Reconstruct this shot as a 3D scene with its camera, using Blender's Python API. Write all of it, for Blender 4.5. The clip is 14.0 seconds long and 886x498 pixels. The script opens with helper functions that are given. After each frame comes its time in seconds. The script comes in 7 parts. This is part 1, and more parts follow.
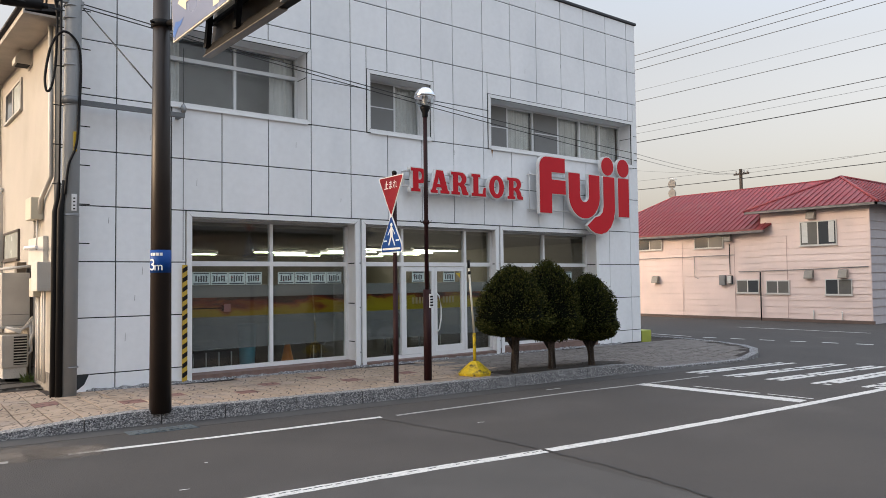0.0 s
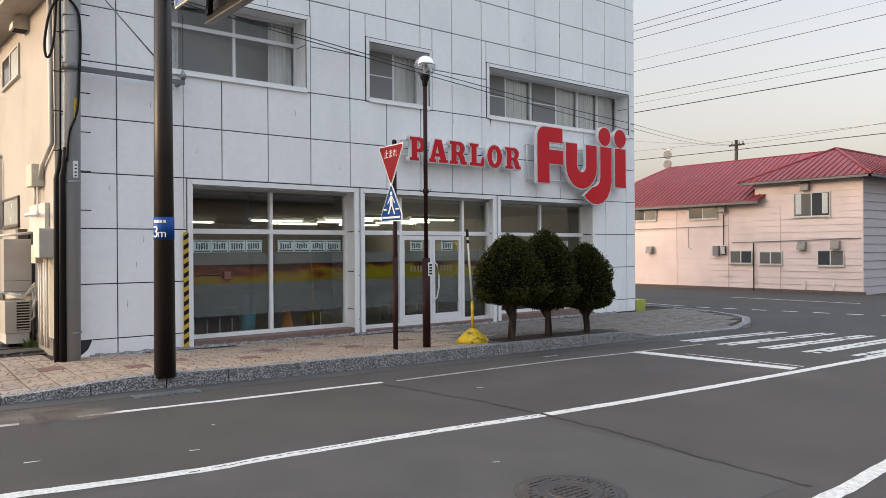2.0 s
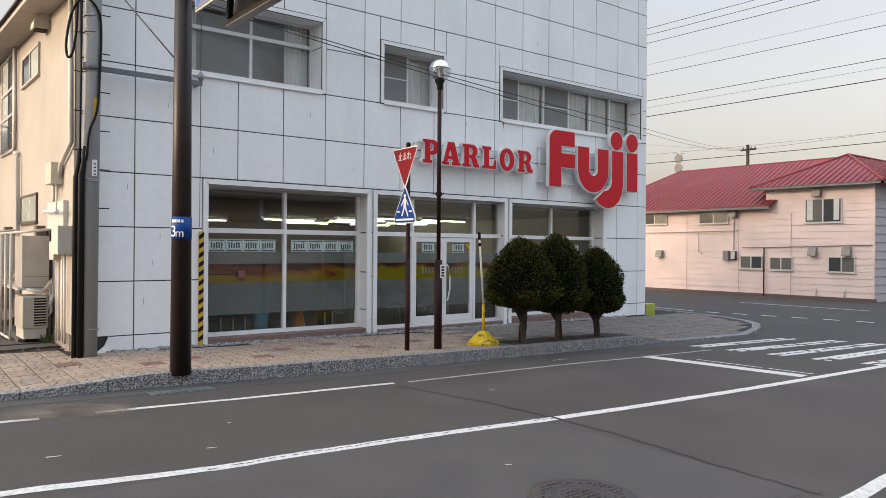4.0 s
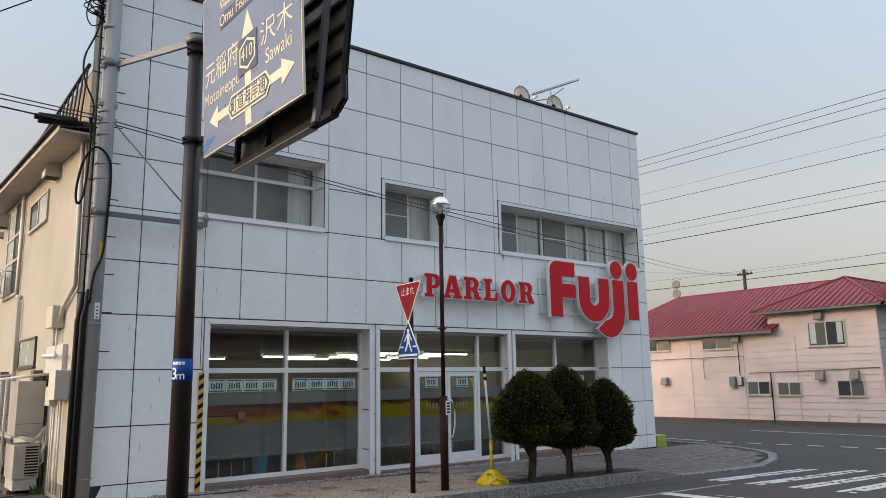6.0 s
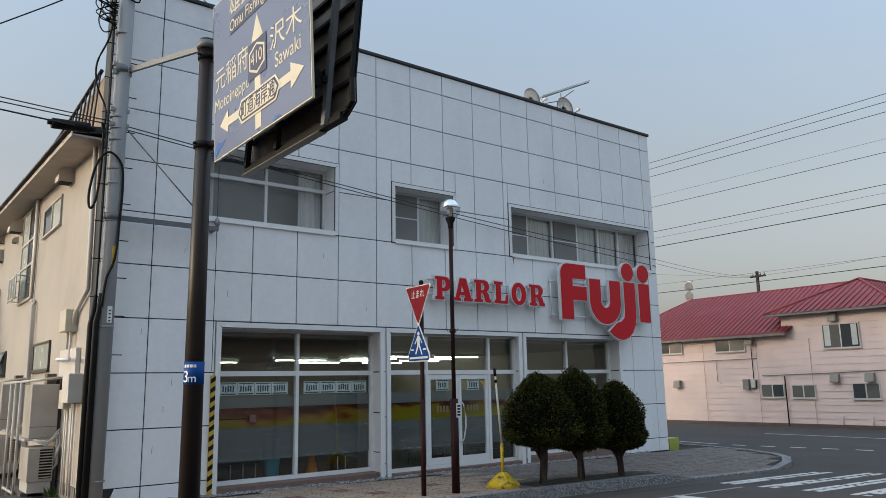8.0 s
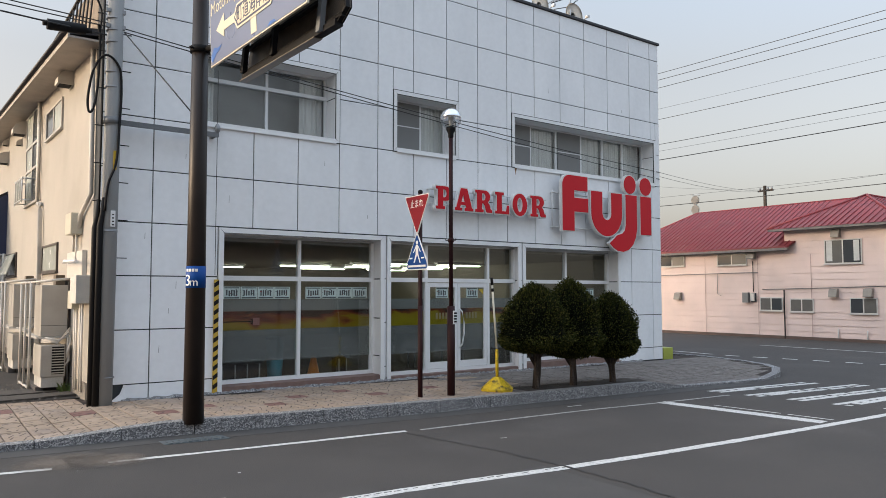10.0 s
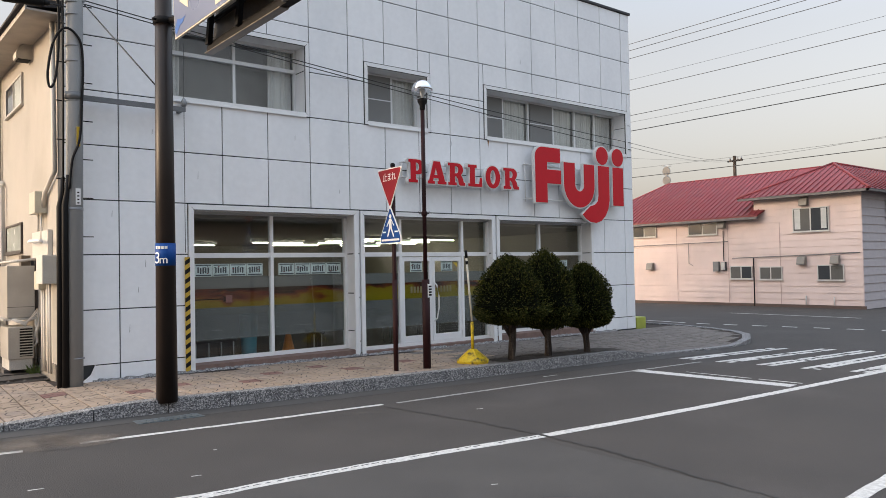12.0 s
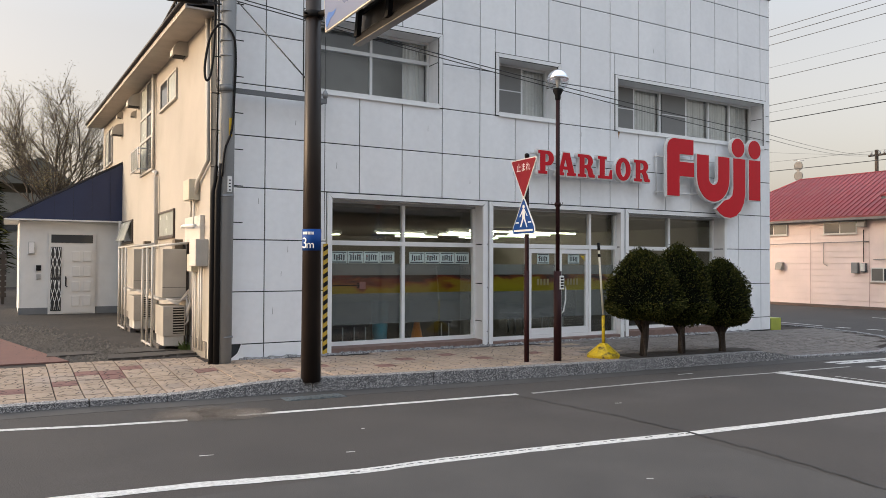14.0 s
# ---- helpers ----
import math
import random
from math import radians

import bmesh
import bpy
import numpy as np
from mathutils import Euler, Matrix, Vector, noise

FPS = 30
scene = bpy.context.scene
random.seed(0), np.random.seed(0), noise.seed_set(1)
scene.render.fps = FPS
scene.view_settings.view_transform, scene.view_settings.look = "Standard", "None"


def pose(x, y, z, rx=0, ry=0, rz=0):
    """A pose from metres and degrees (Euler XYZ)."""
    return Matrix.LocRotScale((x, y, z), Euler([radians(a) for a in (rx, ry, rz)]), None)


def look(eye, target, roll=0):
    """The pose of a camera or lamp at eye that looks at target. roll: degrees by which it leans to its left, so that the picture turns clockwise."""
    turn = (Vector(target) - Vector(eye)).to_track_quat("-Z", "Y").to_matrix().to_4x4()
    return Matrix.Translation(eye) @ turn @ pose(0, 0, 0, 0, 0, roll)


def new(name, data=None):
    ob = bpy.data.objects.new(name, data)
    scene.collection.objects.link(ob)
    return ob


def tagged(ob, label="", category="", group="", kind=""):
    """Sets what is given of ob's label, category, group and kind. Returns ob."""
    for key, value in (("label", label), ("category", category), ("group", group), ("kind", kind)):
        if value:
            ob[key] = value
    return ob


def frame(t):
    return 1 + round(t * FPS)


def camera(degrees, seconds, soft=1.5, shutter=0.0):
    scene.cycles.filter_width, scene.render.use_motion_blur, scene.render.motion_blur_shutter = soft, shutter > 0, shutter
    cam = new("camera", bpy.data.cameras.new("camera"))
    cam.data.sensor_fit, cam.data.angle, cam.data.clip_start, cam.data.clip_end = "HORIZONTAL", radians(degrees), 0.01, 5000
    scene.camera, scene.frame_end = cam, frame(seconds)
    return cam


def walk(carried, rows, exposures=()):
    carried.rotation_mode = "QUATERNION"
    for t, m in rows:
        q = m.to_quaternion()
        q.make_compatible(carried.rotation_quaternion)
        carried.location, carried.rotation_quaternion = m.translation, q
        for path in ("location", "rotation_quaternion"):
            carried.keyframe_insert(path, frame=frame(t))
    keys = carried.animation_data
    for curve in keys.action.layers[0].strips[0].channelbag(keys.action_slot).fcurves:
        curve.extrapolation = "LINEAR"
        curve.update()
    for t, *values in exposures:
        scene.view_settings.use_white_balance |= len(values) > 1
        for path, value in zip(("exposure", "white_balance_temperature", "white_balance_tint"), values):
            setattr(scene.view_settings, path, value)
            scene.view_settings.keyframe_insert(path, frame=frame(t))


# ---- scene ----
cam = camera(61.6, 14.0, soft=0.75)
PATH = [
    (0, (-3.43, -13.01, 1.905), (-2.184, -11.448, 1.988), -0.7),
    (0.5, (-3.392, -13.009, 1.878), (-2.158, -11.437, 1.956), -0.8),
    (1, (-3.437, -13.048, 1.887), (-2.203, -11.475, 1.942), -0.7),
    (1.5, (-3.538, -13.049, 1.891), (-2.295, -11.482, 1.915), -0.6),
    (2, (-3.584, -13.051, 1.889), (-2.324, -11.497, 1.89), -0.4),
    (2.2, (-3.58, -13.05, 1.897), (-2.315, -11.5, 1.89), -0.3),
    (4.3, (-3.712, -13.089, 1.934), (-2.479, -11.514, 1.941), 0.7),
    (4.5, (-3.69, -13.073, 1.931), (-2.466, -11.492, 1.959), 0.7),
    (5, (-3.708, -13.063, 1.961), (-2.492, -11.479, 2.069), 0.6),
    (5.5, (-3.739, -13.044, 2.012), (-2.519, -11.474, 2.227), 0.2),
    (6, (-3.739, -12.995, 1.997), (-2.511, -11.455, 2.347), -1.0),
    (6.5, (-3.691, -12.963, 1.992), (-2.464, -11.446, 2.432), -2.0),
    (7, (-3.764, -12.873, 1.998), (-2.533, -11.369, 2.47), -2.5),
    (7.5, (-3.773, -12.902, 1.997), (-2.554, -11.379, 2.437), -2.0),
    (8, (-3.722, -13.018, 1.979), (-2.519, -11.46, 2.339), -1.1),
    (8.5, (-3.715, -13.14, 1.988), (-2.519, -11.561, 2.262), -0.4),
    (11, (-3.607, -13.213, 1.976), (-2.39, -11.628, 2.048), -0.5),
    (11.5, (-3.597, -13.196, 1.961), (-2.367, -11.621, 2.019), -0.8),
    (12, (-3.62, -13.17, 1.953), (-2.364, -11.615, 2.002), -1.1),
    (12.5, (-3.774, -13.186, 1.988), (-2.496, -11.649, 2.03), -1.1),
    (13, (-3.891, -13.152, 1.985), (-2.615, -11.612, 2.027), -1.0),
    (13.5, (-3.967, -13.119, 1.975), (-2.772, -11.516, 2.016), -0.5),
    (14, (-3.98, -12.915, 1.88), (-2.96, -11.195, 1.917), 0.24),
]
EXPOSURE = [(0.0, 2.67, 6580, 9), (1.0, 2.67, 6600, 9), (2.2, 2.73, 6580, 9), (5.2, 2.69, 6520, 9), (6.0, 2.36, 6350, 6), (6.6, 2.18, 6180, 4), (7.5, 2.07, 5920, 3), (8.5, 2.29, 6000, 3), (11.0, 2.63, 6450, 9), (13.0, 2.66, 6580, 9), (14.0, 2.66, 6720, 9)]
walk(cam, [(t, look(eye, target, roll)) for t, eye, target, roll in PATH], EXPOSURE)

# ---- world and sun ----
world = bpy.data.worlds.new("evening_sky")
scene.world = world
world.use_nodes = True
wn = world.node_tree.nodes
sky = wn.new("ShaderNodeTexSky")
sky.sky_type, sky.sun_disc = "NISHITA", False
sky.sun_elevation, sky.sun_rotation = radians(10), radians(-66)
sky.altitude, sky.air_density, sky.dust_density, sky.ozone_density = 0, 0.9, 6.0, 1.0
wn["Background"].inputs["Strength"].default_value = 0.15
# evening haze: paler overall, warm and a little dimmer towards the horizon
pale = wn.new("ShaderNodeHueSaturation")
pale.inputs["Saturation"].default_value = 0.62
where = wn.new("ShaderNodeTexCoord")
split = wn.new("ShaderNodeSeparateXYZ")
haze = wn.new("ShaderNodeValToRGB")
haze.color_ramp.elements[0].position, haze.color_ramp.elements[0].color = 0.0, (0.56, 0.475, 0.42, 1)
haze.color_ramp.elements[1].position, haze.color_ramp.elements[1].color = 0.52, (0.57, 0.61, 0.66, 1)
middle = haze.color_ramp.elements.new(0.28)
middle.color = (0.50, 0.46, 0.437, 1)
haze.color_ramp.elements.new(0.80).color = (1.32, 1.34, 1.39, 1)
tinted = wn.new("ShaderNodeMix")
tinted.data_type, tinted.blend_type = "RGBA", "MULTIPLY"
tinted.inputs[0].default_value = 1.0
# thin even overcast takes the edge off the glow round the sun
veil = wn.new("ShaderNodeMix")
veil.data_type = "RGBA"
veil.inputs[0].default_value = 0.40
veil.inputs[7].default_value = (1.55, 1.60, 1.67, 1)
wl = world.node_tree.links
wl.new(where.outputs["Generated"], split.inputs[0])
wl.new(split.outputs["Z"], haze.inputs["Fac"])
wl.new(sky.outputs["Color"], pale.inputs["Color"])
wl.new(pale.outputs["Color"], veil.inputs[6])
wl.new(veil.outputs[2], tinted.inputs[6])
wl.new(haze.outputs["Color"], tinted.inputs[7])
wl.new(tinted.outputs[2], wn["Background"].inputs["Color"])
sun = new("sun", bpy.data.lights.new("sun", "SUN"))
sun.data.energy, sun.data.angle, sun.data.color = 0.14, radians(14), (1.0, 0.76, 0.50)
sun.matrix_world = look((0, 0, 0), (0.900, -0.400, -0.174))

SL = -0.0065          # fall of the street along the facade


def gz(x):
    return SL * x


# ---- materials ----
MATS = {}


def mat(name, color, rough=0.6, metal=0.0, vary=0.12, scale=3.0, bump=0.0, fine=60.0, rand=0.0, tint=None, streak=0.0, spec=0.5):
    """Procedural surface: base colour with two scales of variation, fine relief, and a change from piece to piece."""
    if name in MATS:
        return MATS[name]
    m = bpy.data.materials.new(name)
    m.use_nodes = True
    nt = m.node_tree
    b = nt.nodes["Principled BSDF"]
    b.inputs["Metallic"].default_value = metal
    b.inputs["Specular IOR Level"].default_value = spec
    geo = nt.nodes.new("ShaderNodeNewGeometry")
    n1 = nt.nodes.new("ShaderNodeTexNoise")
    n1.inputs["Scale"].default_value, n1.inputs["Detail"].default_value = scale, 6
    n2 = nt.nodes.new("ShaderNodeTexNoise")
    n2.inputs["Scale"].default_value, n2.inputs["Detail"].default_value = fine, 3
    mp = nt.nodes.new("ShaderNodeMapping")
    nt.links.new(geo.outputs["Position"], mp.inputs["Vector"])
    if streak:
        mp.inputs["Scale"].default_value = (1, 1, streak)
    nt.links.new(mp.outputs["Vector"], n1.inputs["Vector"])
    nt.links.new(geo.outputs["Position"], n2.inputs["Vector"])
    ramp = nt.nodes.new("ShaderNodeMapRange")
    ramp.inputs["From Min"].default_value, ramp.inputs["From Max"].default_value = 0.3, 0.7
    ramp.inputs["To Min"].default_value, ramp.inputs["To Max"].default_value = 1 - vary, 1 + vary * 0.6
    nt.links.new(n1.outputs["Fac"], ramp.inputs["Value"])
    ramp2 = nt.nodes.new("ShaderNodeMapRange")
    ramp2.inputs["From Min"].default_value, ramp2.inputs["From Max"].default_value = 0.3, 0.7
    ramp2.inputs["To Min"].default_value, ramp2.inputs["To Max"].default_value = 1 - vary * 0.7, 1 + vary * 0.5
    nt.links.new(n2.outputs["Fac"], ramp2.inputs["Value"])
    mul = nt.nodes.new("ShaderNodeMath")
    mul.operation = "MULTIPLY"
    nt.links.new(ramp.outputs["Result"], mul.inputs[0])
    nt.links.new(ramp2.outputs["Result"], mul.inputs[1])
    last = mul.outputs[0]
    if rand:
        info = nt.nodes.new("ShaderNodeObjectInfo")
        rr = nt.nodes.new("ShaderNodeMapRange")
        rr.inputs["To Min"].default_value, rr.inputs["To Max"].default_value = 1 - rand, 1 + rand
        nt.links.new(info.outputs["Random"], rr.inputs["Value"])
        mul2 = nt.nodes.new("ShaderNodeMath")
        mul2.operation = "MULTIPLY"
        nt.links.new(last, mul2.inputs[0])
        nt.links.new(rr.outputs["Result"], mul2.inputs[1])
        last = mul2.outputs[0]
    base = nt.nodes.new("ShaderNodeRGB")
    base.outputs[0].default_value = (*color, 1)
    src = base.outputs[0]
    if tint:
        mx = nt.nodes.new("ShaderNodeMix")
        mx.data_type = "RGBA"
        mx.inputs[6].default_value, mx.inputs[7].default_value = (*color, 1), (*tint, 1)
        tr = nt.nodes.new("ShaderNodeMapRange")
        tr.inputs["From Min"].default_value, tr.inputs["From Max"].default_value = 0.52, 0.68
        n3 = nt.nodes.new("ShaderNodeTexNoise")
        n3.inputs["Scale"].default_value, n3.inputs["Detail"].default_value = scale * 0.7, 8
        nt.links.new(mp.outputs["Vector"], n3.inputs["Vector"])
        nt.links.new(n3.outputs["Fac"], tr.inputs["Value"])
        nt.links.new(tr.outputs["Result"], mx.inputs[0])
        src = mx.outputs[2]
    vm = nt.nodes.new("ShaderNodeVectorMath")
    vm.operation = "SCALE"
    nt.links.new(src, vm.inputs[0])
    nt.links.new(last, vm.inputs["Scale"])
    nt.links.new(vm.outputs[0], b.inputs["Base Color"])
    rg = nt.nodes.new("ShaderNodeMapRange")
    rg.inputs["To Min"].default_value, rg.inputs["To Max"].default_value = max(0.02, rough - 0.1), min(1, rough + 0.1)
    nt.links.new(n1.outputs["Fac"], rg.inputs["Value"])
    nt.links.new(rg.outputs["Result"], b.inputs["Roughness"])
    if bump:
        bp = nt.nodes.new("ShaderNodeBump")
        bp.inputs["Strength"].default_value, bp.inputs["Distance"].default_value = bump, 0.01
        nt.links.new(n2.outputs["Fac"], bp.inputs["Height"])
        nt.links.new(bp.outputs["Normal"], b.inputs["Normal"])
    MATS[name] = m
    return m


def glass_mat(name, tint=(0.75, 0.8, 0.8), gloss=0.25):
    if name in MATS:
        return MATS[name]
    m = bpy.data.materials.new(name)
    m.use_nodes = True
    nt = m.node_tree
    nt.nodes.remove(nt.nodes["Principled BSDF"])
    out = nt.nodes["Material Output"]
    tr = nt.nodes.new("ShaderNodeBsdfTransparent")
    tr.inputs["Color"].default_value = (*tint, 1)
    gl = nt.nodes.new("ShaderNodeBsdfGlossy")
    gl.inputs["Roughness"].default_value = 0.02
    fr = nt.nodes.new("ShaderNodeMath")
    fr.operation = "POWER"
    fr.inputs[1].default_value = 5.0
    fw = nt.nodes.new("ShaderNodeLayerWeight")
    fw.inputs["Blend"].default_value = 0.5
    nt.links.new(fw.outputs["Facing"], fr.inputs[0])
    ad = nt.nodes.new("ShaderNodeMath")
    ad.operation = "MULTIPLY_ADD"
    ad.use_clamp = True
    ad.inputs[1].default_value, ad.inputs[2].default_value = 0.95, 0.035 + gloss * 0.06
    nt.links.new(fr.outputs[0], ad.inputs[0])
    mx = nt.nodes.new("ShaderNodeMixShader")
    nt.links.new(ad.outputs[0], mx.inputs[0])
    nt.links.new(tr.outputs[0], mx.inputs[1])
    nt.links.new(gl.outputs[0], mx.inputs[2])
    nt.links.new(mx.outputs[0], out.inputs["Surface"])
    MATS[name] = m
    return m


def emit_mat(name, color, strength):
    if name in MATS:
        return MATS[name]
    m = bpy.data.materials.new(name)
    m.use_nodes = True
    b = m.node_tree.nodes["Principled BSDF"]
    b.inputs["Base Color"].default_value = (*color, 1)
    b.inputs["Emission Color"].default_value = (*color, 1)
    b.inputs["Emission Strength"].default_value = strength
    MATS[name] = m
    return m


PANEL = mat("white_facade_panel", (0.85, 0.865, 0.885), 0.32, vary=0.04, scale=1.2, fine=9, rand=0.025, tint=(0.79, 0.81, 0.835), streak=0.3)
JOINT = mat("dark_joint", (0.04, 0.045, 0.05), 0.8)
ALU = mat("white_aluminium", (0.82, 0.83, 0.835), 0.35, vary=0.05)
ALUG = mat("grey_aluminium", (0.45, 0.46, 0.47), 0.35, 0.6, vary=0.08)
ASPHALT = mat("asphalt", (0.050, 0.0445, 0.041), 0.9, vary=0.22, scale=0.7, fine=70, bump=0.6, tint=(0.062, 0.0555, 0.052))
LINE = mat("worn_road_paint", (0.60, 0.595, 0.575), 0.75, vary=0.22, scale=31, fine=140, bump=0.4, tint=(0.43, 0.42, 0.41))
KERB = mat("pebble_concrete", (0.23, 0.23, 0.24), 0.85, vary=0.25, scale=3, fine=70, bump=1.0)
# exposed pebbles: each cell takes its own grey
kn = KERB.node_tree
peb = kn.nodes.new("ShaderNodeTexVoronoi")
peb.inputs["Scale"].default_value = 76
kg = kn.nodes.new("ShaderNodeNewGeometry")
ks_ = kn.nodes.new("ShaderNodeSeparateColor")
kr = kn.nodes.new("ShaderNodeValToRGB")
kr.color_ramp.elements[0].position, kr.color_ramp.elements[0].color = 0.08, (0.055, 0.054, 0.055, 1)
kr.color_ramp.elements[1].position, kr.color_ramp.elements[1].color = 0.95, (0.47, 0.46, 0.45, 1)
kr.color_ramp.elements.new(0.6).color = (0.20, 0.20, 0.21, 1)
kn.links.new(kg.outputs["Position"], peb.inputs["Vector"])
kn.links.new(peb.outputs["Color"], ks_.inputs["Color"])
kn.links.new(ks_.outputs["Red"], kr.inputs["Fac"])
kn.links.new(kr.outputs["Color"], kn.nodes["Principled BSDF"].inputs["Base Color"])
PAVE = mat("buff_paving", (0.335, 0.255, 0.19), 0.88, vary=0.16, scale=2.0, fine=90, bump=0.5, rand=0.09, tint=(0.32, 0.255, 0.21))
PAVEBED = mat("paving_bed", (0.028, 0.018, 0.014), 0.95, vary=0.2)
CREAM = mat("cream_render", (0.425, 0.392, 0.345), 0.85, vary=0.08, scale=0.8, fine=120, bump=0.35, tint=(0.375, 0.342, 0.295))
DARKROOF = mat("dark_metal_trim", (0.035, 0.035, 0.04), 0.5, 0.3)
SOFFIT = mat("soffit_board", (0.46, 0.42, 0.37), 0.8)
BROWN = mat("brown_pole_paint", (0.022, 0.015, 0.012), 0.42, 0.0, vary=0.2, spec=0.3)
MAROON = mat("maroon_post_paint", (0.026, 0.007, 0.008), 0.55, vary=0.2, spec=0.2)
CONC = mat("grey_utility_pole", (0.325, 0.34, 0.35), 0.7, vary=0.12, scale=4, fine=150, bump=0.2, streak=0.2)
PINK = mat("pink_siding", (0.74, 0.59, 0.54), 0.75, vary=0.07, scale=0.8, tint=(0.68, 0.55, 0.51))
REDROOF = mat("red_metal_roof", (0.185, 0.022, 0.028), 0.55, vary=0.15, scale=1.5, tint=(0.20, 0.04, 0.042))
SIGNRED = mat("red_letter_face", (0.56, 0.010, 0.022), 0.4, vary=0.05, spec=0.2)
WHITEP = mat("white_paint", (0.78, 0.78, 0.78), 0.5, vary=0.06)
BLACK = mat("black_rubber", (0.008, 0.008, 0.009), 0.6, spec=0.2)
GLASS = glass_mat("shop_glass", (0.90, 0.92, 0.92))
NAVY = mat("navy_metal", (0.018, 0.03, 0.085), 0.45, vary=0.1)
DARKIN = mat("dark_interior", (0.16, 0.17, 0.17), 0.8)


# ---- mesh helpers ----
def box(bm, x0, y0, z0, x1, y1, z1, bevel=0.0):
    vs = [bm.verts.new((x, y, z)) for x in (x0, x1) for y in (y0, y1) for z in (z0, z1)]
    fs = [(0, 1, 3, 2), (4, 6, 7, 5), (0, 4, 5, 1), (2, 3, 7, 6), (0, 2, 6, 4), (1, 5, 7, 3)]
    faces = [bm.faces.new([vs[i] for i in f]) for f in fs]
    if bevel:
        es = list({e for f in faces for e in f.edges})
        bmesh.ops.bevel(bm, geom=es, offset=bevel, segments=2, affect="EDGES", profile=0.6)
    return bm


def bx(*a, bevel=0.0):
    return box(bmesh.new(), *a, bevel=bevel)


def tube(bm, pts, r, seg=10, r1=None, cap=True):
    """A round bar along points; r to r1."""
    pts = [Vector(p) for p in pts]
    rings = []
    n = len(pts)
    for i, p in enumerate(pts):
        d = (pts[min(i + 1, n - 1)] - pts[max(i - 1, 0)]).normalized()
        up = Vector((0, 0, 1)) if abs(d.z) < 0.95 else Vector((0, 1, 0))
        u = d.cross(up).normalized()
        v = d.cross(u).normalized()
        rad = r if r1 is None else r + (r1 - r) * i / (n - 1)
        rings.append([bm.verts.new(p + (u * math.cos(a) + v * math.sin(a)) * rad) for a in (2 * math.pi * k / seg for k in range(seg))])
    for a, b in zip(rings, rings[1:]):
        for k in range(seg):
            f = bm.faces.new((a[k], a[(k + 1) % seg], b[(k + 1) % seg], b[k]))
            f.smooth = True
    if cap:
        bm.faces.new(list(reversed(rings[0])))
        bm.faces.new(rings[-1])
    return bm


def tb(pts, r, seg=10, r1=None):
    return tube(bmesh.new(), pts, r, seg, r1)


def poly(bm, pts, depth):
    """A flat polygon (3D points) thickened by the vector depth."""
    a = [bm.verts.new(p) for p in pts]
    b = [bm.verts.new(Vector(p) + Vector(depth)) for p in pts]
    bm.faces.new(a)
    bm.faces.new(list(reversed(b)))
    n = len(a)
    for i in range(n):
        bm.faces.new((a[i], b[i], b[(i + 1) % n], a[(i + 1) % n]))
    return bm


def pl(pts, depth):
    return poly(bmesh.new(), pts, depth)


def lathe(bm, prof, cx, cy, seg=20):
    """A turned shape from (radius, z) pairs."""
    rings = [[bm.verts.new((cx + r * math.cos(2 * math.pi * k / seg), cy + r * math.sin(2 * math.pi * k / seg), z)) for k in range(seg)] for r, z in prof]
    for a, b in zip(rings, rings[1:]):
        for k in range(seg):
            f = bm.faces.new((a[k], a[(k + 1) % seg], b[(k + 1) % seg], b[k]))
            f.smooth = True
    bm.faces.new(list(reversed(rings[0])))
    bm.faces.new(rings[-1])
    return bm


def done(bm, name, material):
    bmesh.ops.recalc_face_normals(bm, faces=bm.faces[:])
    me = bpy.data.meshes.new(name)
    bm.to_mesh(me)
    bm.free()
    me.materials.append(material)
    return me


def part(name, bm, material, parent, label="", kind=""):
    ob = new(name, done(bm, name, material))
    ob.parent = parent
    if parent is not None:
        ob.matrix_parent_inverse = parent.matrix_basis.inverted()
    return tagged(ob, label, kind=kind)


def thing(name, label, category, at=(0, 0, 0), group="", kind=""):
    e = new(name)
    e.empty_display_size = 0.1
    e.matrix_basis = Matrix.Translation(at)
    return tagged(e, label, category, group, kind)


def solid(name, bm, material, label, category, group="", kind=""):
    return tagged(new(name, done(bm, name, material)), label, category, group, kind)


def sloped(bm):
    for v in bm.verts:
        v.co.z += gz(v.co.x)
    return bm


def hide_shadow(ob):
    ob.visible_shadow = False
    return ob


# ---- ground ----
KERBLINE = [(-14, -2.2), (-6, -2.33), (-3, -2.42), (-1.6, -2.56), (-0.5, -2.62), (0.3, -2.74), (1.2, -2.84), (2.4, -2.95), (4.4, -3.15), (6.0, -3.24), (8.8, -3.38), (10.6, -3.48), (12.0, -3.62)]
CORNER = [(13.0, -3.68), (14.0, -3.5), (14.9, -3.0), (15.6, -2.3), (16.0, -1.4), (16.15, 0.0), (16.2, 3.0), (16.3, 30.0)]


def smooth(a, b, v):
    t = min(1, max(0, (v - a) / (b - a)))
    return t * t * (3 - 2 * t)


def sz(x, y):
    """Height of the pavement: dropped at the drive, and a little towards the corner."""
    drop = 0.115 * smooth(-0.2, -2.4, x) * smooth(0.6, -2.2, y)
    crossing = 0.155 * smooth(8.9, 10.4, x) * smooth(14.4, 12.8, x) * smooth(-0.6, -3.0, y)
    return gz(x) + 0.19 - drop - crossing - 0.05 * smooth(12.5, 14.5, x) * smooth(0.5, -2.5, y)


def lot(x, y):
    return gz(x) + 0.17 + 0.013 * max(0, y - 0.8)


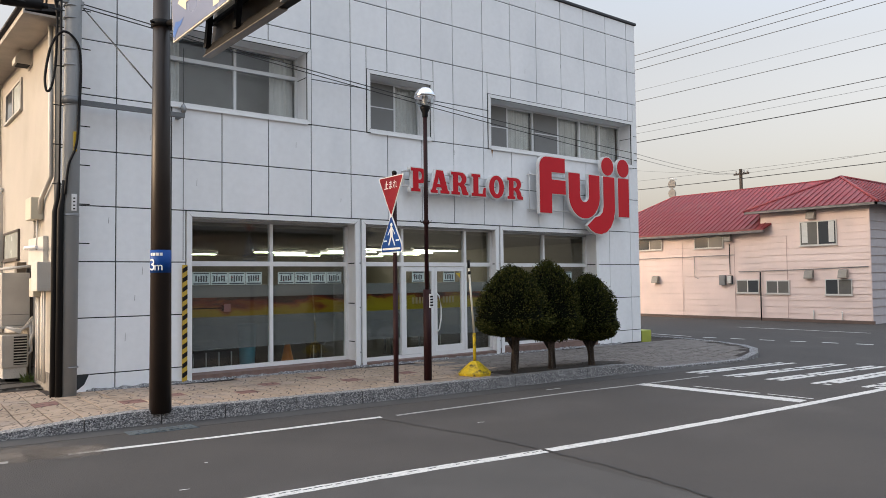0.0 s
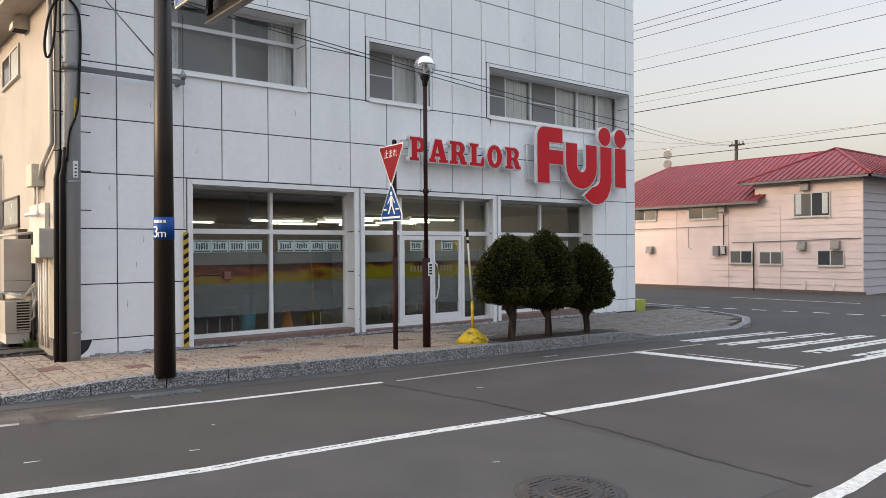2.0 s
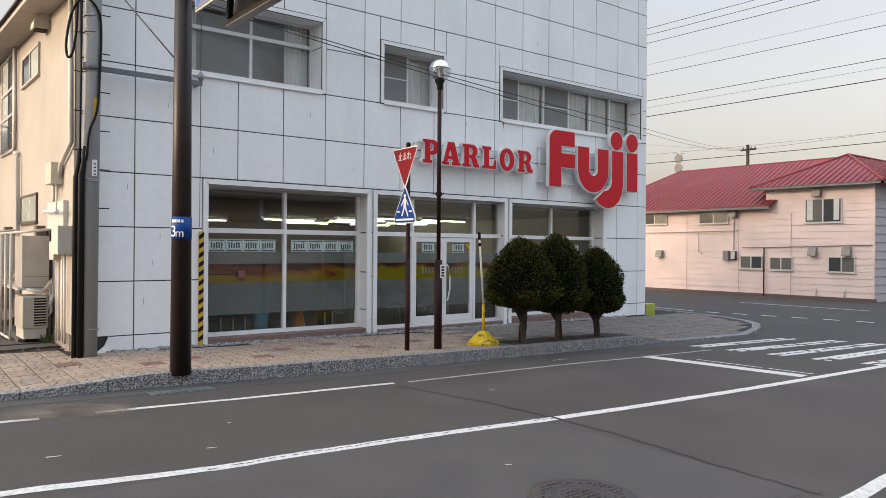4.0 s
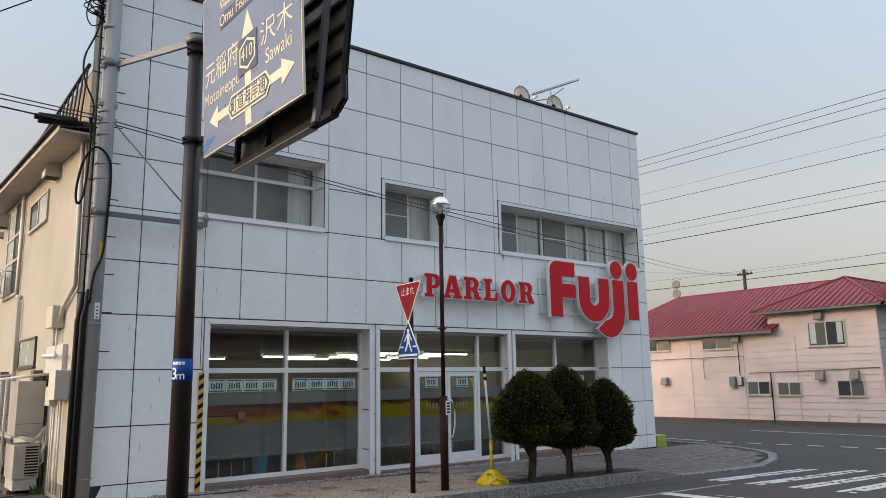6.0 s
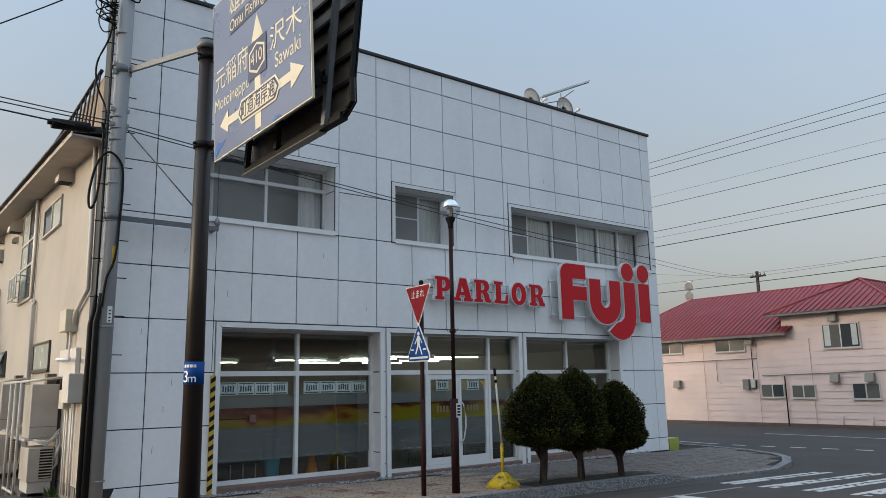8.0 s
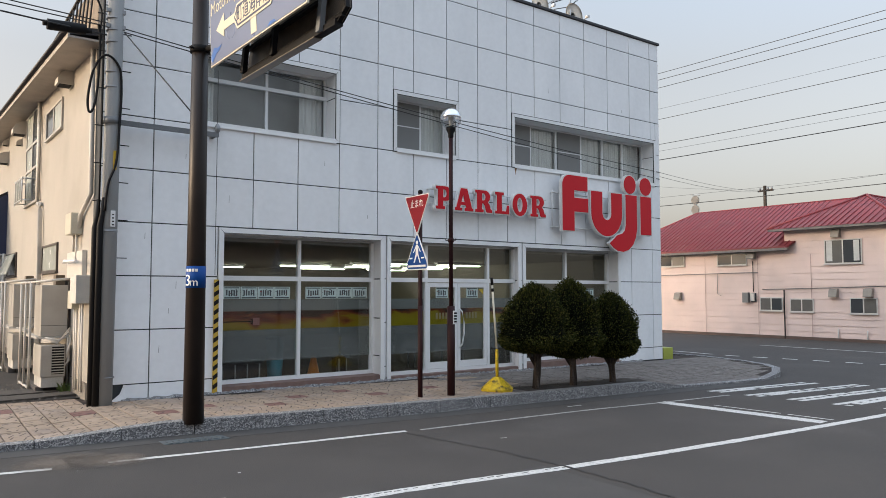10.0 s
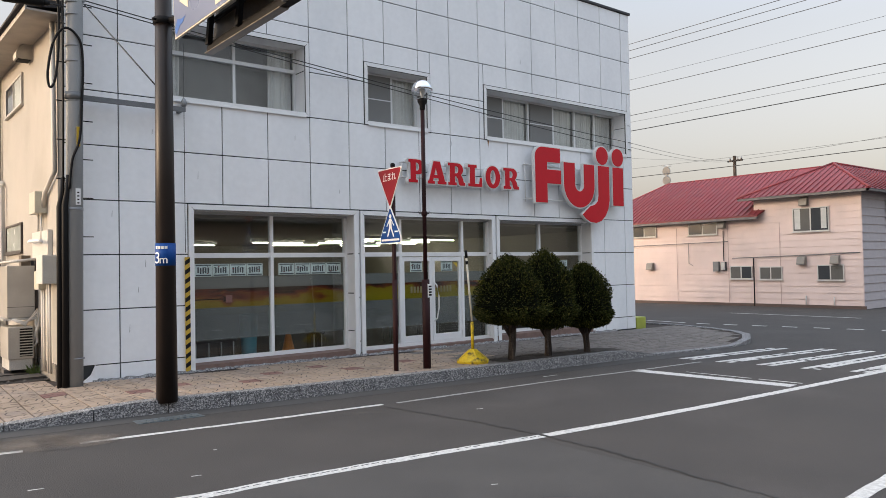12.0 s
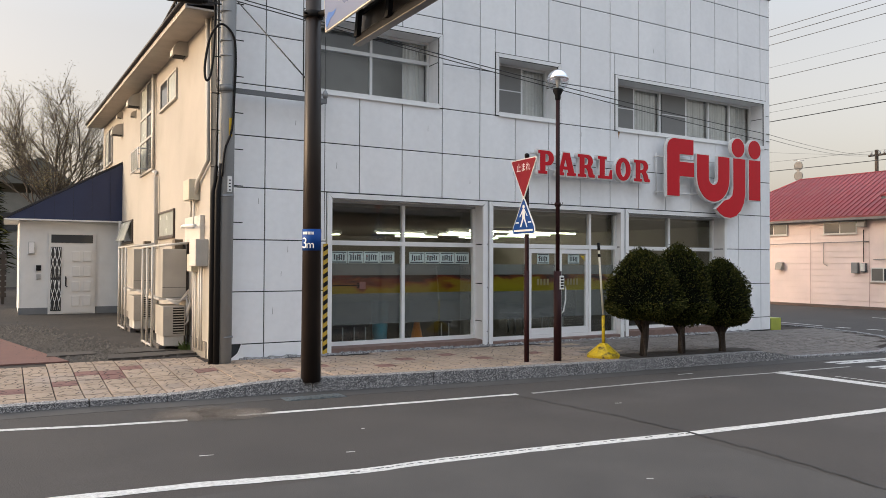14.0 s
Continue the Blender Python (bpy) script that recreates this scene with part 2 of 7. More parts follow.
bm = bmesh.new()
N = [-400, -120, -40, -14, -6, 0, 6, 14, 30, 60, 140, 400]
grid = [[bm.verts.new((x, y, gz(x))) for y in N] for x in N]
for i in range(len(N) - 1):
    for j in range(len(N) - 1):
        bm.faces.new((grid[i][j], grid[i + 1][j], grid[i + 1][j + 1], grid[i][j + 1]))
solid("road", bm, ASPHALT, "worn dark grey asphalt street with patches", "road", kind="structure")


def strip(path, off0, off1, z0, z1, seg=None):
    """A bar that follows a path on the ground, between two side offsets (left of travel is positive)."""
    b = bmesh.new()
    pts = [Vector((x, y, 0)) for x, y in path]
    rows = []
    for i, p in enumerate(pts):
        d = (pts[min(i + 1, len(pts) - 1)] - pts[max(i - 1, 0)]).normalized()
        n = Vector((-d.y, d.x, 0))
        a, c = p + n * off0, p + n * off1
        rows.append([b.verts.new((q.x, q.y, zz(q.x, q.y))) for q, zz in ((a, z0), (a, z1), (c, z1), (c, z0))])
    for r, s in zip(rows, rows[1:]):
        for k in range(4):
            b.faces.new((r[k], r[(k + 1) % 4], s[(k + 1) % 4], s[k]))
    b.faces.new(rows[0])
    b.faces.new(list(reversed(rows[-1])))
    return b


def resample(path, step):
    pts = [Vector((x, y, 0)) for x, y in path]
    out = []
    for a, b in zip(pts, pts[1:]):
        n = max(1, round((b - a).length / step))
        out += [tuple((a + (b - a) * k / n).xy) for k in range(n)]
    return out + [tuple(pts[-1].xy)]


ALLK = resample(KERBLINE + CORNER, 0.5)
# pavement bed: one sheet between the kerb and the buildings
bm = bmesh.new()
rows = []
for x, y in ALLK:
    if y < 0.05 or x < 15:
        yb = 0.0 if x > -0.85 else 0.85
        n = 6
        rows.append([bm.verts.new((x, y + 0.1 + (yb + (0.4 if x > 14 else 0.03) - y - 0.1) * k / n, sz(x, y + (yb - y) * k / n) - 0.02)) for k in range(n + 1)])
for r, s in zip(rows, rows[1:]):
    for k in range(len(r) - 1):
        bm.faces.new((r[k], s[k], s[k + 1], r[k + 1]))
pavement = solid("pavement", bm, PAVEBED, "buff block paving on a raised pavement", "pavement", kind="structure")
side_pave = solid("pavement_side", sloped(pl([(14.1, 0.3, 0.15), (16.2, 0.3, 0.15), (16.3, 30, 0.15), (14.1, 30, 0.15)], (0, 0, -0.2))), PAVEBED, "grey pavement beside the shop", "pavement", kind="structure")
kerb = thing("kerb", "grey exposed-pebble concrete kerb stones", "kerb", kind="structure")
K2 = [p for p in ALLK]
for a in range(0, len(K2) - 1, 2):
    seg = K2[a:a + 3]
    if len(seg) < 2:
        continue
    sh = 0.012
    d = (Vector(seg[-1]) - Vector(seg[0])).normalized() * sh * 0.5
    seg = [tuple(Vector(seg[0]) + d)] + seg[1:-1] + [tuple(Vector(seg[-1]) - d)]
    part("kerb_stone", strip(seg, 0.0, 0.20, lambda x, y: gz(x) - 0.05, lambda x, y: sz(x, y) + 0.004), KERB, kerb)


# ---- front wall ----
W, Z0 = 0.91, 0.45
XL, XR, ZT = -0.86, 14.05, 9.12
OPEN = [(0.70, 5.0, 3.632, 6.50), (4.94, 5.0, 6.70, 6.33), (8.34, 5.0, 13.86, 6.31),
        (1.17, 0.0, 4.72, 3.17), (4.78, 0.0, 8.60, 3.17), (8.66, 0.0, 12.25, 3.17)]


def cut(rects, hole):
    out = []
    for x0, z0, x1, z1 in rects:
        a, b, c, d = max(x0, hole[0]), max(z0, hole[1]), min(x1, hole[2]), min(z1, hole[3])
        if a >= c or b >= d:
            out.append((x0, z0, x1, z1))
            continue
        out += [r for r in ((x0, z0, a, z1), (c, z0, x1, z1), (a, z0, c, b), (a, d, c, z1)) if r[2] - r[0] > 0.012 and r[3] - r[1] > 0.012]
    return out


rects = [(XL, -0.2, XR, ZT)]
for h in OPEN:
    rects = cut(rects, h)
bm = bmesh.new()
for x0, z0, x1, z1 in rects:
    box(bm, x0, 0.0, z0, x1, 0.35, z1)
front = solid("wall_front", bm, JOINT, "shop front clad in square white panels", "wall", kind="structure")


# rough mortar along the foot of the wall
b = bmesh.new()
foot_rng = random.Random(21)
prev = None
for k in range(220):
    x = -0.45 + k * 0.062
    yo, h = -0.085 - foot_rng.uniform(0, 0.05), foot_rng.uniform(0.010, 0.045)
    z = sz(x, -0.1) - 0.01
    cur = [b.verts.new(p) for p in ((x, yo, z), (x, yo + 0.03, z + h), (x, -0.024, z + h + 0.012), (x, -0.024, z))]
    if prev:
        for q in range(3):
            b.faces.new((prev[q], cur[q], cur[q + 1], prev[q + 1]))
    prev = cur
solid("mortar_strip", b, KERB, "rough grey mortar strip along the wall foot", "trim", kind="structure")


# ---- rest of the shop building ----
BACK = 16.6          # depth of the building


def eave(y):
    """Height of the boarded eaves along the side wall."""
    return 6.17 + 0.034 * y


solid("wall_side", pl([(XL, 0.351, -0.1), (XL, BACK, -0.1), (XL, BACK, eave(BACK) + 0.03), (XL, 0.351, eave(0.35) + 0.03)], (0.2, 0, 0)), CREAM, "cream rendered side wall with stains", "wall", kind="structure")
solid("wall_right", bx(XR - 0.2, 0.351, -0.3, XR, BACK, 7.5), CREAM, "cream rendered side wall", "wall", kind="structure")
solid("wall_back", bx(XL + 0.2, BACK - 0.2, -0.3, XR - 0.2, BACK, 6.7), CREAM, "plain rear wall", "wall", kind="structure")
solid("parapet_cap", bx(XL - 0.03, -0.06, ZT + 0.002, XR + 0.04, 0.40, ZT + 0.07, bevel=0.01), DARKROOF, "dark metal parapet capping", "trim", kind="structure")
OV = 0.50            # overhang of the eaves
solid("roof", pl([(XL - OV - 0.02, 0.01, eave(0.01) + 0.045), (XR + 0.3, 0.36, 8.4), (XR + 0.3, BACK + 0.3, 8.6), (XL - OV - 0.02, BACK + 0.3, eave(BACK + 0.3) + 0.045)], (0, 0, 0.12)), DARKROOF, "low dark metal roof with boarded eaves", "roof", kind="structure")
solid("soffit", pl([(XL - OV, 0.02, eave(0.02)), (XL - 0.001, 0.02, eave(0.02)), (XL - 0.001, BACK + 0.28, eave(BACK + 0.28)), (XL - OV, BACK + 0.28, eave(BACK + 0.28))], (0, 0, 0.035)), SOFFIT, "weathered grey-brown eaves boarding", "soffit", kind="structure")
solid("fascia", pl([(XL - OV - 0.025, 0.0, eave(0.0) - 0.015), (XL - OV - 0.025, BACK + 0.3, eave(BACK + 0.3) - 0.015), (XL - OV - 0.025, BACK + 0.3, eave(BACK + 0.3) + 0.075), (XL - OV - 0.025, 0.0, eave(0.0) + 0.075)], (0.022, 0, 0)), SOFFIT, "grey-brown eaves board under a dark roof edge", "trim", kind="structure")

# ---- lot beside the shop ----
bm = bmesh.new()
gx, gy = [-30, -14, -8, -4, -2.5, XL + 0.02], [0.9, 2, 4, 7, 10, 13, 16, 40]
g = [[bm.verts.new((x, y, lot(x, y))) for y in gy] for x in gx]
for i in range(len(gx) - 1):
    for j in range(len(gy) - 1):
        bm.faces.new((g[i][j], g[i + 1][j], g[i + 1][j + 1], g[i][j + 1]))
LOT = mat("dark_old_asphalt", (0.024, 0.020, 0.017), 0.9, vary=0.35, scale=1.2, fine=50, bump=0.6, tint=(0.042, 0.036, 0.031))
solid("lot_ground", bm, LOT, "patched asphalt and gravel yard", "ground", kind="structure")

# ---- porch wing ----
PW = mat("white_render", (0.72, 0.72, 0.71), 0.8, vary=0.05, fine=100, bump=0.2)
porch = thing("porch", "white rendered porch with a navy metal lean-to roof", "porch", (-2.3, 11.72, 0.3), kind="structure")
part("wall", bx(-3.56, 11.72, 0.2, XL - 0.002, 15.0, 3.05), PW, porch)
part("gable", pl([(-3.92, 11.47, 3.10), (XL - 0.003, 11.47, 3.10), (XL - 0.003, 11.47, 4.85)], (0, 3.3, 0)), NAVY, porch)

# ---- pink house ----
pink = thing("house", "two-storey pink clapboard house with red metal roof", "house", (30.4, 6, 0))
part("wall", bx(30.4, 0.35, -0.5, 44, 5.15, 5.0), PINK, pink)
part("wall", bx(30.42, 5.15, -0.5, 38, 15.6, 4.02), PINK, pink)
part("roof", pl([(29.9, 4.75, 4.06), (29.9, 16.1, 4.06), (34.6, 12.7, 6.56), (34.6, 3.35, 6.56)], (0, 0, 0.08)), REDROOF, pink)
bm = bmesh.new()
e = [bm.verts.new(v) for v in ((29.85, -0.25, 4.95), (29.85, 5.7, 4.95), (44.5, 5.7, 4.95), (44.5, -0.25, 4.95))]
r1, r2 = bm.verts.new((33.4, 2.7, 6.58)), bm.verts.new((41, 2.7, 6.58))
bm.faces.new((e[0], e[1], r1)), bm.faces.new((e[1], e[2], r2, r1)), bm.faces.new((e[2], e[3], r2)), bm.faces.new((e[3], e[0], r1, r2))
bm.faces.new(list(reversed(e)))
part("roof", bm, REDROOF, pink)


def text_mesh(body, size, extrude, offset=0.0):
    """A mesh of lettering in the built-in font, centred, in its own x-y plane."""
    c = bpy.data.curves.new("letters", "FONT")
    c.body, c.size, c.extrude, c.offset, c.align_x, c.align_y = body, size, extrude, offset, "CENTER", "CENTER"
    o = bpy.data.objects.new("letters", c)
    scene.collection.objects.link(o)
    me = bpy.data.meshes.new_from_object(o.evaluated_get(bpy.context.evaluated_depsgraph_get()))
    bpy.data.objects.remove(o)
    bpy.data.curves.remove(c)
    return me


def characters(me):
    """The separate characters of a lettering mesh, each as a bmesh: islands that overlap from left to right go together."""
    src = bmesh.new()
    src.from_mesh(me)
    todo, islands = set(src.verts), []
    while todo:
        stack, got = [todo.pop()], []
        while stack:
            v = stack.pop()
            got.append(v)
            for e in v.link_edges:
                w = e.other_vert(v)
                if w in todo:
                    todo.discard(w)
                    stack.append(w)
        islands.append([min(v.co.x for v in got), max(v.co.x for v in got), set(got)])
    islands.sort(key=lambda i: i[0])
    groups = []
    for lo, hi, vs in islands:
        if groups and min(hi, groups[-1][1]) - lo > 0.15 * min(hi - lo, groups[-1][1] - groups[-1][0]):
            groups[-1][1] = max(hi, groups[-1][1])
            groups[-1][2] |= vs
        else:
            groups.append([lo, hi, vs])
    out = []
    for lo, hi, vs in groups:
        b = bmesh.new()
        index = {v: b.verts.new(v.co) for v in vs}
        for f in src.faces:
            if f.verts[0] in vs:
                b.faces.new([index[v] for v in f.verts])
        out.append(b)
    src.free()
    return out


def lettering(name, body, size, extrude, m, material, parent, offset=0.0, width=None, label=""):
    me = text_mesh(body, size, extrude, offset)
    if width:
        xs = [v.co.x for v in me.vertices]
        k, mid = width / (max(xs) - min(xs)), (max(xs) + min(xs)) / 2
        for v in me.vertices:
            v.co.x = (v.co.x - mid) * k
    made = None
    for bm in characters(me):
        bm.transform(m)
        made = part(name, bm, material, parent, label)
    bpy.data.meshes.remove(me)
    return made


def axes(o, u, v):
    """A pose that lays x along u and y along v at o."""
    u, v = Vector(u).normalized(), Vector(v).normalized()
    w = u.cross(v)
    return Matrix(((u.x, v.x, w.x, o[0]), (u.y, v.y, w.y, o[1]), (u.z, v.z, w.z, o[2]), (0, 0, 0, 1)))


def curve(pts, n=6):
    """Points along a smooth line through the given ones."""
    p = [Vector(q) for q in pts]
    p = [p[0] * 2 - p[1]] + p + [p[-1] * 2 - p[-2]]
    out = []
    for a, b, c, d in zip(p, p[1:], p[2:], p[3:]):
        for k in range(n):
            t = k / n
            out.append(0.5 * (2 * b + (c - a) * t + (2 * a - 5 * b + 4 * c - d) * t * t + (3 * b - a - 3 * c + d) * t ** 3))
    return out + [p[-2]]


def sag(a, b, drop, n=14):
    a, b = Vector(a), Vector(b)
    return [a + (b - a) * (k / n) - Vector((0, 0, drop * 4 * (k / n) * (1 - k / n))) for k in range(n + 1)]


# ---- trims, windows and shop fronts in the front wall ----
def mitred(name, x0, z0, x1, z1, w, y0, y1, material, parent, bottom=True):
    sides = [((x0, z0), (x0, z1), (x0 + w, z1 - w), (x0 + w, z0 + (w if bottom else 0))),
             ((x1, z0), (x1, z1), (x1 - w, z1 - w), (x1 - w, z0 + (w if bottom else 0))),
             ((x0, z1), (x1, z1), (x1 - w, z1 - w), (x0 + w, z1 - w))]
    if bottom:
        sides.append(((x0, z0), (x1, z0), (x1 - w, z0 + w), (x0 + w, z0 + w)))
    for s in sides:
        cx, cz = sum(p[0] for p in s) / 4, sum(p[1] for p in s) / 4
        far = [(x + math.copysign(0.014, x - (x0 + x1) / 2) if x in (x0, x1) else x, z + math.copysign(0.014, z - (z0 + z1) / 2) if z in (z0, z1) else z) for x, z in s]
        if bottom or s[0][1] != z0:
            part("joint_seal", pl([(x, y0 + 0.016, z) for x, z in far], (0, y1 - y0 - 0.018, 0)), JOINT, parent)
        gap = 0.0045
        s = [(x - math.copysign(gap, x - cx), y0, z - math.copysign(gap, z - cz)) for x, z in s]
        part(name, pl(s, (0, y1 - y0 - 0.003, 0)), material, parent)


CURTAIN = mat("sheer_curtain", (0.56, 0.56, 0.54), 0.9, vary=0.1, scale=5)
ROOM = mat("dim_room_wall", (0.36, 0.375, 0.385), 0.9)
SCREEN = mat("insect_screen", (0.21, 0.21, 0.205), 0.8, vary=0.05)
ROOMGLASS = glass_mat("window_glass", (0.96, 0.97, 0.97), 0.2)


def wavy(x0, x1, z0, z1, y, pitch=0.09, amp=0.02):
    b = bmesh.new()
    n = max(4, int((x1 - x0) / pitch * 6))
    top = [b.verts.new((x0 + (x1 - x0) * k / n, y + amp * math.sin(k * math.pi / 3) * (0.7 + 0.5 * math.sin(k * 0.37)), z1)) for k in range(n + 1)]
    low = [b.verts.new((v.co.x + 0.008 * math.sin(v.co.x * 31), v.co.y * 1.0 + 0.006 * math.sin(v.co.x * 47), z0)) for v in top]
    for k in range(n):
        f = b.faces.new((top[k], top[k + 1], low[k + 1], low[k]))
        f.smooth = True
    return b


def front_window(number, x0, z0, x1, z1, bars, rails, label, curtains, screens=()):
    w = thing("window_%d" % number, label, "window", ((x0 + x1) / 2, 0, z0), kind="structure")
    mitred("trim", x0, z0, x1, z1, 0.085, -0.045, 0.0, ALU, w)
    a, b, c, d = x0 + 0.085, z0 + 0.085, x1 - 0.085, z1 - 0.085
    yg = 0.40
    # lining of the recess
    part("lining", bx(x0 + 0.002, 0.0, z0 + 0.085, a, yg + 0.06, z1 - 0.085), ALU, w)
    part("lining", bx(c, 0.0, z0 + 0.085, x1 - 0.002, yg + 0.06, z1 - 0.085), ALU, w)
    part("lining", bx(x0 + 0.002, 0.0, d, x1 - 0.002, yg + 0.06, z1 - 0.002), ALU, w)
    part("window_sill", pl([(a, -0.06, b - 0.085), (c, -0.06, b - 0.085), (c, yg + 0.06, b - 0.005), (a, yg + 0.06, b - 0.005)], (0, 0, -0.02)), ALU, w)
    # joint half way up the recess lining
    for x in (a, c):
        part("joint_seal", bx(x - 0.003, 0.01, (b + d) / 2 + 0.17, x + 0.003, yg - 0.03, (b + d) / 2 + 0.185), JOINT, w)
    fr = 0.055
    xs = [a] + list(bars) + [c]
    zs = [b] + list(rails) + [d]
    part("window_frame", bx(a, yg - 0.03, b, c, yg + 0.04, b + fr), ALUW, w)
    part("window_frame", bx(a, yg - 0.03, d - fr, c, yg + 0.04, d), ALUW, w)
    for x in (a + fr / 2, c - fr / 2, *bars):
        part("window_frame", bx(x - fr / 2, yg - 0.034, b + fr, x + fr / 2, yg + 0.03, d - fr), ALUW, w)
    for z in rails:
        part("window_frame", bx(a + fr, yg - 0.05, z - 0.035, c - fr, yg + 0.028, z + 0.035), ALUW, w)
    for i in range(len(xs) - 1):
        for j in range(len(zs) - 1):
            p = part("pane", bx(xs[i] + 0.02, yg, zs[j] + 0.02, xs[i + 1] - 0.02, yg + 0.006, zs[j + 1] - 0.02), ROOMGLASS, w)
            hide_shadow(p)
    for sx0, sx1 in screens:
        part("insect_screen", bx(sx0, yg - 0.045, b + fr, sx1, yg - 0.04, d - fr), SCREEN, w, "grey insect screen")
        part("screen_rail", bx(sx0, yg - 0.052, (b + d) / 2 - 0.012, sx1, yg - 0.0455, (b + d) / 2 + 0.012), ALUW, w)
    part("room", bx(a - 0.2, 1.1, b - 0.4, c + 0.2, 1.2, d + 0.4), ROOM, w, "dim room behind the glass")
    for s in ((a - 0.25, a - 0.2), (c + 0.2, c + 0.25)):
        part("room", bx(s[0], yg + 0.065, b - 0.4, s[1], 2.2, d + 0.4), ROOM, w)
    part("room", bx(a - 0.25, yg + 0.065, d + 0.4, c + 0.25, 2.3, d + 0.45), ROOM, w)
    part("room", bx(a - 0.25, yg + 0.065, b - 0.45, c + 0.25, 2.3, b - 0.4), ROOM, w)
    for k, (c0, c1) in enumerate(curtains):
        part("curtain", wavy(c0, c1, b + 0.02, d - 0.02, yg + 0.07), CURTAIN, w, "white sheer curtain")
    return w


ALUW = mat("pale_window_aluminium", (0.70, 0.71, 0.71), 0.4, 0.0, vary=0.06)
front_window(1, *OPEN[0], (2.23,), (5.97,), "wide aluminium window with transom lights and half curtain", ((2.98, 3.48), (0.85, 1.2)))
front_window(2, *OPEN[1], (5.91,), (), "two-pane sliding window with curtains in a white recess", ((5.95, 6.60),), ((5.07, 5.88),))
front_window(3, *OPEN[2], (9.33, 10.24, 11.18, 12.04, 12.88), (), "long sliding window with white curtains in a recess", ((8.75, 9.3), (9.4, 10.18), (10.30, 11.12), (11.24, 11.98), (12.10, 12.82), (12.94, 13.70)), ((8.48, 9.30), (10.29, 11.14)))

STONE = mat("brown_sill_stone", (0.20, 0.13, 0.11), 0.7, vary=0.2, scale=8)
FROST = bpy.data.materials.new("frosted_film")
FROST.use_nodes = True
nt = FROST.node_tree
fb = nt.nodes["Principled BSDF"]
fb.inputs["Base Color"].default_value, fb.inputs["Roughness"].default_value = (0.27, 0.28, 0.27, 1), 0.55
ft = nt.nodes.new("ShaderNodeBsdfTransparent")
ft.inputs["Color"].default_value = (0.70, 0.73, 0.72, 1)
fm = nt.nodes.new("ShaderNodeMixShader")
fm.inputs[0].default_value = 0.44
nt.links.new(ft.outputs[0], fm.inputs[1])
nt.links.new(fb.outputs[0], fm.inputs[2])
nt.links.new(fm.outputs[0], nt.nodes["Material Output"].inputs["Surface"])
FROSTB = FROST.copy()
FROSTB.name = "pale_frosted_film"
FROSTB.node_tree.nodes["Principled BSDF"].inputs["Base Color"].default_value = (0.33, 0.34, 0.33, 1)


def picture_film(name, cols, spots):
    """A printed film: long blurred bands of warm colours."""
    m = bpy.data.materials.new(name)
    m.use_nodes = True
    t = m.node_tree
    b = t.nodes["Principled BSDF"]
    b.inputs["Roughness"].default_value = 0.3
    g = t.nodes.new("ShaderNodeNewGeometry")
    mp = t.nodes.new("ShaderNodeMapping")
    mp.inputs["Scale"].default_value = (1.0, 1.0, 3.0)
    mp.inputs["Location"].default_value = (spots, 0, 0)
    sp = t.nodes.new("ShaderNodeSeparateXYZ")
    up = t.nodes.new("ShaderNodeMapRange")
    up.inputs["From Min"].default_value, up.inputs["From Max"].default_value = 1.27, 1.63
    up.inputs["To Min"].default_value, up.inputs["To Max"].default_value = 0.22, -0.26
    sm = t.nodes.new("ShaderNodeMath")
    t.links.new(g.outputs["Position"], sp.inputs[0])
    t.links.new(sp.outputs["Z"], up.inputs["Value"])
    t.links.new(up.outputs["Result"], sm.inputs[1])
    n = t.nodes.new("ShaderNodeTexNoise")
    n.inputs["Scale"].default_value, n.inputs["Detail"].default_value, n.inputs["Distortion"].default_value = 1.3, 3, 0.6
    r = t.nodes.new("ShaderNodeValToRGB")
    r.color_ramp.interpolation = "EASE"
    for k, (pos, col) in enumerate(cols):
        el = r.color_ramp.elements[k] if k < 2 else r.color_ramp.elements.new(pos)
        el.position, el.color = pos, (*col, 1)
    t.links.new(g.outputs["Position"], mp.inputs["Vector"])
    t.links.new(mp.outputs["Vector"], n.inputs["Vector"])
    t.links.new(n.outputs["Fac"], sm.inputs[0])
    t.links.new(sm.outputs[0], r.inputs["Fac"])
    t.links.new(r.outputs["Color"], b.inputs["Base Color"])
    return m


FILM = picture_film("printed_film", ((0.24, (0.02, 0.008, 0.005)), (0.80, (0.22, 0.16, 0.006)), (0.36, (0.12, 0.018, 0.008)), (0.46, (0.20, 0.075, 0.006)), (0.56, (0.24, 0.16, 0.006))), 3.0)
FILMY = picture_film("printed_yellow_film", ((0.18, (0.02, 0.008, 0.006)), (0.75, (0.27, 0.22, 0.008)), (0.28, (0.13, 0.03, 0.006)), (0.40, (0.26, 0.19, 0.008))), 7.3)
POSTER = mat("pale_poster", (0.50, 0.60, 0.58), 0.6, vary=0.12, scale=12)
PRINT = mat("poster_print", (0.06, 0.075, 0.08), 0.6)
PRINTR = mat("poster_print_red", (0.20, 0.05, 0.05), 0.6)


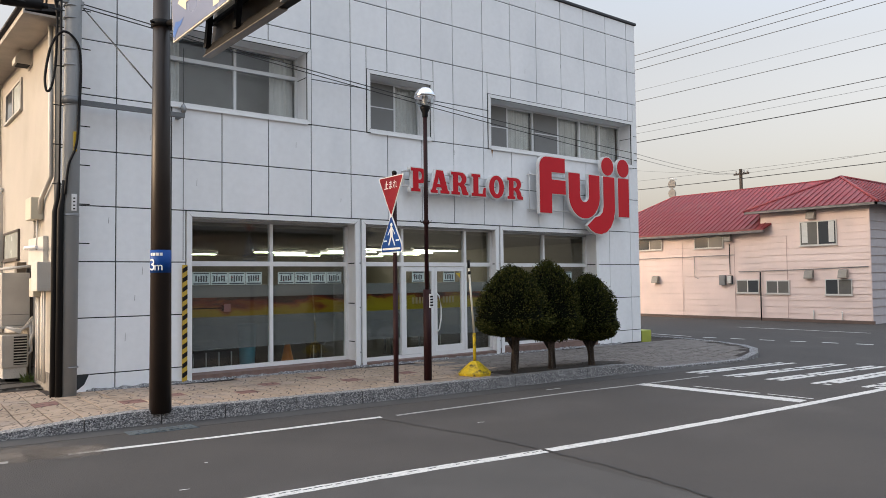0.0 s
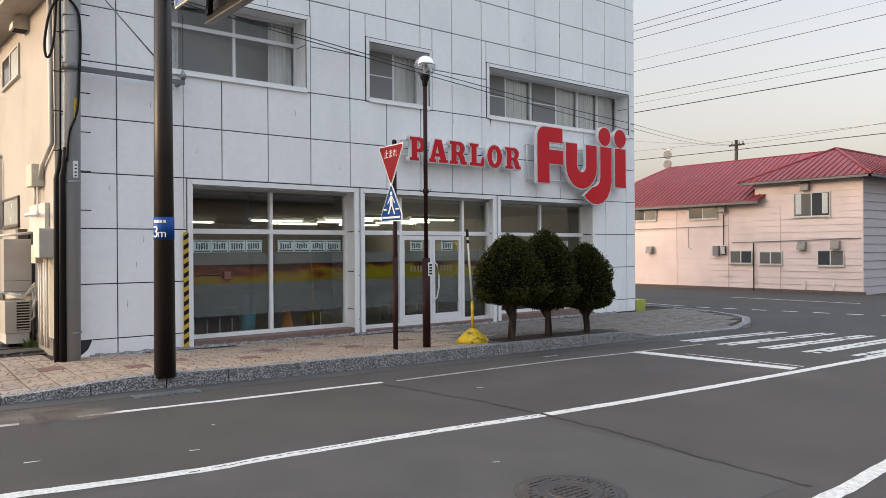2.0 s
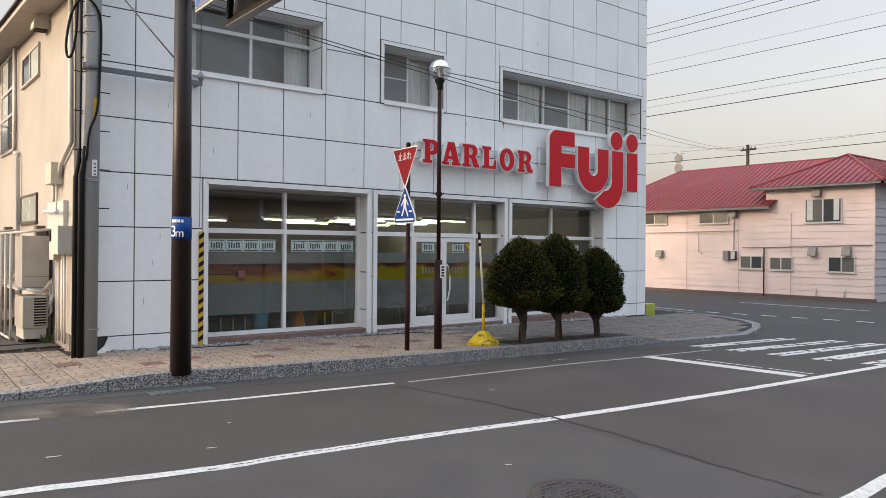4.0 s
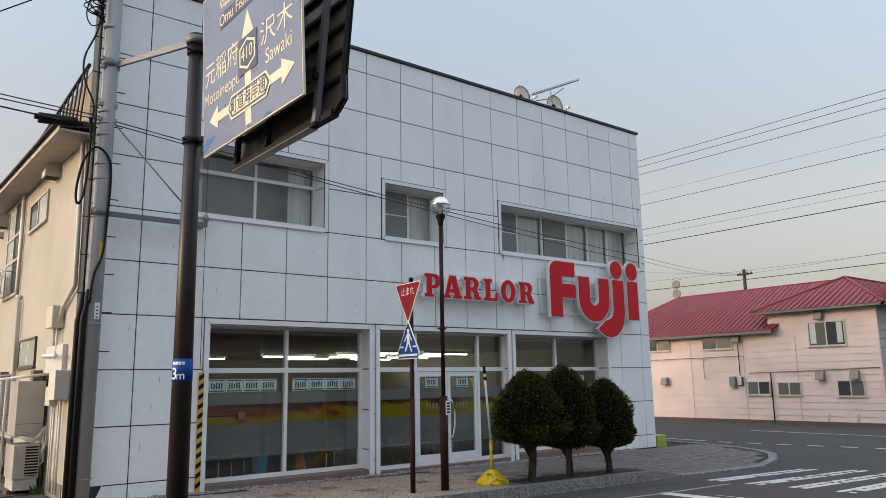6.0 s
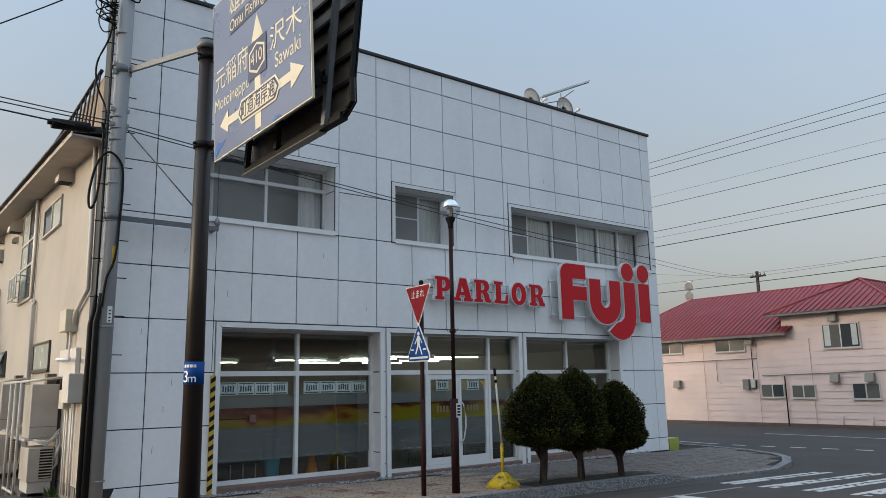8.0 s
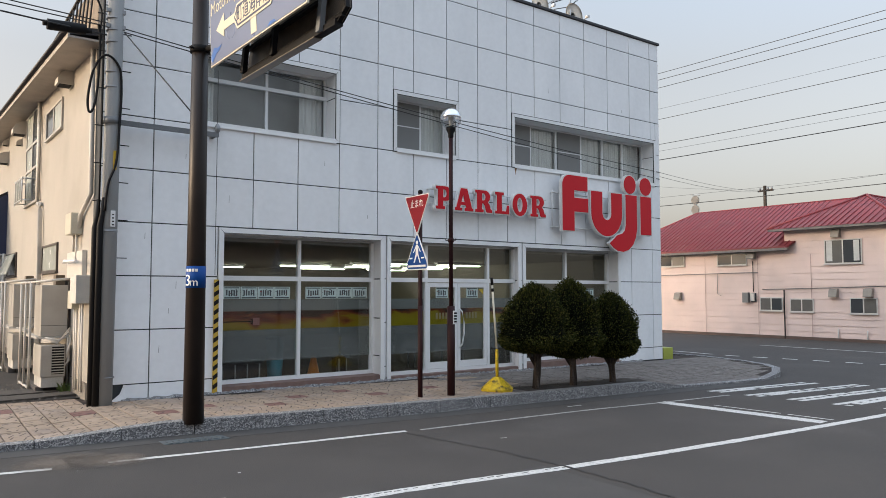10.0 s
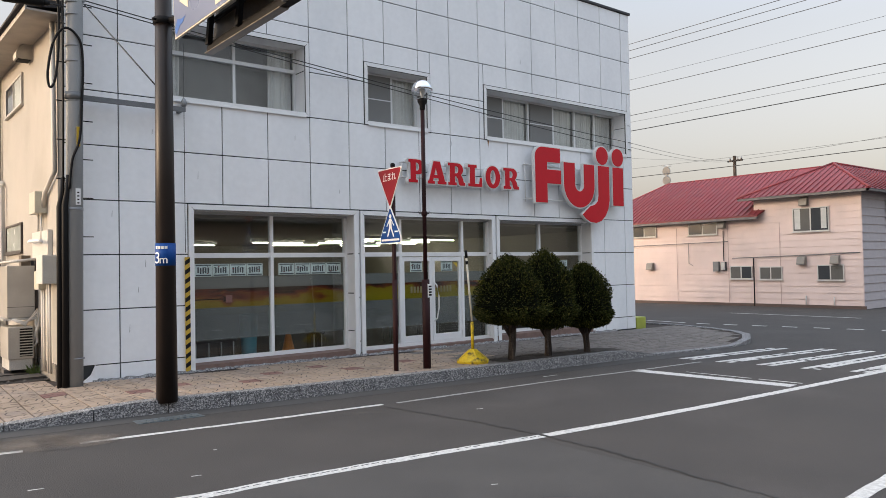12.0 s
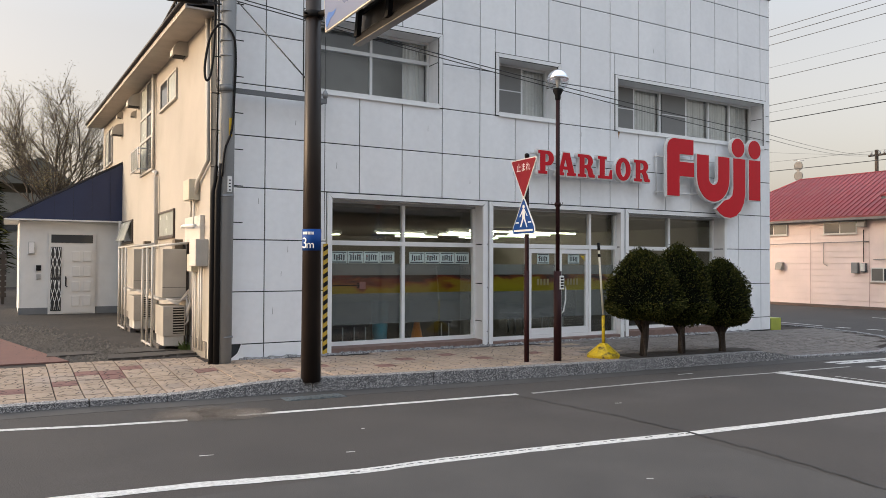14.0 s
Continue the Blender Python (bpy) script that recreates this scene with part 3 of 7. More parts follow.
def poster(x, z, w, h, y):
    p = thing("poster", "pale poster with dark print on the shop glass", "poster", (x, y, z), "posters on the shop glass")
    part("sheet", bx(x, y, z, x + w, y + 0.003, z + h), POSTER, p)
    rng = random.Random(int(x * 100))
    part("print_bar", bx(x + w * 0.06, y - 0.002, z + h * 0.86, x + w * 0.94, y - 0.0005, z + h * 0.94), PRINT, p)
    part("print_bar", bx(x + w * 0.06, y - 0.002, z + h * 0.05, x + w * 0.94, y - 0.0005, z + h * 0.15), PRINT, p)
    for k in range(5):
        xa = x + w * (0.16 + 0.145 * k)
        part("print_bar", bx(xa, y - 0.002, z + h * (0.22 + 0.08 * rng.random()), xa + w * 0.085, y - 0.0005, z + h * (0.66 + 0.1 * rng.random())), PRINT, p)
    for k in range(6):
        xa, za = x + w * rng.uniform(0.03, 0.82), z + h * rng.uniform(0.17, 0.78)
        part("print_bar", bx(xa, y - 0.0028, za, xa + w * rng.uniform(0.05, 0.14), y - 0.0021, za + h * 0.05), PRINTR if k % 3 == 0 else PRINT, p)


def shop_front(number, x0, x1, z1, bars, label, zb=0.28, doors=None, film=None, YG=0.40):
    w = thing("window_%d" % number, label, "window", ((x0 + x1) / 2, 0, 0.3), kind="structure")
    mitred("trim", x0, zb - 0.12, x1, z1, 0.10, -0.05, 0.0, ALU, w, bottom=False)
    a, c, d = x0 + 0.10, x1 - 0.035, z1 - 0.10
    # jamb panels of the recess, in courses
    for za, zc in ((zb - 0.1, 0.648), (0.672, 1.433), (1.457, 2.258), (2.282, d)):
        part("jamb_panel", bx(c, 0.0, za, x1 - 0.003, YG + 0.05, zc), ALU, w)
        part("jamb_panel", bx(x0 + 0.003, 0.0, za, a - 0.06, YG + 0.05, zc), ALU, w)
    part("lining", bx(x0 + 0.003, 0.0, d, x1 - 0.003, YG + 0.05, z1 - 0.003), ALU, w)
    part("window_sill", bx(x0 + 0.003, -0.03, gz(x0) + 0.05, x1 - 0.003, YG + 0.1, zb), STONE, w, "brown stone sill")
    a = x0 + 0.05
    part("window_frame", bx(a, YG - 0.05, zb + 0.002, c, YG + 0.05, zb + 0.075), ALU, w)
    part("window_frame", bx(a, YG - 0.05, d - 0.045, c, YG + 0.05, d), ALUG, w)
    part("window_frame", bx(a, YG - 0.055, 2.21, c, YG + 0.05, 2.30), ALU, w)
    for x in (a + 0.03, c - 0.03, *bars):
        part("window_frame", bx(x - 0.032, YG - 0.06, zb + 0.076, x + 0.032, YG + 0.045, d - 0.046), ALU, w)
    xs = [a] + list(bars) + [c]
    for i in range(len(xs) - 1):
        p = part("pane", bx(xs[i] + 0.03, YG, 2.29, xs[i + 1] - 0.03, YG + 0.008, d - 0.03), GLASS, w)
        hide_shadow(p)
        isdoor = doors and abs(xs[i] - doors[0]) < 0.01
        if not isdoor:
            p = part("pane", bx(xs[i] + 0.03, YG, zb + 0.07, xs[i + 1] - 0.03, YG + 0.008, 2.22), GLASS, w)
            hide_shadow(p)
        xa, xb = xs[i] + 0.035, xs[i + 1] - 0.035
        if not isdoor:
            part("frosted_film", bx(xa, YG + 0.011, 0.67, xb, YG + 0.013, 1.27), FROST, w, "grey frosted film")
            part("frosted_film", bx(xa, YG + 0.011, 1.633, xb, YG + 0.013, 1.85), FROSTB, w, "pale frosted film")
            part("printed_film", bx(xa, YG + 0.011, 1.273, xb, YG + 0.013, 1.63), film, w, "yellow and orange printed film")
    return w


w4 = shop_front(4, *OPEN[3][0::2], 3.17, (2.96,), "large shop window with frosted and printed film", film=FILM)
shop_front(5, *OPEN[4][0::2], 3.17, (5.93, 7.72), "entrance glazing with side lights and transom", zb=0.22, doors=(5.93,), film=FILMY, YG=0.20)
YD = 0.20           # plane of the entrance
# printed arrow and pink tag on the film of the first window
part("printed_arrow", bx(1.26, 0.4088, 1.423, 2.06, 0.4098, 1.441), BLACK, w4, "thin dark printed arrow")
for s in (-1, 1):
    part("printed_arrow", pl([(2.08, 0.4088, 1.432), (1.99, 0.4088, 1.432 + 0.055 * s), (1.975, 0.4088, 1.432 + 0.035 * s), (2.05, 0.4088, 1.432)], (0, 0.001, 0)), BLACK, w4, "thin dark printed arrow")
part("tag", bx(2.03, 0.4086, 1.36, 2.16, 0.4092, 1.50), mat("pink_tag", (0.30, 0.13, 0.13), 0.6), w4, "small pink tag")
shop_front(6, *OPEN[5][0::2], 3.17, (10.54,), "large shop window behind clipped trees", film=FILM)
# glazed double door
for side, (xa, xb) in enumerate(((5.965, 6.812), (6.82, 7.685))):
    dr = thing("door_%d" % (side + 1), "white framed glass entrance door, closed", "door", ((xa + xb) / 2, YD, 0.3), kind="structure")
    part("door_frame", bx(xa, YD - 0.04, 0.30, xa + 0.075, YD + 0.03, 2.20), ALU, dr)
    part("door_frame", bx(xb - 0.075, YD - 0.04, 0.30, xb, YD + 0.03, 2.20), ALU, dr)
    part("door_frame", bx(xa + 0.075, YD - 0.04, 2.10, xb - 0.075, YD + 0.03, 2.20), ALU, dr)
    part("door_frame", bx(xa + 0.075, YD - 0.04, 0.30, xb - 0.075, YD + 0.03, 0.44), ALU, dr)
    hide_shadow(part("pane", bx(xa + 0.07, YD, 0.43, xb - 0.07, YD + 0.008, 2.11), GLASS, dr))
    part("frosted_film", bx(xa + 0.075, YD + 0.011, 0.67, xb - 0.075, YD + 0.013, 1.27), FROST, dr)
    part("frosted_film", bx(xa + 0.075, YD + 0.011, 1.633, xb - 0.075, YD + 0.013, 1.85), FROSTB, dr)
    part("printed_film", bx(xa + 0.075, YD + 0.011, 1.273, xb - 0.075, YD + 0.013, 1.63), FILMY, dr)
    for k in range(4):
        xk = xa + 0.26 + k * 0.09
        part("emblem_bar", bx(xk, YD - 0.003, 1.39, xk + 0.055, YD - 0.001, 1.53), mat("pale_emblem", (0.22, 0.19, 0.09), 0.6), dr)
    if side == 1:
        part("door_handle", tb([(xa + 0.04, YD - 0.05, 1.62), (xa + 0.07, YD - 0.11, 1.55), (xa + 0.11, YD - 0.13, 1.3), (xa + 0.11, YD - 0.13, 1.05), (xa + 0.07, YD - 0.11, 0.8), (xa + 0.04, YD - 0.05, 0.74)], 0.016, 8), WHITEP, dr, "curved white pull handle")
for x in (1.43, 1.77, 2.11, 2.45):
    poster(x, 1.862, 0.33, 0.235, 0.394)
for x in (3.12, 3.48, 3.84, 4.20):
    poster(x, 1.862, 0.35, 0.235, 0.394)
for x, w in ((6.22, 0.34), (7.10, 0.34)):
    poster(x, 1.862, w, 0.235, YD - 0.006)
poster(11.25, 1.862, 0.4, 0.22, 0.394)
part("sticker", pl([(7.47, YD - 0.004, 2.06), (7.60, YD - 0.004, 2.06), (7.60, YD - 0.004, 1.94)], (0, 0.003, 0)), mat("yellow_sticker", (0.60, 0.45, 0.05), 0.5), dr, "yellow and blue corner sticker")

# ---- shop interior ----
SHOPW = mat("pale_shop_wall", (0.22, 0.21, 0.185), 0.85, vary=0.12)
solid("shop_floor", bx(XL + 0.21, 0.56, 0.1, XR - 0.21, 15, 0.25), mat("dark_shop_floor", (0.045, 0.043, 0.042), 0.8, spec=0.1), "dark shop floor", "floor", kind="structure")
solid("ceiling", bx(XL + 0.21, 0.56, 2.97, XR - 0.21, 15, 3.05), mat("shop_ceiling", (0.30, 0.275, 0.22), 0.9, vary=0.08), "dull shop ceiling", "ceiling", kind="structure")
solid("wall_inner", bx(XL + 0.21, 15, 0.1, XR - 0.21, 15.1, 3.4), SHOPW, "pale rear wall of the shop", "wall", kind="structure")
TUBE = emit_mat("lit_tube", (1.0, 0.95, 0.70), 9.0)
for k, (lx, ly) in enumerate(((9.2, 6.2), (11.6, 6.2), (9.4, 7.8), (11.8, 7.8), (7.6, 9.4), (10.0, 9.4), (12.4, 9.4), (9.4, 11.6), (12.2, 11.6), (5.4, 11.6))):
    lt = thing("ceiling_light", "lit fluorescent ceiling light", "lamp", (lx, ly, 2.95), "fluorescent ceiling lights")
    part("housing", bx(lx - 0.95, ly - 0.09, 2.89, lx + 0.95, ly + 0.09, 2.968, bevel=0.01), ALUG, lt)
    part("tube", tb([(lx - 0.9, ly, 2.86), (lx + 0.9, ly, 2.86)], 0.009, 8), TUBE, lt, "glowing tube")
BLUEBIN = mat("pale_blue_plastic", (0.20, 0.55, 0.68), 0.4)
bin_ = thing("bin", "pale blue plastic bin behind the glass", "bin", (2.66, 0.80, 0.25))
part("body", lathe(bmesh.new(), [(0.14, 0.25), (0.17, 0.8), (0.18, 1.05)], 2.66, 0.80), BLUEBIN, bin_)
part("rim", lathe(bmesh.new(), [(0.18, 1.05), (0.195, 1.06), (0.195, 1.09), (0.15, 1.10)], 2.66, 0.80), BLUEBIN, bin_)
CAB = mat("dark_cabinet", (0.012, 0.012, 0.014), 0.5)
for k, (cx0, cx1) in enumerate(((6.2, 6.7), (7.2, 7.7), (11.6, 12.0))):
    st = thing("stool", "dark low stool behind the glass", "stool", ((cx0 + cx1) / 2, 1.2, 0.25), "stools inside the shop")
    part("seat", bx(cx0, 1.0, 0.62, cx1, 1.35, 0.70, bevel=0.02), CAB, st)
    for lx, ly in ((cx0 + 0.04, 1.04), (cx1 - 0.04, 1.04), (cx0 + 0.04, 1.31), (cx1 - 0.04, 1.31)):
        part("leg", tb([(lx, ly, 0.25), (lx, ly, 0.62)], 0.018, 8), ALUG, st)
for x0, x1 in ((1.48, 2.34), (3.98, 4.28)):
    bn = thing("bench", "low black bench behind the shop glass", "bench", ((x0 + x1) / 2, 0.75, 0.25), "benches inside the shop")
    part("seat", bx(x0, 0.62, 0.60, x1, 0.95, 0.70, bevel=0.02), CAB, bn)
    part("skirt", bx(x0 + 0.02, 0.72, 0.30, x1 - 0.02, 0.90, 0.60), CAB, bn)
    n = max(2, round((x1 - x0) / 0.24))
    for k in range(n):
        lx_ = x0 + 0.06 + (x1 - x0 - 0.12) * k / (n - 1)
        part("leg", tb([(lx_, 0.66, 0.25), (lx_, 0.66, 0.60)], 0.014, 8), ALUG, bn)
cone = thing("safety_cone", "small orange cone stand behind the glass", "cone", (3.52, 0.8, 0.25))
part("body", lathe(bmesh.new(), [(0.2, 0.26), (0.2, 0.29), (0.13, 0.30), (0.05, 0.66), (0.03, 0.68)], 3.52, 0.8), mat("orange_plastic", (0.62, 0.20, 0.02), 0.4), cone)

# ---- red sign over the door ----
SIGNSIDE = mat("white_sign_return", (0.72, 0.72, 0.71), 0.4, vary=0.08)
sgn = thing("shop_sign", "red and white channel letter sign on standoffs", "sign", (9.5, -0.2, 3.9))


def arcs(cx, cz, rx, rz, a0, a1, n=12):
    return [(cx + rx * math.cos(radians(a0 + (a1 - a0) * k / n)), cz + rz * math.sin(radians(a0 + (a1 - a0) * k / n))) for k in range(n + 1)]


def loops(ch):
    """Outlines of a fat slab-serif capital, one high; the first is the outer one."""
    foot = [(0, 1), (0, 0.86), (0.11, 0.86), (0.11, 0.14), (0, 0.14)]
    if ch == "P":
        return [[(0, 0), (0.54, 0), (0.54, 0.14), (0.43, 0.14), (0.43, 0.36), (0.58, 0.36)] + arcs(0.58, 0.68, 0.36, 0.32, -70, 90) + foot, [(0.43, 0.52), (0.50, 0.52)] + arcs(0.50, 0.685, 0.13, 0.165, -90, 90, 8) + [(0.43, 0.85)]]
    if ch == "R":
        return [[(0, 0), (0.52, 0), (0.52, 0.14), (0.42, 0.14), (0.42, 0.40), (0.50, 0.40), (0.60, 0.30), (0.66, 0.06), (0.74, 0), (1.06, 0), (1.06, 0.14), (0.97, 0.16), (0.90, 0.36), (0.80, 0.47)] + arcs(0.60, 0.72, 0.34, 0.28, -35, 90) + foot, [(0.42, 0.55), (0.52, 0.55)] + arcs(0.52, 0.70, 0.12, 0.15, -90, 90, 8) + [(0.42, 0.85)]]
    if ch == "A":
        return [[(0, 0), (0.42, 0), (0.42, 0.14), (0.32, 0.14), (0.35, 0.25), (0.63, 0.25), (0.67, 0.14), (0.58, 0.14), (0.58, 0), (1.12, 0), (1.12, 0.14), (1.03, 0.14), (0.74, 1.0), (0.36, 1.0), (0.08, 0.14), (0, 0.14)], [(0.40, 0.40), (0.58, 0.40), (0.49, 0.70)]]
    if ch == "L":
        return [[(0, 0), (0.88, 0), (0.88, 0.42), (0.75, 0.42), (0.68, 0.14), (0.42, 0.14), (0.42, 0.86), (0.54, 0.86), (0.54, 1)] + foot]
    return [arcs(0.5, 0.5, 0.52, 0.53, 0, 345, 23), arcs(0.5, 0.5, 0.19, 0.33, 0, 345, 23)]


def slab_mesh(ch, w, h, depth, grow):
    c = bpy.data.curves.new("slab", "CURVE")
    c.dimensions, c.fill_mode, c.extrude, c.offset = "2D", "BOTH", depth, grow
    ls = loops(ch)
    x0, x1 = min(p[0] for p in ls[0]), max(p[0] for p in ls[0])
    for lp in ls:
        sp = c.splines.new("POLY")
        sp.points.add(len(lp) - 1)
        for q, (x, z) in zip(sp.points, lp):
            q.co = ((x - (x0 + x1) / 2) * w / (x1 - x0), (z - 0.5) * h, 0, 1)
        sp.use_cyclic_u = True
    o = bpy.data.objects.new("slab", c)
    scene.collection.objects.link(o)
    me = bpy.data.meshes.new_from_object(o.evaluated_get(bpy.context.evaluated_depsgraph_get()))
    bpy.data.objects.remove(o)
    bpy.data.curves.remove(c)
    b = bmesh.new()
    b.from_mesh(me)
    bpy.data.meshes.remove(me)
    return b


for ch, cx, w in (("P", 6.10, 0.43), ("A", 6.67, 0.53), ("R", 7.24, 0.50), ("L", 7.80, 0.43), ("O", 8.36, 0.47), ("R", 8.96, 0.51)):
    b = slab_mesh(ch, w, 0.51, 0.05, 0.022)
    b.transform(axes((cx, -0.215, 4.06), (1, 0, 0), (0, 0, 1)))
    body = part("letter", b, SIGNSIDE, sgn)
    b = slab_mesh(ch, w, 0.51, 0.006, -0.004)
    b.transform(axes((cx, -0.273, 4.06), (1, 0, 0), (0, 0, 1)))
    part("face", b, SIGNRED, body, "red face")


def arc(cx, cz, r, a0, a1, n=12):
    return [(cx + r * math.cos(radians(a0 + (a1 - a0) * k / n)), cz + r * math.sin(radians(a0 + (a1 - a0) * k / n))) for k in range(n + 1)]


def channel(shape, grow):
    """One red channel shape with its pale body, from an outline in x and z."""
    n = len(shape)
    area = sum(shape[i][0] * shape[(i + 1) % n][1] - shape[(i + 1) % n][0] * shape[i][1] for i in range(n))
    out = []
    for i in range(n):
        p, q, r = Vector(shape[i - 1]), Vector(shape[i]), Vector(shape[(i + 1) % n])
        d = ((q - p).normalized() + (r - q).normalized()).normalized()
        nn = Vector((d.y, -d.x)) * (1 if area > 0 else -1)
        out.append(q + nn * grow)
    body = part("letter", pl([(x, -0.30, z) for x, z in out], (0, 0.09, 0)), SIGNSIDE, sgn)
    part("face", pl([(x, -0.312, z) for x, z in shape], (0, 0.01, 0)), SIGNRED, body, "red face")


F = [(9.77, 3.53), (10.19, 3.53), (10.19, 4.02), (10.70, 4.02), (10.70, 4.37), (10.19, 4.37), (10.19, 4.56), (10.68, 4.56), (10.68, 4.93), (10.05, 4.93)] + arc(10.02, 4.68, 0.25, 90, 180, 8)
U = [(10.82, 4.60), (10.82, 4.05)] + arc(11.42, 4.05, 0.60, 180, 360, 20) + [(12.02, 4.60), (11.60, 4.60), (11.60, 4.05)] + arc(11.42, 4.05, 0.18, 360, 180, 12) + [(11.24, 4.60)]
J = [(12.18, 4.60), (12.18, 3.80), (12.14, 3.64), (12.02, 3.54), (11.84, 3.50), (11.52, 3.27), (11.66, 3.16), (11.84, 3.08), (12.06, 3.06), (12.28, 3.12), (12.46, 3.26), (12.58, 3.46), (12.64, 3.70), (12.64, 4.60)]
I = [(12.80, 3.55), (13.25, 3.55), (13.25, 4.60), (12.80, 4.60)]
channel(F, 0.03), channel(U, 0.03), channel(J, 0.03), channel(I, 0.03)
for dx in (12.36, 13.02):
    channel(arc(dx, 4.88, 0.245, 0, 342, 19), 0.03)
for z in (3.93, 4.25):
    part("standoff_rail", tb([(5.82, -0.10, z), (9.3, -0.10, z)], 0.014, 6), SIGNSIDE, sgn)
for z in (3.62, 4.48):
    part("standoff_rail", tb([(9.62, -0.09, z), (13.2, -0.09, z)], 0.018, 6), SIGNSIDE, sgn)
for x, z in ((5.82, 3.93), (5.82, 4.25), (7.5, 3.93), (7.5, 4.25), (9.3, 3.93), (9.3, 4.25), (9.62, 3.62), (9.62, 4.48), (11.4, 3.62), (11.4, 4.48), (13.2, 3.62), (13.2, 4.48)):
    part("bracket", tb([(x, 0.0, z), (x, -0.2, z)], 0.014, 6), SIGNSIDE, sgn)
part("standoff_rail", tb([(5.82, -0.1, 3.9), (5.82, -0.1, 4.28)], 0.014, 6), SIGNSIDE, sgn)
part("standoff_rail", tb([(9.62, -0.09, 3.55), (9.62, -0.09, 4.55)], 0.014, 6), SIGNSIDE, sgn)


# ---- brown pole with the overhead road sign ----
px, py = -0.10, -2.62
pole = thing("sign_pole", "brown painted steel pole carrying an overhead road sign", "pole", (px, py, 0.19))
part("shaft", tb([(px, py, 0.15), (px, py, 7.12)], 0.145, 24, 0.104), BROWN, pole)
part("cap", lathe(bmesh.new(), [(0.112, 7.10), (0.118, 7.12), (0.118, 7.15), (0.05, 7.18)], px, py, 24), BROWN, pole)
BLUE = mat("blue_sign_sheet", (0.006, 0.058, 0.25), 0.5, vary=0.05, spec=0.2)
bp = part("height_plate", lathe(bmesh.new(), [(0.134, 2.05), (0.1375, 2.05), (0.1375, 2.36), (0.134, 2.36)], px, py, 24), BLUE, pole, "blue plate wrapped round the pole")
def round_pole(angle, z, r):
    """A pose on the plate's face, turned about the pole from the street side."""
    n = Vector((math.sin(angle), -math.cos(angle), 0))
    return axes(Vector((px, py, z)) + n * r, (math.cos(angle), math.sin(angle), 0), (0, 0, 1))


for body, size, zc, ang in (("3", 0.22, 2.15, -1.18), ("m", 0.16, 2.13, -0.52)):
    lettering("plate_letter", body, size, 0.002, round_pole(ang, zc, 0.141), WHITEP, bp)
for k in range(4):
    b = bx(-0.019, -0.02, -0.001, 0.019, 0.02, 0.001)
    b.transform(round_pole(-1.3 + k * 0.34, 2.30, 0.1395))
    part("print_bar", b, WHITEP, bp)

SIGNBLUE = mat("blue_road_sign_face", (0.125, 0.155, 0.255), 0.3, vary=0.06, scale=2)
SIGNW = mat("reflective_sign_white", (0.68, 0.62, 0.46), 0.35, vary=0.04)
BLK = mat("black_sign_frame", (0.010, 0.010, 0.011), 0.6, vary=0.2, spec=0.15)
GALV = mat("galvanised_steel", (0.16, 0.17, 0.18), 0.55, 0.2, vary=0.15)
TANP = mat("weathered_back_sheet", (0.23, 0.19, 0.15), 0.36, 0.7, vary=0.3, scale=2.5)
SX, SY0, SY1, SZ0, SZ1 = -0.19, -3.07, -6.01, 5.13, 7.46
road_sign = thing("road_sign", "blue direction sign with white arrows and place names", "sign", (SX, -4.6, SZ0))
part("border", bx(SX, SY1, SZ0, SX + 0.03, SY0, SZ1), SIGNW, road_sign)
part("face", bx(SX - 0.004, SY1 + 0.018, SZ0 + 0.018, SX, SY0 - 0.018, SZ1 - 0.018), SIGNBLUE, road_sign)


def on_sign(u, v):
    """Place on the sign face from fractions across (from the pole outwards) and up."""
    return (SX - 0.008, SY0 + (SY1 - SY0) * u, SZ0 + (SZ1 - SZ0) * (v - 0.022 * smooth(0.72, 0.6, v) * smooth(0.02, 0.1, v)))


def sign_poly(pts, material=SIGNW, lift=0.0):
    part("arrow", pl([(SX - 0.0055 - lift, *on_sign(u, v)[1:]) for u, v in pts], (-0.002, 0, 0)), material, road_sign)


def sign_text(body, u, v, size, width, material=SIGNW, lift=0.0):
    o = on_sign(u, v)
    lettering("sign_lettering", body, size, 0.001, axes((SX - 0.0075 - lift, o[1], o[2]), (0, -1, 0), (0, 0, 1)), material, road_sign, 0.0, width)


sign_poly([(0.545, 0.03), (0.545, 0.56), (0.575, 0.56), (0.515, 0.69), (0.455, 0.56), (0.485, 0.56), (0.485, 0.03)])
sign_poly([(0.085, 0.215), (0.185, 0.145), (0.185, 0.185), (0.36, 0.185), (0.36, 0.235), (0.185, 0.235), (0.185, 0.285)], lift=0.0025)
sign_poly([(0.945, 0.205), (0.83, 0.275), (0.83, 0.23), (0.70, 0.23), (0.70, 0.18), (0.83, 0.18), (0.83, 0.135)], lift=0.0025)
NAVYS = mat("dark_blue_sign_patch", (0.022, 0.03, 0.085), 0.35)
sign_poly([(0.295, 0.205), (0.34, 0.135), (0.695, 0.135), (0.74, 0.205), (0.695, 0.275), (0.34, 0.275)], SIGNW, 0.005)
sign_poly([(0.31, 0.205), (0.348, 0.147), (0.687, 0.147), (0.725, 0.205), (0.687, 0.263), (0.348, 0.263)], NAVYS, 0.0075)
sign_poly([(0.325, 0.205), (0.356, 0.157), (0.679, 0.157), (0.71, 0.205), (0.679, 0.253), (0.356, 0.253)], SIGNW, 0.010)
sign_text("町道海岸通", 0.517, 0.205, 0.26, 1.02, NAVYS, 0.0125)
sign_poly([(0.42, 0.345), (0.61, 0.345), (0.61, 0.555), (0.42, 0.555)], NAVYS, 0.005)
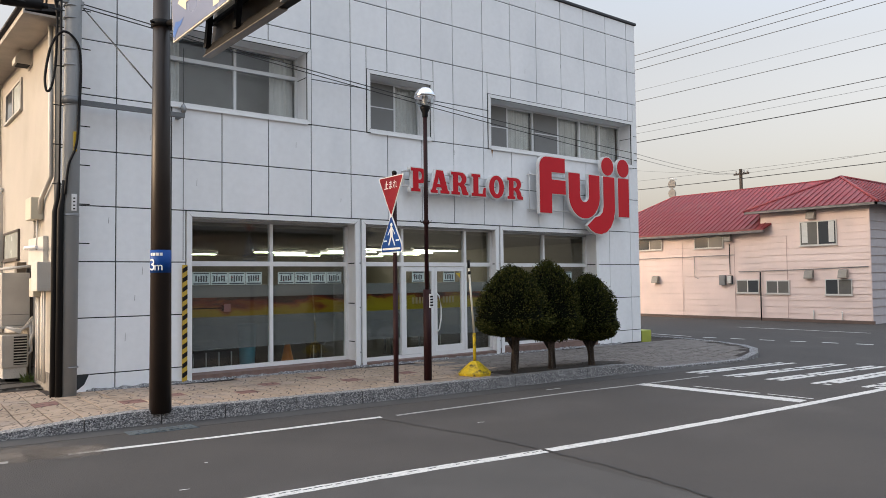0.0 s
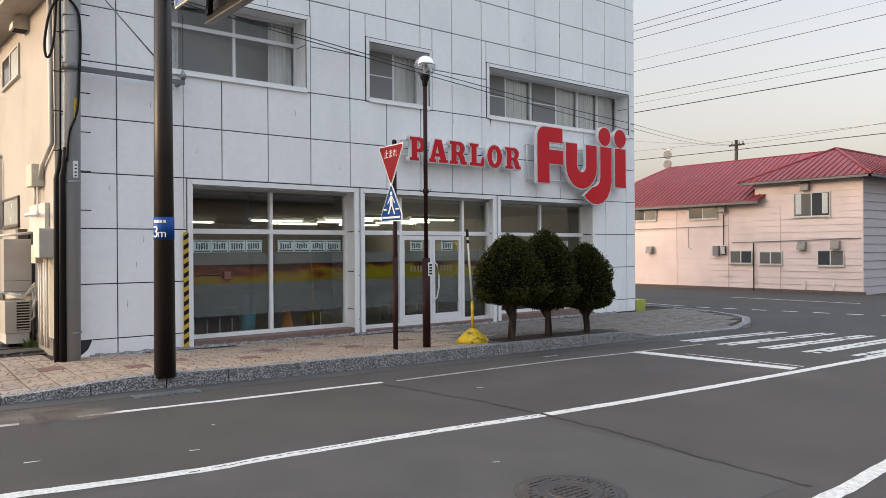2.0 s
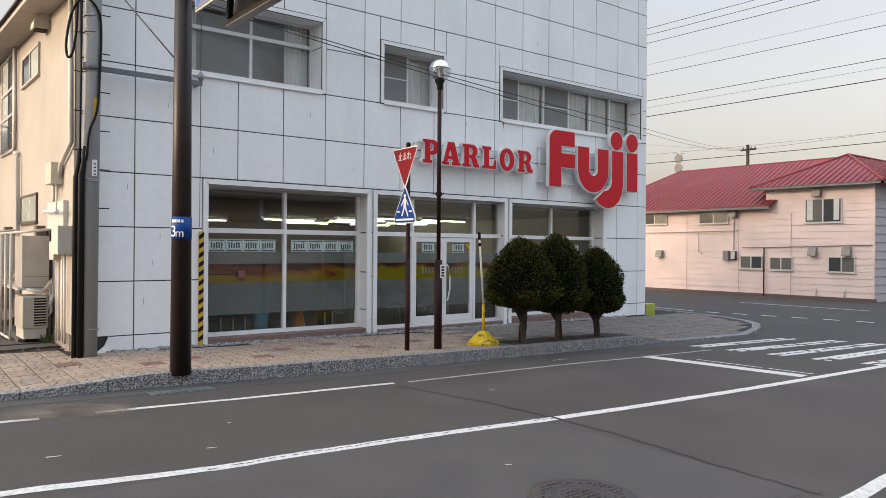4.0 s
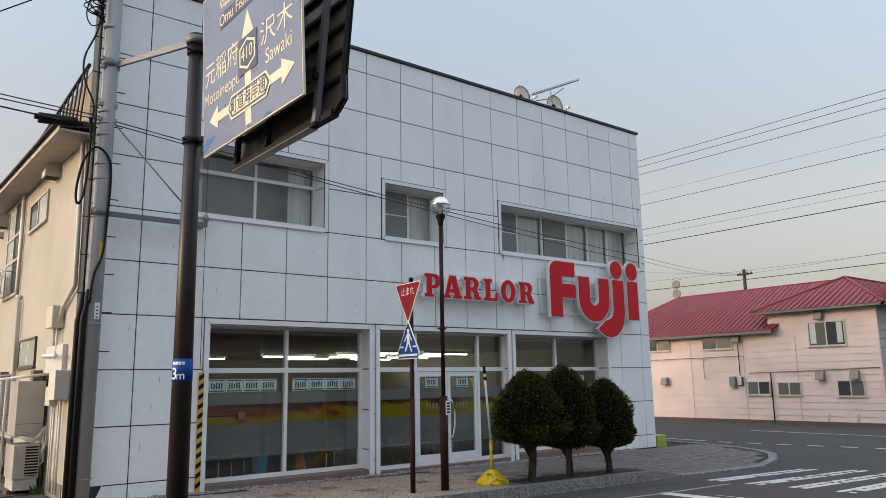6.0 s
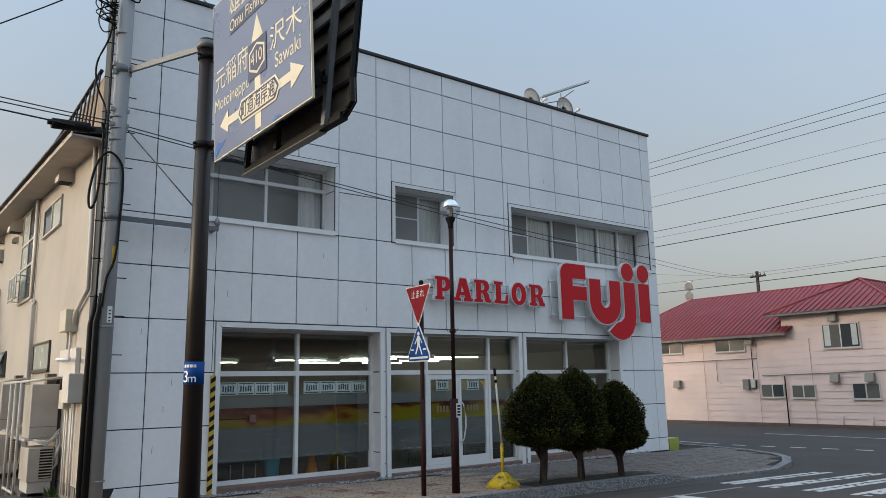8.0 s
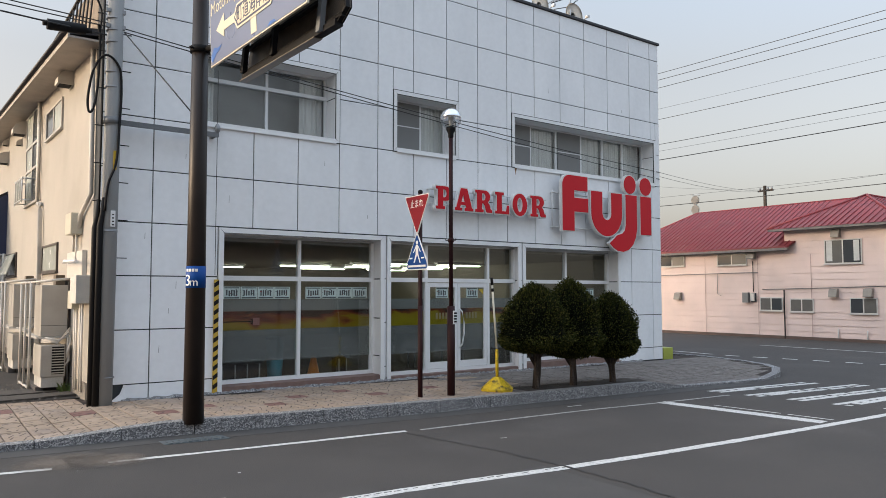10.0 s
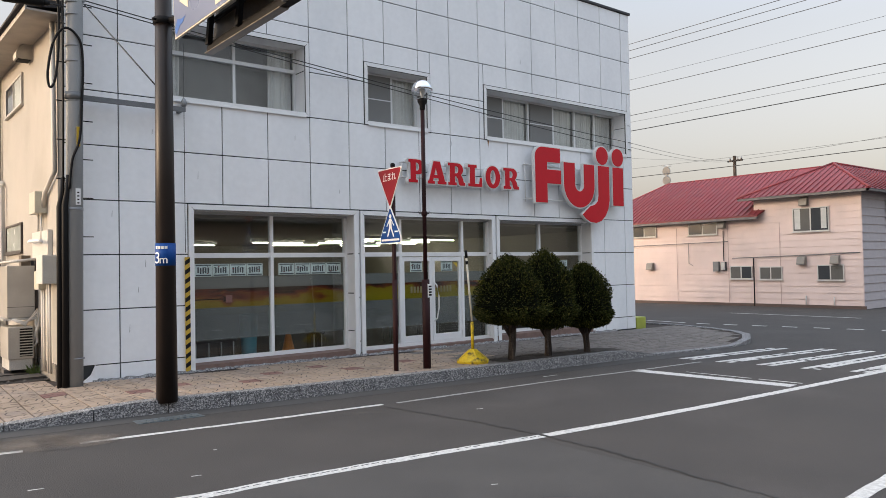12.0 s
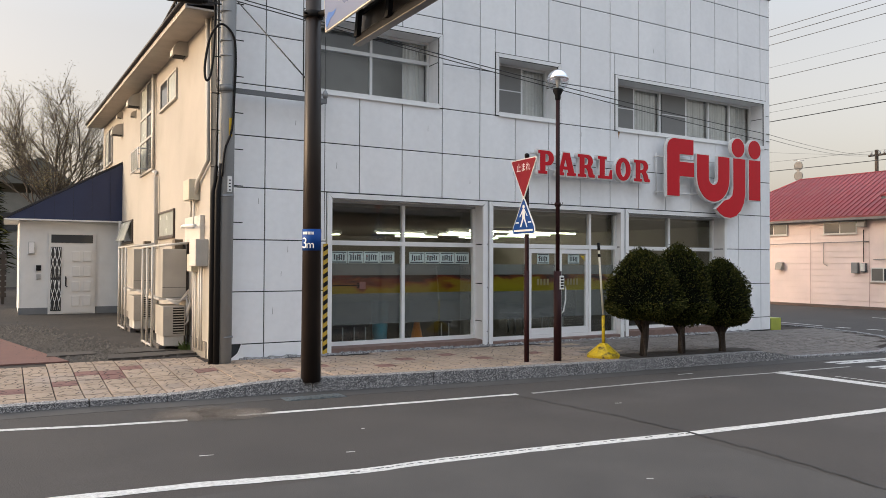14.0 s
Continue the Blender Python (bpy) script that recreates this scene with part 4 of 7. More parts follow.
sign_poly([(0.515, 0.36), (0.595, 0.40), (0.595, 0.50), (0.515, 0.54), (0.435, 0.50), (0.435, 0.40)], SIGNW, 0.0075)
sign_poly([(0.515, 0.375), (0.582, 0.408), (0.582, 0.492), (0.515, 0.525), (0.448, 0.492), (0.448, 0.408)], NAVYS, 0.010)
sign_text("410", 0.515, 0.45, 0.24, 0.34, SIGNW, 0.0125)
sign_text("雄武漁港", 0.48, 0.88, 0.34, 1.58)
sign_poly([(0.22, 0.705), (0.76, 0.705), (0.76, 0.80), (0.22, 0.80)], NAVYS, 0.003)
sign_text("Omu Fishing Port", 0.49, 0.752, 0.23, 1.60, SIGNW, 0.006)
sign_text("沢木", 0.79, 0.475, 0.34, 0.86)
sign_text("Sawaki", 0.805, 0.345, 0.27, 0.68)
sign_text("元稲府", 0.225, 0.50, 0.36, 1.12)
sign_text("Motoineppu", 0.225, 0.355, 0.25, 1.18)
PEEL = mat("peeled_bright_blue", (0.01, 0.11, 0.42), 0.4, vary=0.2, scale=9)
sign_poly([(0.012, 0.075), (0.05, 0.125), (0.10, 0.11), (0.15, 0.115), (0.11, 0.085), (0.075, 0.075), (0.03, 0.02), (0.012, 0.03)], PEEL, 0.001)
sign_poly([(0.655, 0.012), (0.68, 0.03), (0.72, 0.028), (0.735, 0.012)], PEEL, 0.001)
for z in (0.35, 0.95, 1.55, 2.1):
    part("rail", bx(SX + 0.031, SY1 + 0.05, SZ0 + z, SX + 0.075, SY0 - 0.05, SZ0 + z + 0.04), BLK, road_sign)
# the face leans: its top towards the traffic
for ob in road_sign.children:
    for v in ob.data.vertices:
        v.co.x += 0.043 * (SZ1 - v.co.z)
for z, r in ((5.45, 0.118), (6.83, 0.107)):
    part("fixing_band", lathe(bmesh.new(), [(r, z), (r + 0.022, z), (r + 0.022, z + 0.09), (r, z + 0.09)], px, py, 20), BLK, road_sign)
    part("band_bolt", tb([(px - r - 0.01, py - 0.06, z + 0.045), (px - r - 0.055, py - 0.06, z + 0.045)], 0.018, 8), BLK, road_sign)
    part("arm", tb([(px, py, z + 0.045), (0.09, -3.0, z + 0.045), (0.09, -5.72, z + 0.045)], 0.05, 10), BLK, road_sign, "black pipe arm from the pole")
    part("arm_cap", tb([(0.09, -5.55, z + 0.045), (0.09, -5.58, z + 0.045), (0.09, -5.76, z + 0.045)], 0.098, 14), BLK, road_sign, "black round arm end")
    for y in (-3.5, -4.6):
        part("arm_clamp", bx(-0.09, y - 0.05, z - 0.02, 0.16, y + 0.05, z + 0.11, bevel=0.01), BLK, road_sign)
# second sign, turned the other way, seen from behind
CY0, CY1, CZ0, CZ1 = -3.42, -6.20, 4.95, 7.75


def cx(z):
    return 0.29 + 0.086 * (z - CZ0)


def on_back(y0, y1, z0, z1, near, far):
    """A bar on the leaning back sheet, from near to far behind its face."""
    return pl([(cx(z0) - near, y0, z0), (cx(z0) - near, y1, z0), (cx(z1) - near, y1, z1), (cx(z1) - near, y0, z1)], (near - far, 0, 0))


carrier = thing("road_sign", "back of a second road sign with black ribs", "sign", (cx(CZ0), -4.8, CZ0))
sheet = [(CY0, CZ0 + 0.02), (CY1 + 0.10, CZ0 + 0.02), (CY1 - 0.06, CZ0 + 0.14), (CY1, CZ0 + 0.45), (CY1, CZ1), (CY0, CZ1)]
part("back_sheet", pl([(cx(z), y, z) for y, z in sheet], (0.012, 0, 0)), TANP, carrier, "weathered aluminium back sheet")
for k in range(9):
    z = CZ0 + 0.06 + k * 0.335
    part("rib", on_back(CY0, CY1 + 0.02, z, z + 0.014, 0.055, 0.001), BLK, carrier)
    part("rib", on_back(CY0, CY1 + 0.02, z + 0.0145, z + 0.045, 0.055, 0.043), BLK, carrier)
part("edge_channel", on_back(CY0, CY1 + 0.12, CZ0 - 0.02, CZ0 + 0.055, 0.075, -0.03), BLK, carrier)
part("edge_lip", on_back(CY0 + 0.06, CY1 + 0.6, CZ0 - 0.035, CZ0 - 0.021, 0.085, -0.03), TANP, carrier)
for (ya, za), (yb, zb) in zip(sheet[1:], sheet[2:5]):
    part("edge_channel", pl([(cx(za) - 0.05, ya, za), (cx(zb) - 0.05, yb, zb), (cx(zb) - 0.05, yb + 0.03, zb), (cx(za) - 0.05, ya + 0.03, za)], (0.08, 0, 0)), BLK, carrier)
for y in (-3.46, -4.42):
    part("upright", on_back(y, y - 0.09, CZ0 + 0.056, CZ1, 0.12, 0.056), BLK, carrier)
part("upright", on_back(-5.71, -5.80, CZ0 - 0.01, CZ1 + 0.1, 0.12, 0.056), GALV, carrier, "galvanised upright")
for z in (5.495, 6.875):
    part("clamp", bx(0.15, -5.79, z - 0.04, cx(z) - 0.121, -5.72, z + 0.04), BLK, carrier)
    part("clamp", bx(0.135, -4.5, z - 0.04, cx(z) - 0.121, -4.43, z + 0.04), BLK, carrier)

# ---- utility pole ----
ux, uy = -0.752, -0.30
up = thing("utility_pole", "grey round utility pole with bands, step bolts and cables", "utility pole", (ux, uy, 0.19))
part("shaft", tb([(ux - 0.02, uy, 0.1), (ux + 0.06, uy, 11.5)], 0.130, 24, 0.114), CONC, up)
STEEL = mat("dull_steel", (0.28, 0.29, 0.30), 0.5, 0.5, vary=0.15)


def up_r(z):
    return 0.130 + (0.114 - 0.130) * (z - 0.1) / 11.4


for z in (0.62, 2.98, 3.0, 4.72, 5.35, 5.6, 6.1, 6.3, 6.5, 7.3, 7.42, 8.0, 8.9, 9.05):
    r = up_r(z)
    part("band", lathe(bmesh.new(), [(r - 0.003, z - 0.012), (r + 0.004, z - 0.012), (r + 0.004, z + 0.012), (r - 0.003, z + 0.012)], ux, uy, 20), STEEL, up)
for z in (6.36, 6.62, 7.28, 7.42, 9.0):
    for a in (0.3, 3.6):
        part("band_bolt", bx(ux + 0.13 * math.cos(a) - 0.03, uy - 0.09, z - 0.03, ux + 0.13 * math.cos(a) + 0.035, uy - 0.02, z + 0.03), STEEL, up)
for k in range(9):
    z = 2.55 + k * 0.62
    s = 1
    part("step_bolt", tb([(ux + s * up_r(z) * 0.9, uy - 0.02, z), (ux + s * (up_r(z) + 0.15), uy - 0.02, z)], 0.009, 6), BLACK, up)
    part("step_bolt", tb([(ux - up_r(z + 0.3) * 0.9, uy + 0.02, z + 0.3), (ux - up_r(z + 0.3) - 0.13, uy + 0.02, z + 0.3)], 0.009, 6), BLACK, up)
TAG = mat("yellow_tag", (0.55, 0.36, 0.02), 0.5)
part("tag", bx(ux + 0.01, uy - 0.140, 3.98, ux + 0.06, uy - 0.118, 4.29), TAG, up, "yellow warning tag")
lab = part("number_label", bx(ux - 0.01, uy - 0.142, 3.05, ux + 0.06, uy - 0.12, 3.31), WHITEP, up, "white label plate")
for k in range(4):
    part("print_bar", bx(ux + 0.01, uy - 0.144, 3.07 + k * 0.055, ux + 0.04, uy - 0.1425, 3.09 + k * 0.055), BLACK, lab)
# conduits in black sleeves up the street side of the pole
for k, (dx, dy, zt) in enumerate(((-0.155, -0.07, 3.3), (-0.215, 0.0, 3.27), (-0.165, 0.06, 3.1))):
    part("conduit", tb([(ux + dx, uy + dy, 0.16), (ux + dx, uy + dy, zt - 0.25), (ux + dx + 0.03, uy + dy, zt - 0.06), (ux + dx + 0.05, uy + dy, zt + 0.22)], 0.055, 10, 0.03), BLACK, up, "black cable sleeve")
part("cable", tb([(ux - 0.17, uy - 0.04, 3.2), (ux - 0.16, uy - 0.05, 5.2), (ux - 0.15, uy, 8.6)], 0.015, 6), BLACK, up)
part("cable", tb(curve([(ux - 0.10, uy - 0.12, 3.3), (ux - 0.06, uy - 0.145, 3.75), (ux + 0.05, uy - 0.15, 4.1), (ux + 0.09, uy - 0.13, 4.7), (ux + 0.11, uy - 0.12, 5.3), (ux + 0.06, uy - 0.14, 5.68), (ux - 0.14, uy - 0.14, 5.84), (ux - 0.30, uy - 0.08, 5.62), (ux - 0.38, uy - 0.05, 5.15), (ux - 0.36, uy - 0.05, 4.9), (ux - 0.29, uy - 0.05, 4.98), (ux - 0.23, uy - 0.02, 5.4), (ux - 0.21, uy, 6.1), (ux - 0.24, uy, 6.35)]), 0.020, 8), BLACK, up, "black looped cable")
part("cable", tb(curve([(ux - 0.22, uy, 6.2), (ux - 0.20, uy, 6.6), (ux - 0.36, uy, 7.0), (ux - 0.38, uy, 7.4), (ux - 0.22, uy - 0.05, 7.9), (ux - 0.16, uy, 8.5)]), 0.016, 6), BLACK, up)
part("cable", tb(curve([(ux - 0.14, uy - 0.05, 8.85), (ux + 0.04, uy - 0.14, 8.62), (ux + 0.20, uy - 0.1, 8.62), (ux + 0.21, uy - 0.08, 8.78), (ux + 0.13, uy - 0.06, 8.92)]), 0.014, 6), BLACK, up)
rng = random.Random(5)
for k in range(13):
    a, z = rng.uniform(0.08, 0.34), rng.uniform(8.15, 8.6)
    h = rng.uniform(0.12, 0.4)
    part("cable", tb(curve([(ux - 0.11, uy, z + h), (ux - 0.13 - a * 0.7, uy - rng.uniform(0, 0.12), z + h * rng.uniform(0.4, 0.9)), (ux - 0.14 - a, uy, z), (ux - 0.13 - a * rng.uniform(0.3, 0.8), uy - 0.06, z - h * 0.6), (ux - 0.11, uy, z - h * rng.uniform(0.2, 0.9))], 4), rng.uniform(0.007, 0.013), 5), BLACK, up)
for z, dx in ((8.46, -0.27), (8.30, -0.22), (8.16, -0.19), (8.22, -0.29)):
    part("cable_joint", tb([(ux + dx, uy - 0.06, z), (ux + dx + 0.05, uy - 0.06, z - 0.05)], 0.028, 8), BLACK, up, "black cable joint")
part("crossarm", bx(ux - 0.3, uy - 0.05, 9.62, ux + 0.3, uy + 0.05, 9.72), STEEL, up)
# braces to the sign pole
for z0, z1 in ((7.36, 7.06),):
    br = thing("pole_brace", "grey steel brace between the two poles", "brace", (ux, uy, z0), "braces between poles")
    a, b = Vector((ux + 0.13, uy - 0.08, z0)), Vector((px - 0.04, py + 0.11, z1))
    d = (b - a).normalized()
    n = Vector((-d.y, d.x, 0)).normalized() * 0.025
    h = Vector((0, 0, 0.045))
    part("bar", pl([a - n - h, a + n - h, a + n + h, a - n + h], b - a), GALV, br)
    part("clamp", lathe(bmesh.new(), [(0.125, z1 - 0.06), (0.15, z1 - 0.06), (0.15, z1 + 0.05), (0.125, z1 + 0.05)], px, py, 18), GALV, br)
    part("clamp", lathe(bmesh.new(), [(0.115, z0 - 0.06), (0.138, z0 - 0.06), (0.138, z0 + 0.05), (0.115, z0 + 0.05)], ux, uy, 18), GALV, br)

arm = thing("wall_bracket", "grey steel bracket bar from the pole to the wall", "bracket", (ux, uy, 4.9))
part("bar", bx(ux + 0.1, -0.29, 4.76, 1.05, -0.23, 4.84), GALV, arm)
part("stay", bx(0.97, -0.23, 4.77, 1.03, -0.024, 4.82), GALV, arm)
part("clamp", lathe(bmesh.new(), [(0.12, 4.74), (0.145, 4.74), (0.145, 4.85), (0.12, 4.85)], ux, uy, 18), GALV, arm)

# ---- wires ----
WIRE = mat("dark_wire", (0.03, 0.03, 0.032), 0.6)


def wire(points, r, label="thin dark overhead wire"):
    return solid("overhead_wire", tb(points, r, 5), WIRE, label, "wire", "overhead wires")


for z, r in ((10.42, 0.011), (10.17, 0.011), (9.86, 0.011), (9.04, 0.005), (8.63, 0.010), (7.66, 0.011), (7.06, 0.015), (7.40, 0.005)):
    wire(sag((20, 40, z + 0.6), (20, -45, z + 0.6), 0.62, 30), r)
for a, b, d, r in (((28, 30, 6.9), (28, -25, 6.6), 0.45, 0.017), ((28, 30, 7.5), (28, -25, 6.9), 0.5, 0.006), ((20, 14, 8.0), (40, 11.49, 8.35), 0.3, 0.005), ((40, 11.49, 8.3), (24, -20, 7.6), 0.4, 0.008)):
    wire(sag(a, b, d, 16), r)
# service wires along the shop front
for z0, z1, d in ((6.36, 5.42, 0.16), (6.30, 5.22, 0.12)):
    wire(sag((ux + 0.14, uy - 0.05, z0), (14.03, -0.03, z1), -0.05 + d, 18), 0.010, "thin service wire along the shop front")
wire(sag((14.04, -0.02, 5.42), (40, 11.6, 8.3), 0.15, 12), 0.006)
wire(sag((14.04, -0.02, 5.30), (40, 11.2, 8.3), 0.25, 12), 0.006)
wire([(ux + 0.14, uy - 0.1, 6.28), (px + 0.02, py + 0.11, 4.5)], 0.011, "taut guy wire between the poles")
wire([(ux + 0.10, uy - 0.02, 9.95), (SX - 0.01, SY0 + 0.02, SZ1)], 0.008, "thin wire to the top of the sign")
wire(sag((ux - 0.1, uy, 8.92), (-30, -0.6, 9.1), 0.9, 30), 0.012)
wire(sag((ux - 0.1, uy, 9.28), (-30, -0.4, 10.4), 0.6, 30), 0.010)
wire(sag((ux - 0.08, uy + 0.05, 9.1), (-14, 5.2, 4.6), 1.2, 24), 0.012)
wire(sag((ux - 0.1, uy, 6.42), (-16, -3, 6.9), 0.25), 0.010)
wire(sag((ux - 0.1, uy, 6.36), (-16, -3.4, 6.6), 0.25), 0.010)
wire(sag((ux + 0.1, uy, 9.3), (4, -14, 12.5), 0.3), 0.010)
wire(sag((ux + 0.1, uy, 9.4), (1.5, -15, 11.8), 0.3), 0.012)
wire(sag((ux - 0.12, uy - 0.05, 6.20), (-16, -3.8, 6.35), 0.2), 0.014)
clo = thing("cable_closure", "black cylindrical cable closure hanging on a wire", "cable box", (-1.48, -0.42, 6.2))
part("body", tb([(-1.76, -0.42, 6.17), (-1.72, -0.42, 6.17), (-1.24, -0.40, 6.20), (-1.2, -0.40, 6.20)], 0.085, 14), BLACK, clo)
for x in (-1.77, -1.17):
    part("end_cap", tb([(x - 0.05, -0.42, 6.18), (x + 0.05, -0.42, 6.19)], 0.045, 10), BLACK, clo)
ins = thing("wire_insulator", "pear-shaped insulator on a hanging wire", "insulator", (1.02, -0.1, 4.95))
part("body", lathe(bmesh.new(), [(0.01, 4.86), (0.045, 4.9), (0.055, 4.96), (0.03, 5.02), (0.008, 5.04)], 1.08, -0.12, 10), STEEL, ins)
part("hanging_wire", tb([(1.08, -0.12, 2.3), (1.08, -0.12, 6.02)], 0.006, 5), WIRE, ins)

# ---- stop sign, lamp post, snow pole ----
STOPRED = mat("red_stop_sheet", (0.24, 0.010, 0.018), 0.5, vary=0.05, spec=0.2)
tx, ty = 3.89, -2.51
tsg = thing("traffic_sign", "red stop triangle over a blue crossing sign on a maroon post", "traffic sign", (tx, ty, 0.17))
part("post", tb([(tx, ty, 0.12), (tx, ty, 3.76)], 0.038, 14), MAROON, tsg)
part("sleeve", tb([(tx, ty, 0.12), (tx, ty, 1.75)], 0.044, 14), MAROON, tsg)
part("cap", lathe(bmesh.new(), [(0.042, 3.74), (0.042, 3.78), (0.02, 3.8)], tx, ty, 12), BLACK, tsg)
ud = Vector((-0.06, -0.998, 0)).normalized()          # across the plates
nd = Vector((ud.y, -ud.x, 0))
o = Vector((tx, ty, 0)) + nd * 0.055


def plate(pts, d0, d1, material, parent, name, label=""):
    return part(name, pl([o + ud * a + Vector((0, 0, z)) + nd * d0 for a, z in pts], nd * (d1 - d0)), material, parent, label)


def rounded(pts, r):
    out = []
    n = len(pts)
    for i in range(n):
        p, q, s = Vector(pts[i - 1]), Vector(pts[i]), Vector(pts[(i + 1) % n])
        a, b = q + (p - q).normalized() * r, q + (s - q).normalized() * r
        for k in range(5):
            t = k / 4
            out.append(tuple((a * (1 - t) + q * t) * (1 - t) + (q * (1 - t) + b * t) * t))
    return out


tri = plate(rounded([(-0.42, 3.70), (0.42, 3.70), (0.0, 2.985)], 0.06), 0, 0.015, WHITEP, tsg, "stop_plate", "white-rimmed red triangle plate")
plate(rounded([(-0.39, 3.683), (0.39, 3.683), (0.0, 3.02)], 0.055), 0.015, 0.018, STOPRED, tri, "face")
lettering("plate_letters", "止まれ", 0.16, 0.001, axes(o + nd * 0.0205 + Vector((0, 0, 3.54)), ud, (0, 0, 1)), WHITEP, tri, 0.0, 0.42)
pent = plate(rounded([(0.0, 3.04), (0.345, 2.50), (0.345, 2.38), (-0.345, 2.38), (-0.345, 2.50)], 0.04), 0, 0.015, WHITEP, tsg, "crossing_plate", "white-rimmed blue crossing plate")
plate(rounded([(0.0, 3.01), (0.325, 2.495), (0.325, 2.397), (-0.325, 2.397), (-0.325, 2.495)], 0.036), 0.015, 0.018, BLUE, pent, "face")
# pictogram in plain strokes
for s in ([(-0.02, 2.82), (0.03, 2.82), (0.035, 2.66), (-0.025, 2.66)], [(-0.02, 2.67), (0.01, 2.66), (-0.045, 2.51), (-0.075, 2.51)], [(0.0, 2.67), (0.035, 2.66), (0.065, 2.57), (0.04, 2.57)], [(0.04, 2.58), (0.065, 2.58), (0.09, 2.5), (0.065, 2.5)],
          [(-0.02, 2.81), (-0.005, 2.79), (-0.07, 2.68), (-0.085, 2.69)], [(0.02, 2.81), (0.035, 2.80), (0.09, 2.70), (0.075, 2.69)], [(-0.17, 2.60), (-0.10, 2.60), (-0.10, 2.575), (-0.17, 2.575)], [(0.10, 2.60), (0.17, 2.60), (0.17, 2.575), (0.10, 2.575)], [(-0.2, 2.465), (0.2, 2.465), (0.2, 2.43), (-0.2, 2.43)]):
    plate([(a * 1.45, z) for a, z in s], 0.018, 0.020, WHITEP, pent, "pictogram_stroke")
plate(arc(0.008, 2.86, 0.036, 0, 330, 11), 0.018, 0.020, WHITEP, pent, "pictogram_dot")

lx, ly = 4.48, -2.63
lamp = thing("street_lamp", "maroon lamp post with a chrome-capped glass globe", "street lamp", (lx, ly, 0.17))
part("post", tb([(lx, ly, 1.7), (lx, ly, 4.95)], 0.037, 16), MAROON, lamp)
part("sleeve", tb([(lx, ly, 0.12), (lx, ly, 1.74)], 0.070, 16), MAROON, lamp)
part("collar", lathe(bmesh.new(), [(0.04, 2.88), (0.055, 2.89), (0.055, 2.95), (0.04, 2.96)], lx, ly, 16), MAROON, lamp)
for a in (0, 2.1, 4.2):
    part("hook", tb([(lx + 0.04 * math.cos(a), ly + 0.04 * math.sin(a), 2.92), (lx + 0.10 * math.cos(a), ly + 0.10 * math.sin(a), 2.92), (lx + 0.11 * math.cos(a), ly + 0.11 * math.sin(a), 2.96)], 0.008, 6), MAROON, lamp)
part("neck", lathe(bmesh.new(), [(0.04, 4.78), (0.05, 4.8), (0.05, 4.86), (0.085, 4.93), (0.09, 4.97), (0.05, 4.99)], lx, ly, 18), BLACK, lamp)
part("globe", lathe(bmesh.new(), [(0.08, 4.975)] + [(0.19 * math.sin(radians(a)), 5.13 - 0.19 * math.cos(radians(a))) for a in range(35, 96, 10)], lx, ly, 24), glass_mat("globe_glass", (0.85, 0.87, 0.88), 0.8), lamp, "clear glass globe")
CHROME = mat("chrome", (0.75, 0.76, 0.77), 0.14, 1.0, vary=0.03)
part("cap", lathe(bmesh.new(), [(0.192 * math.sin(radians(a)), 5.13 - 0.192 * math.cos(radians(a))) for a in range(92, 178, 10)], lx, ly, 24), CHROME, lamp, "chrome dome cap")
part("bulb", lathe(bmesh.new(), [(0.02, 4.98), (0.025, 5.04), (0.05, 5.10), (0.05, 5.15), (0.02, 5.2)], lx, ly, 12), WHITEP, lamp)
lbx = part("label_plate", bx(lx - 0.01, ly - 0.085, 1.42, lx + 0.075, ly - 0.055, 1.66), WHITEP, lamp, "small white label with dark print")
for k in range(4):
    part("print_bar", bx(lx, ly - 0.087, 1.45 + k * 0.05, lx + 0.065, ly - 0.0855, 1.48 + k * 0.05), BLACK, lbx)

YEL = mat("chipped_yellow_paint", (0.60, 0.42, 0.01), 0.6, vary=0.2, scale=14, tint=(0.11, 0.08, 0.02), bump=0.5)
snow = thing("snow_pole", "leaning yellow and white marker pole in a yellow concrete base", "marker pole", (5.59, -2.6, 0.16))
bm = bmesh.new()
rings = []
for r, z, n in ((0.31, 0.150, 8), (0.32, 0.20, 8), (0.27, 0.24, 8), (0.08, 0.40, 8), (0.05, 0.41, 8)):
    rings.append([bm.verts.new((5.59 + r * math.cos(2 * math.pi * (k + 0.5) / n), -2.6 + r * math.sin(2 * math.pi * (k + 0.5) / n), z)) for k in range(n)])
for a, b in zip(rings, rings[1:]):
    for k in range(8):
        bm.faces.new((a[k], a[(k + 1) % 8], b[(k + 1) % 8], b[k]))
bm.faces.new(list(reversed(rings[0]))), bm.faces.new(rings[-1])
part("base", bm, YEL, snow, "chipped yellow octagonal base")
part("pole", tb([(5.59, -2.6, 0.38), (5.585, -2.6, 0.92)], 0.030, 10), YEL, snow)
part("pole", tb([(5.585, -2.6, 0.92), (5.475, -2.6, 2.12)], 0.019, 10), mat("dirty_white_pole", (0.62, 0.59, 0.5), 0.6, vary=0.15), snow)
for z0, z1 in ((0.88, 0.93), (2.0, 2.06), (2.12, 2.26)):
    part("band", tb([(5.59 - (z0 - 0.9) * 0.092, -2.6, z0), (5.59 - (z1 - 0.9) * 0.092, -2.6, z1)], 0.0265, 10), BLACK, snow)

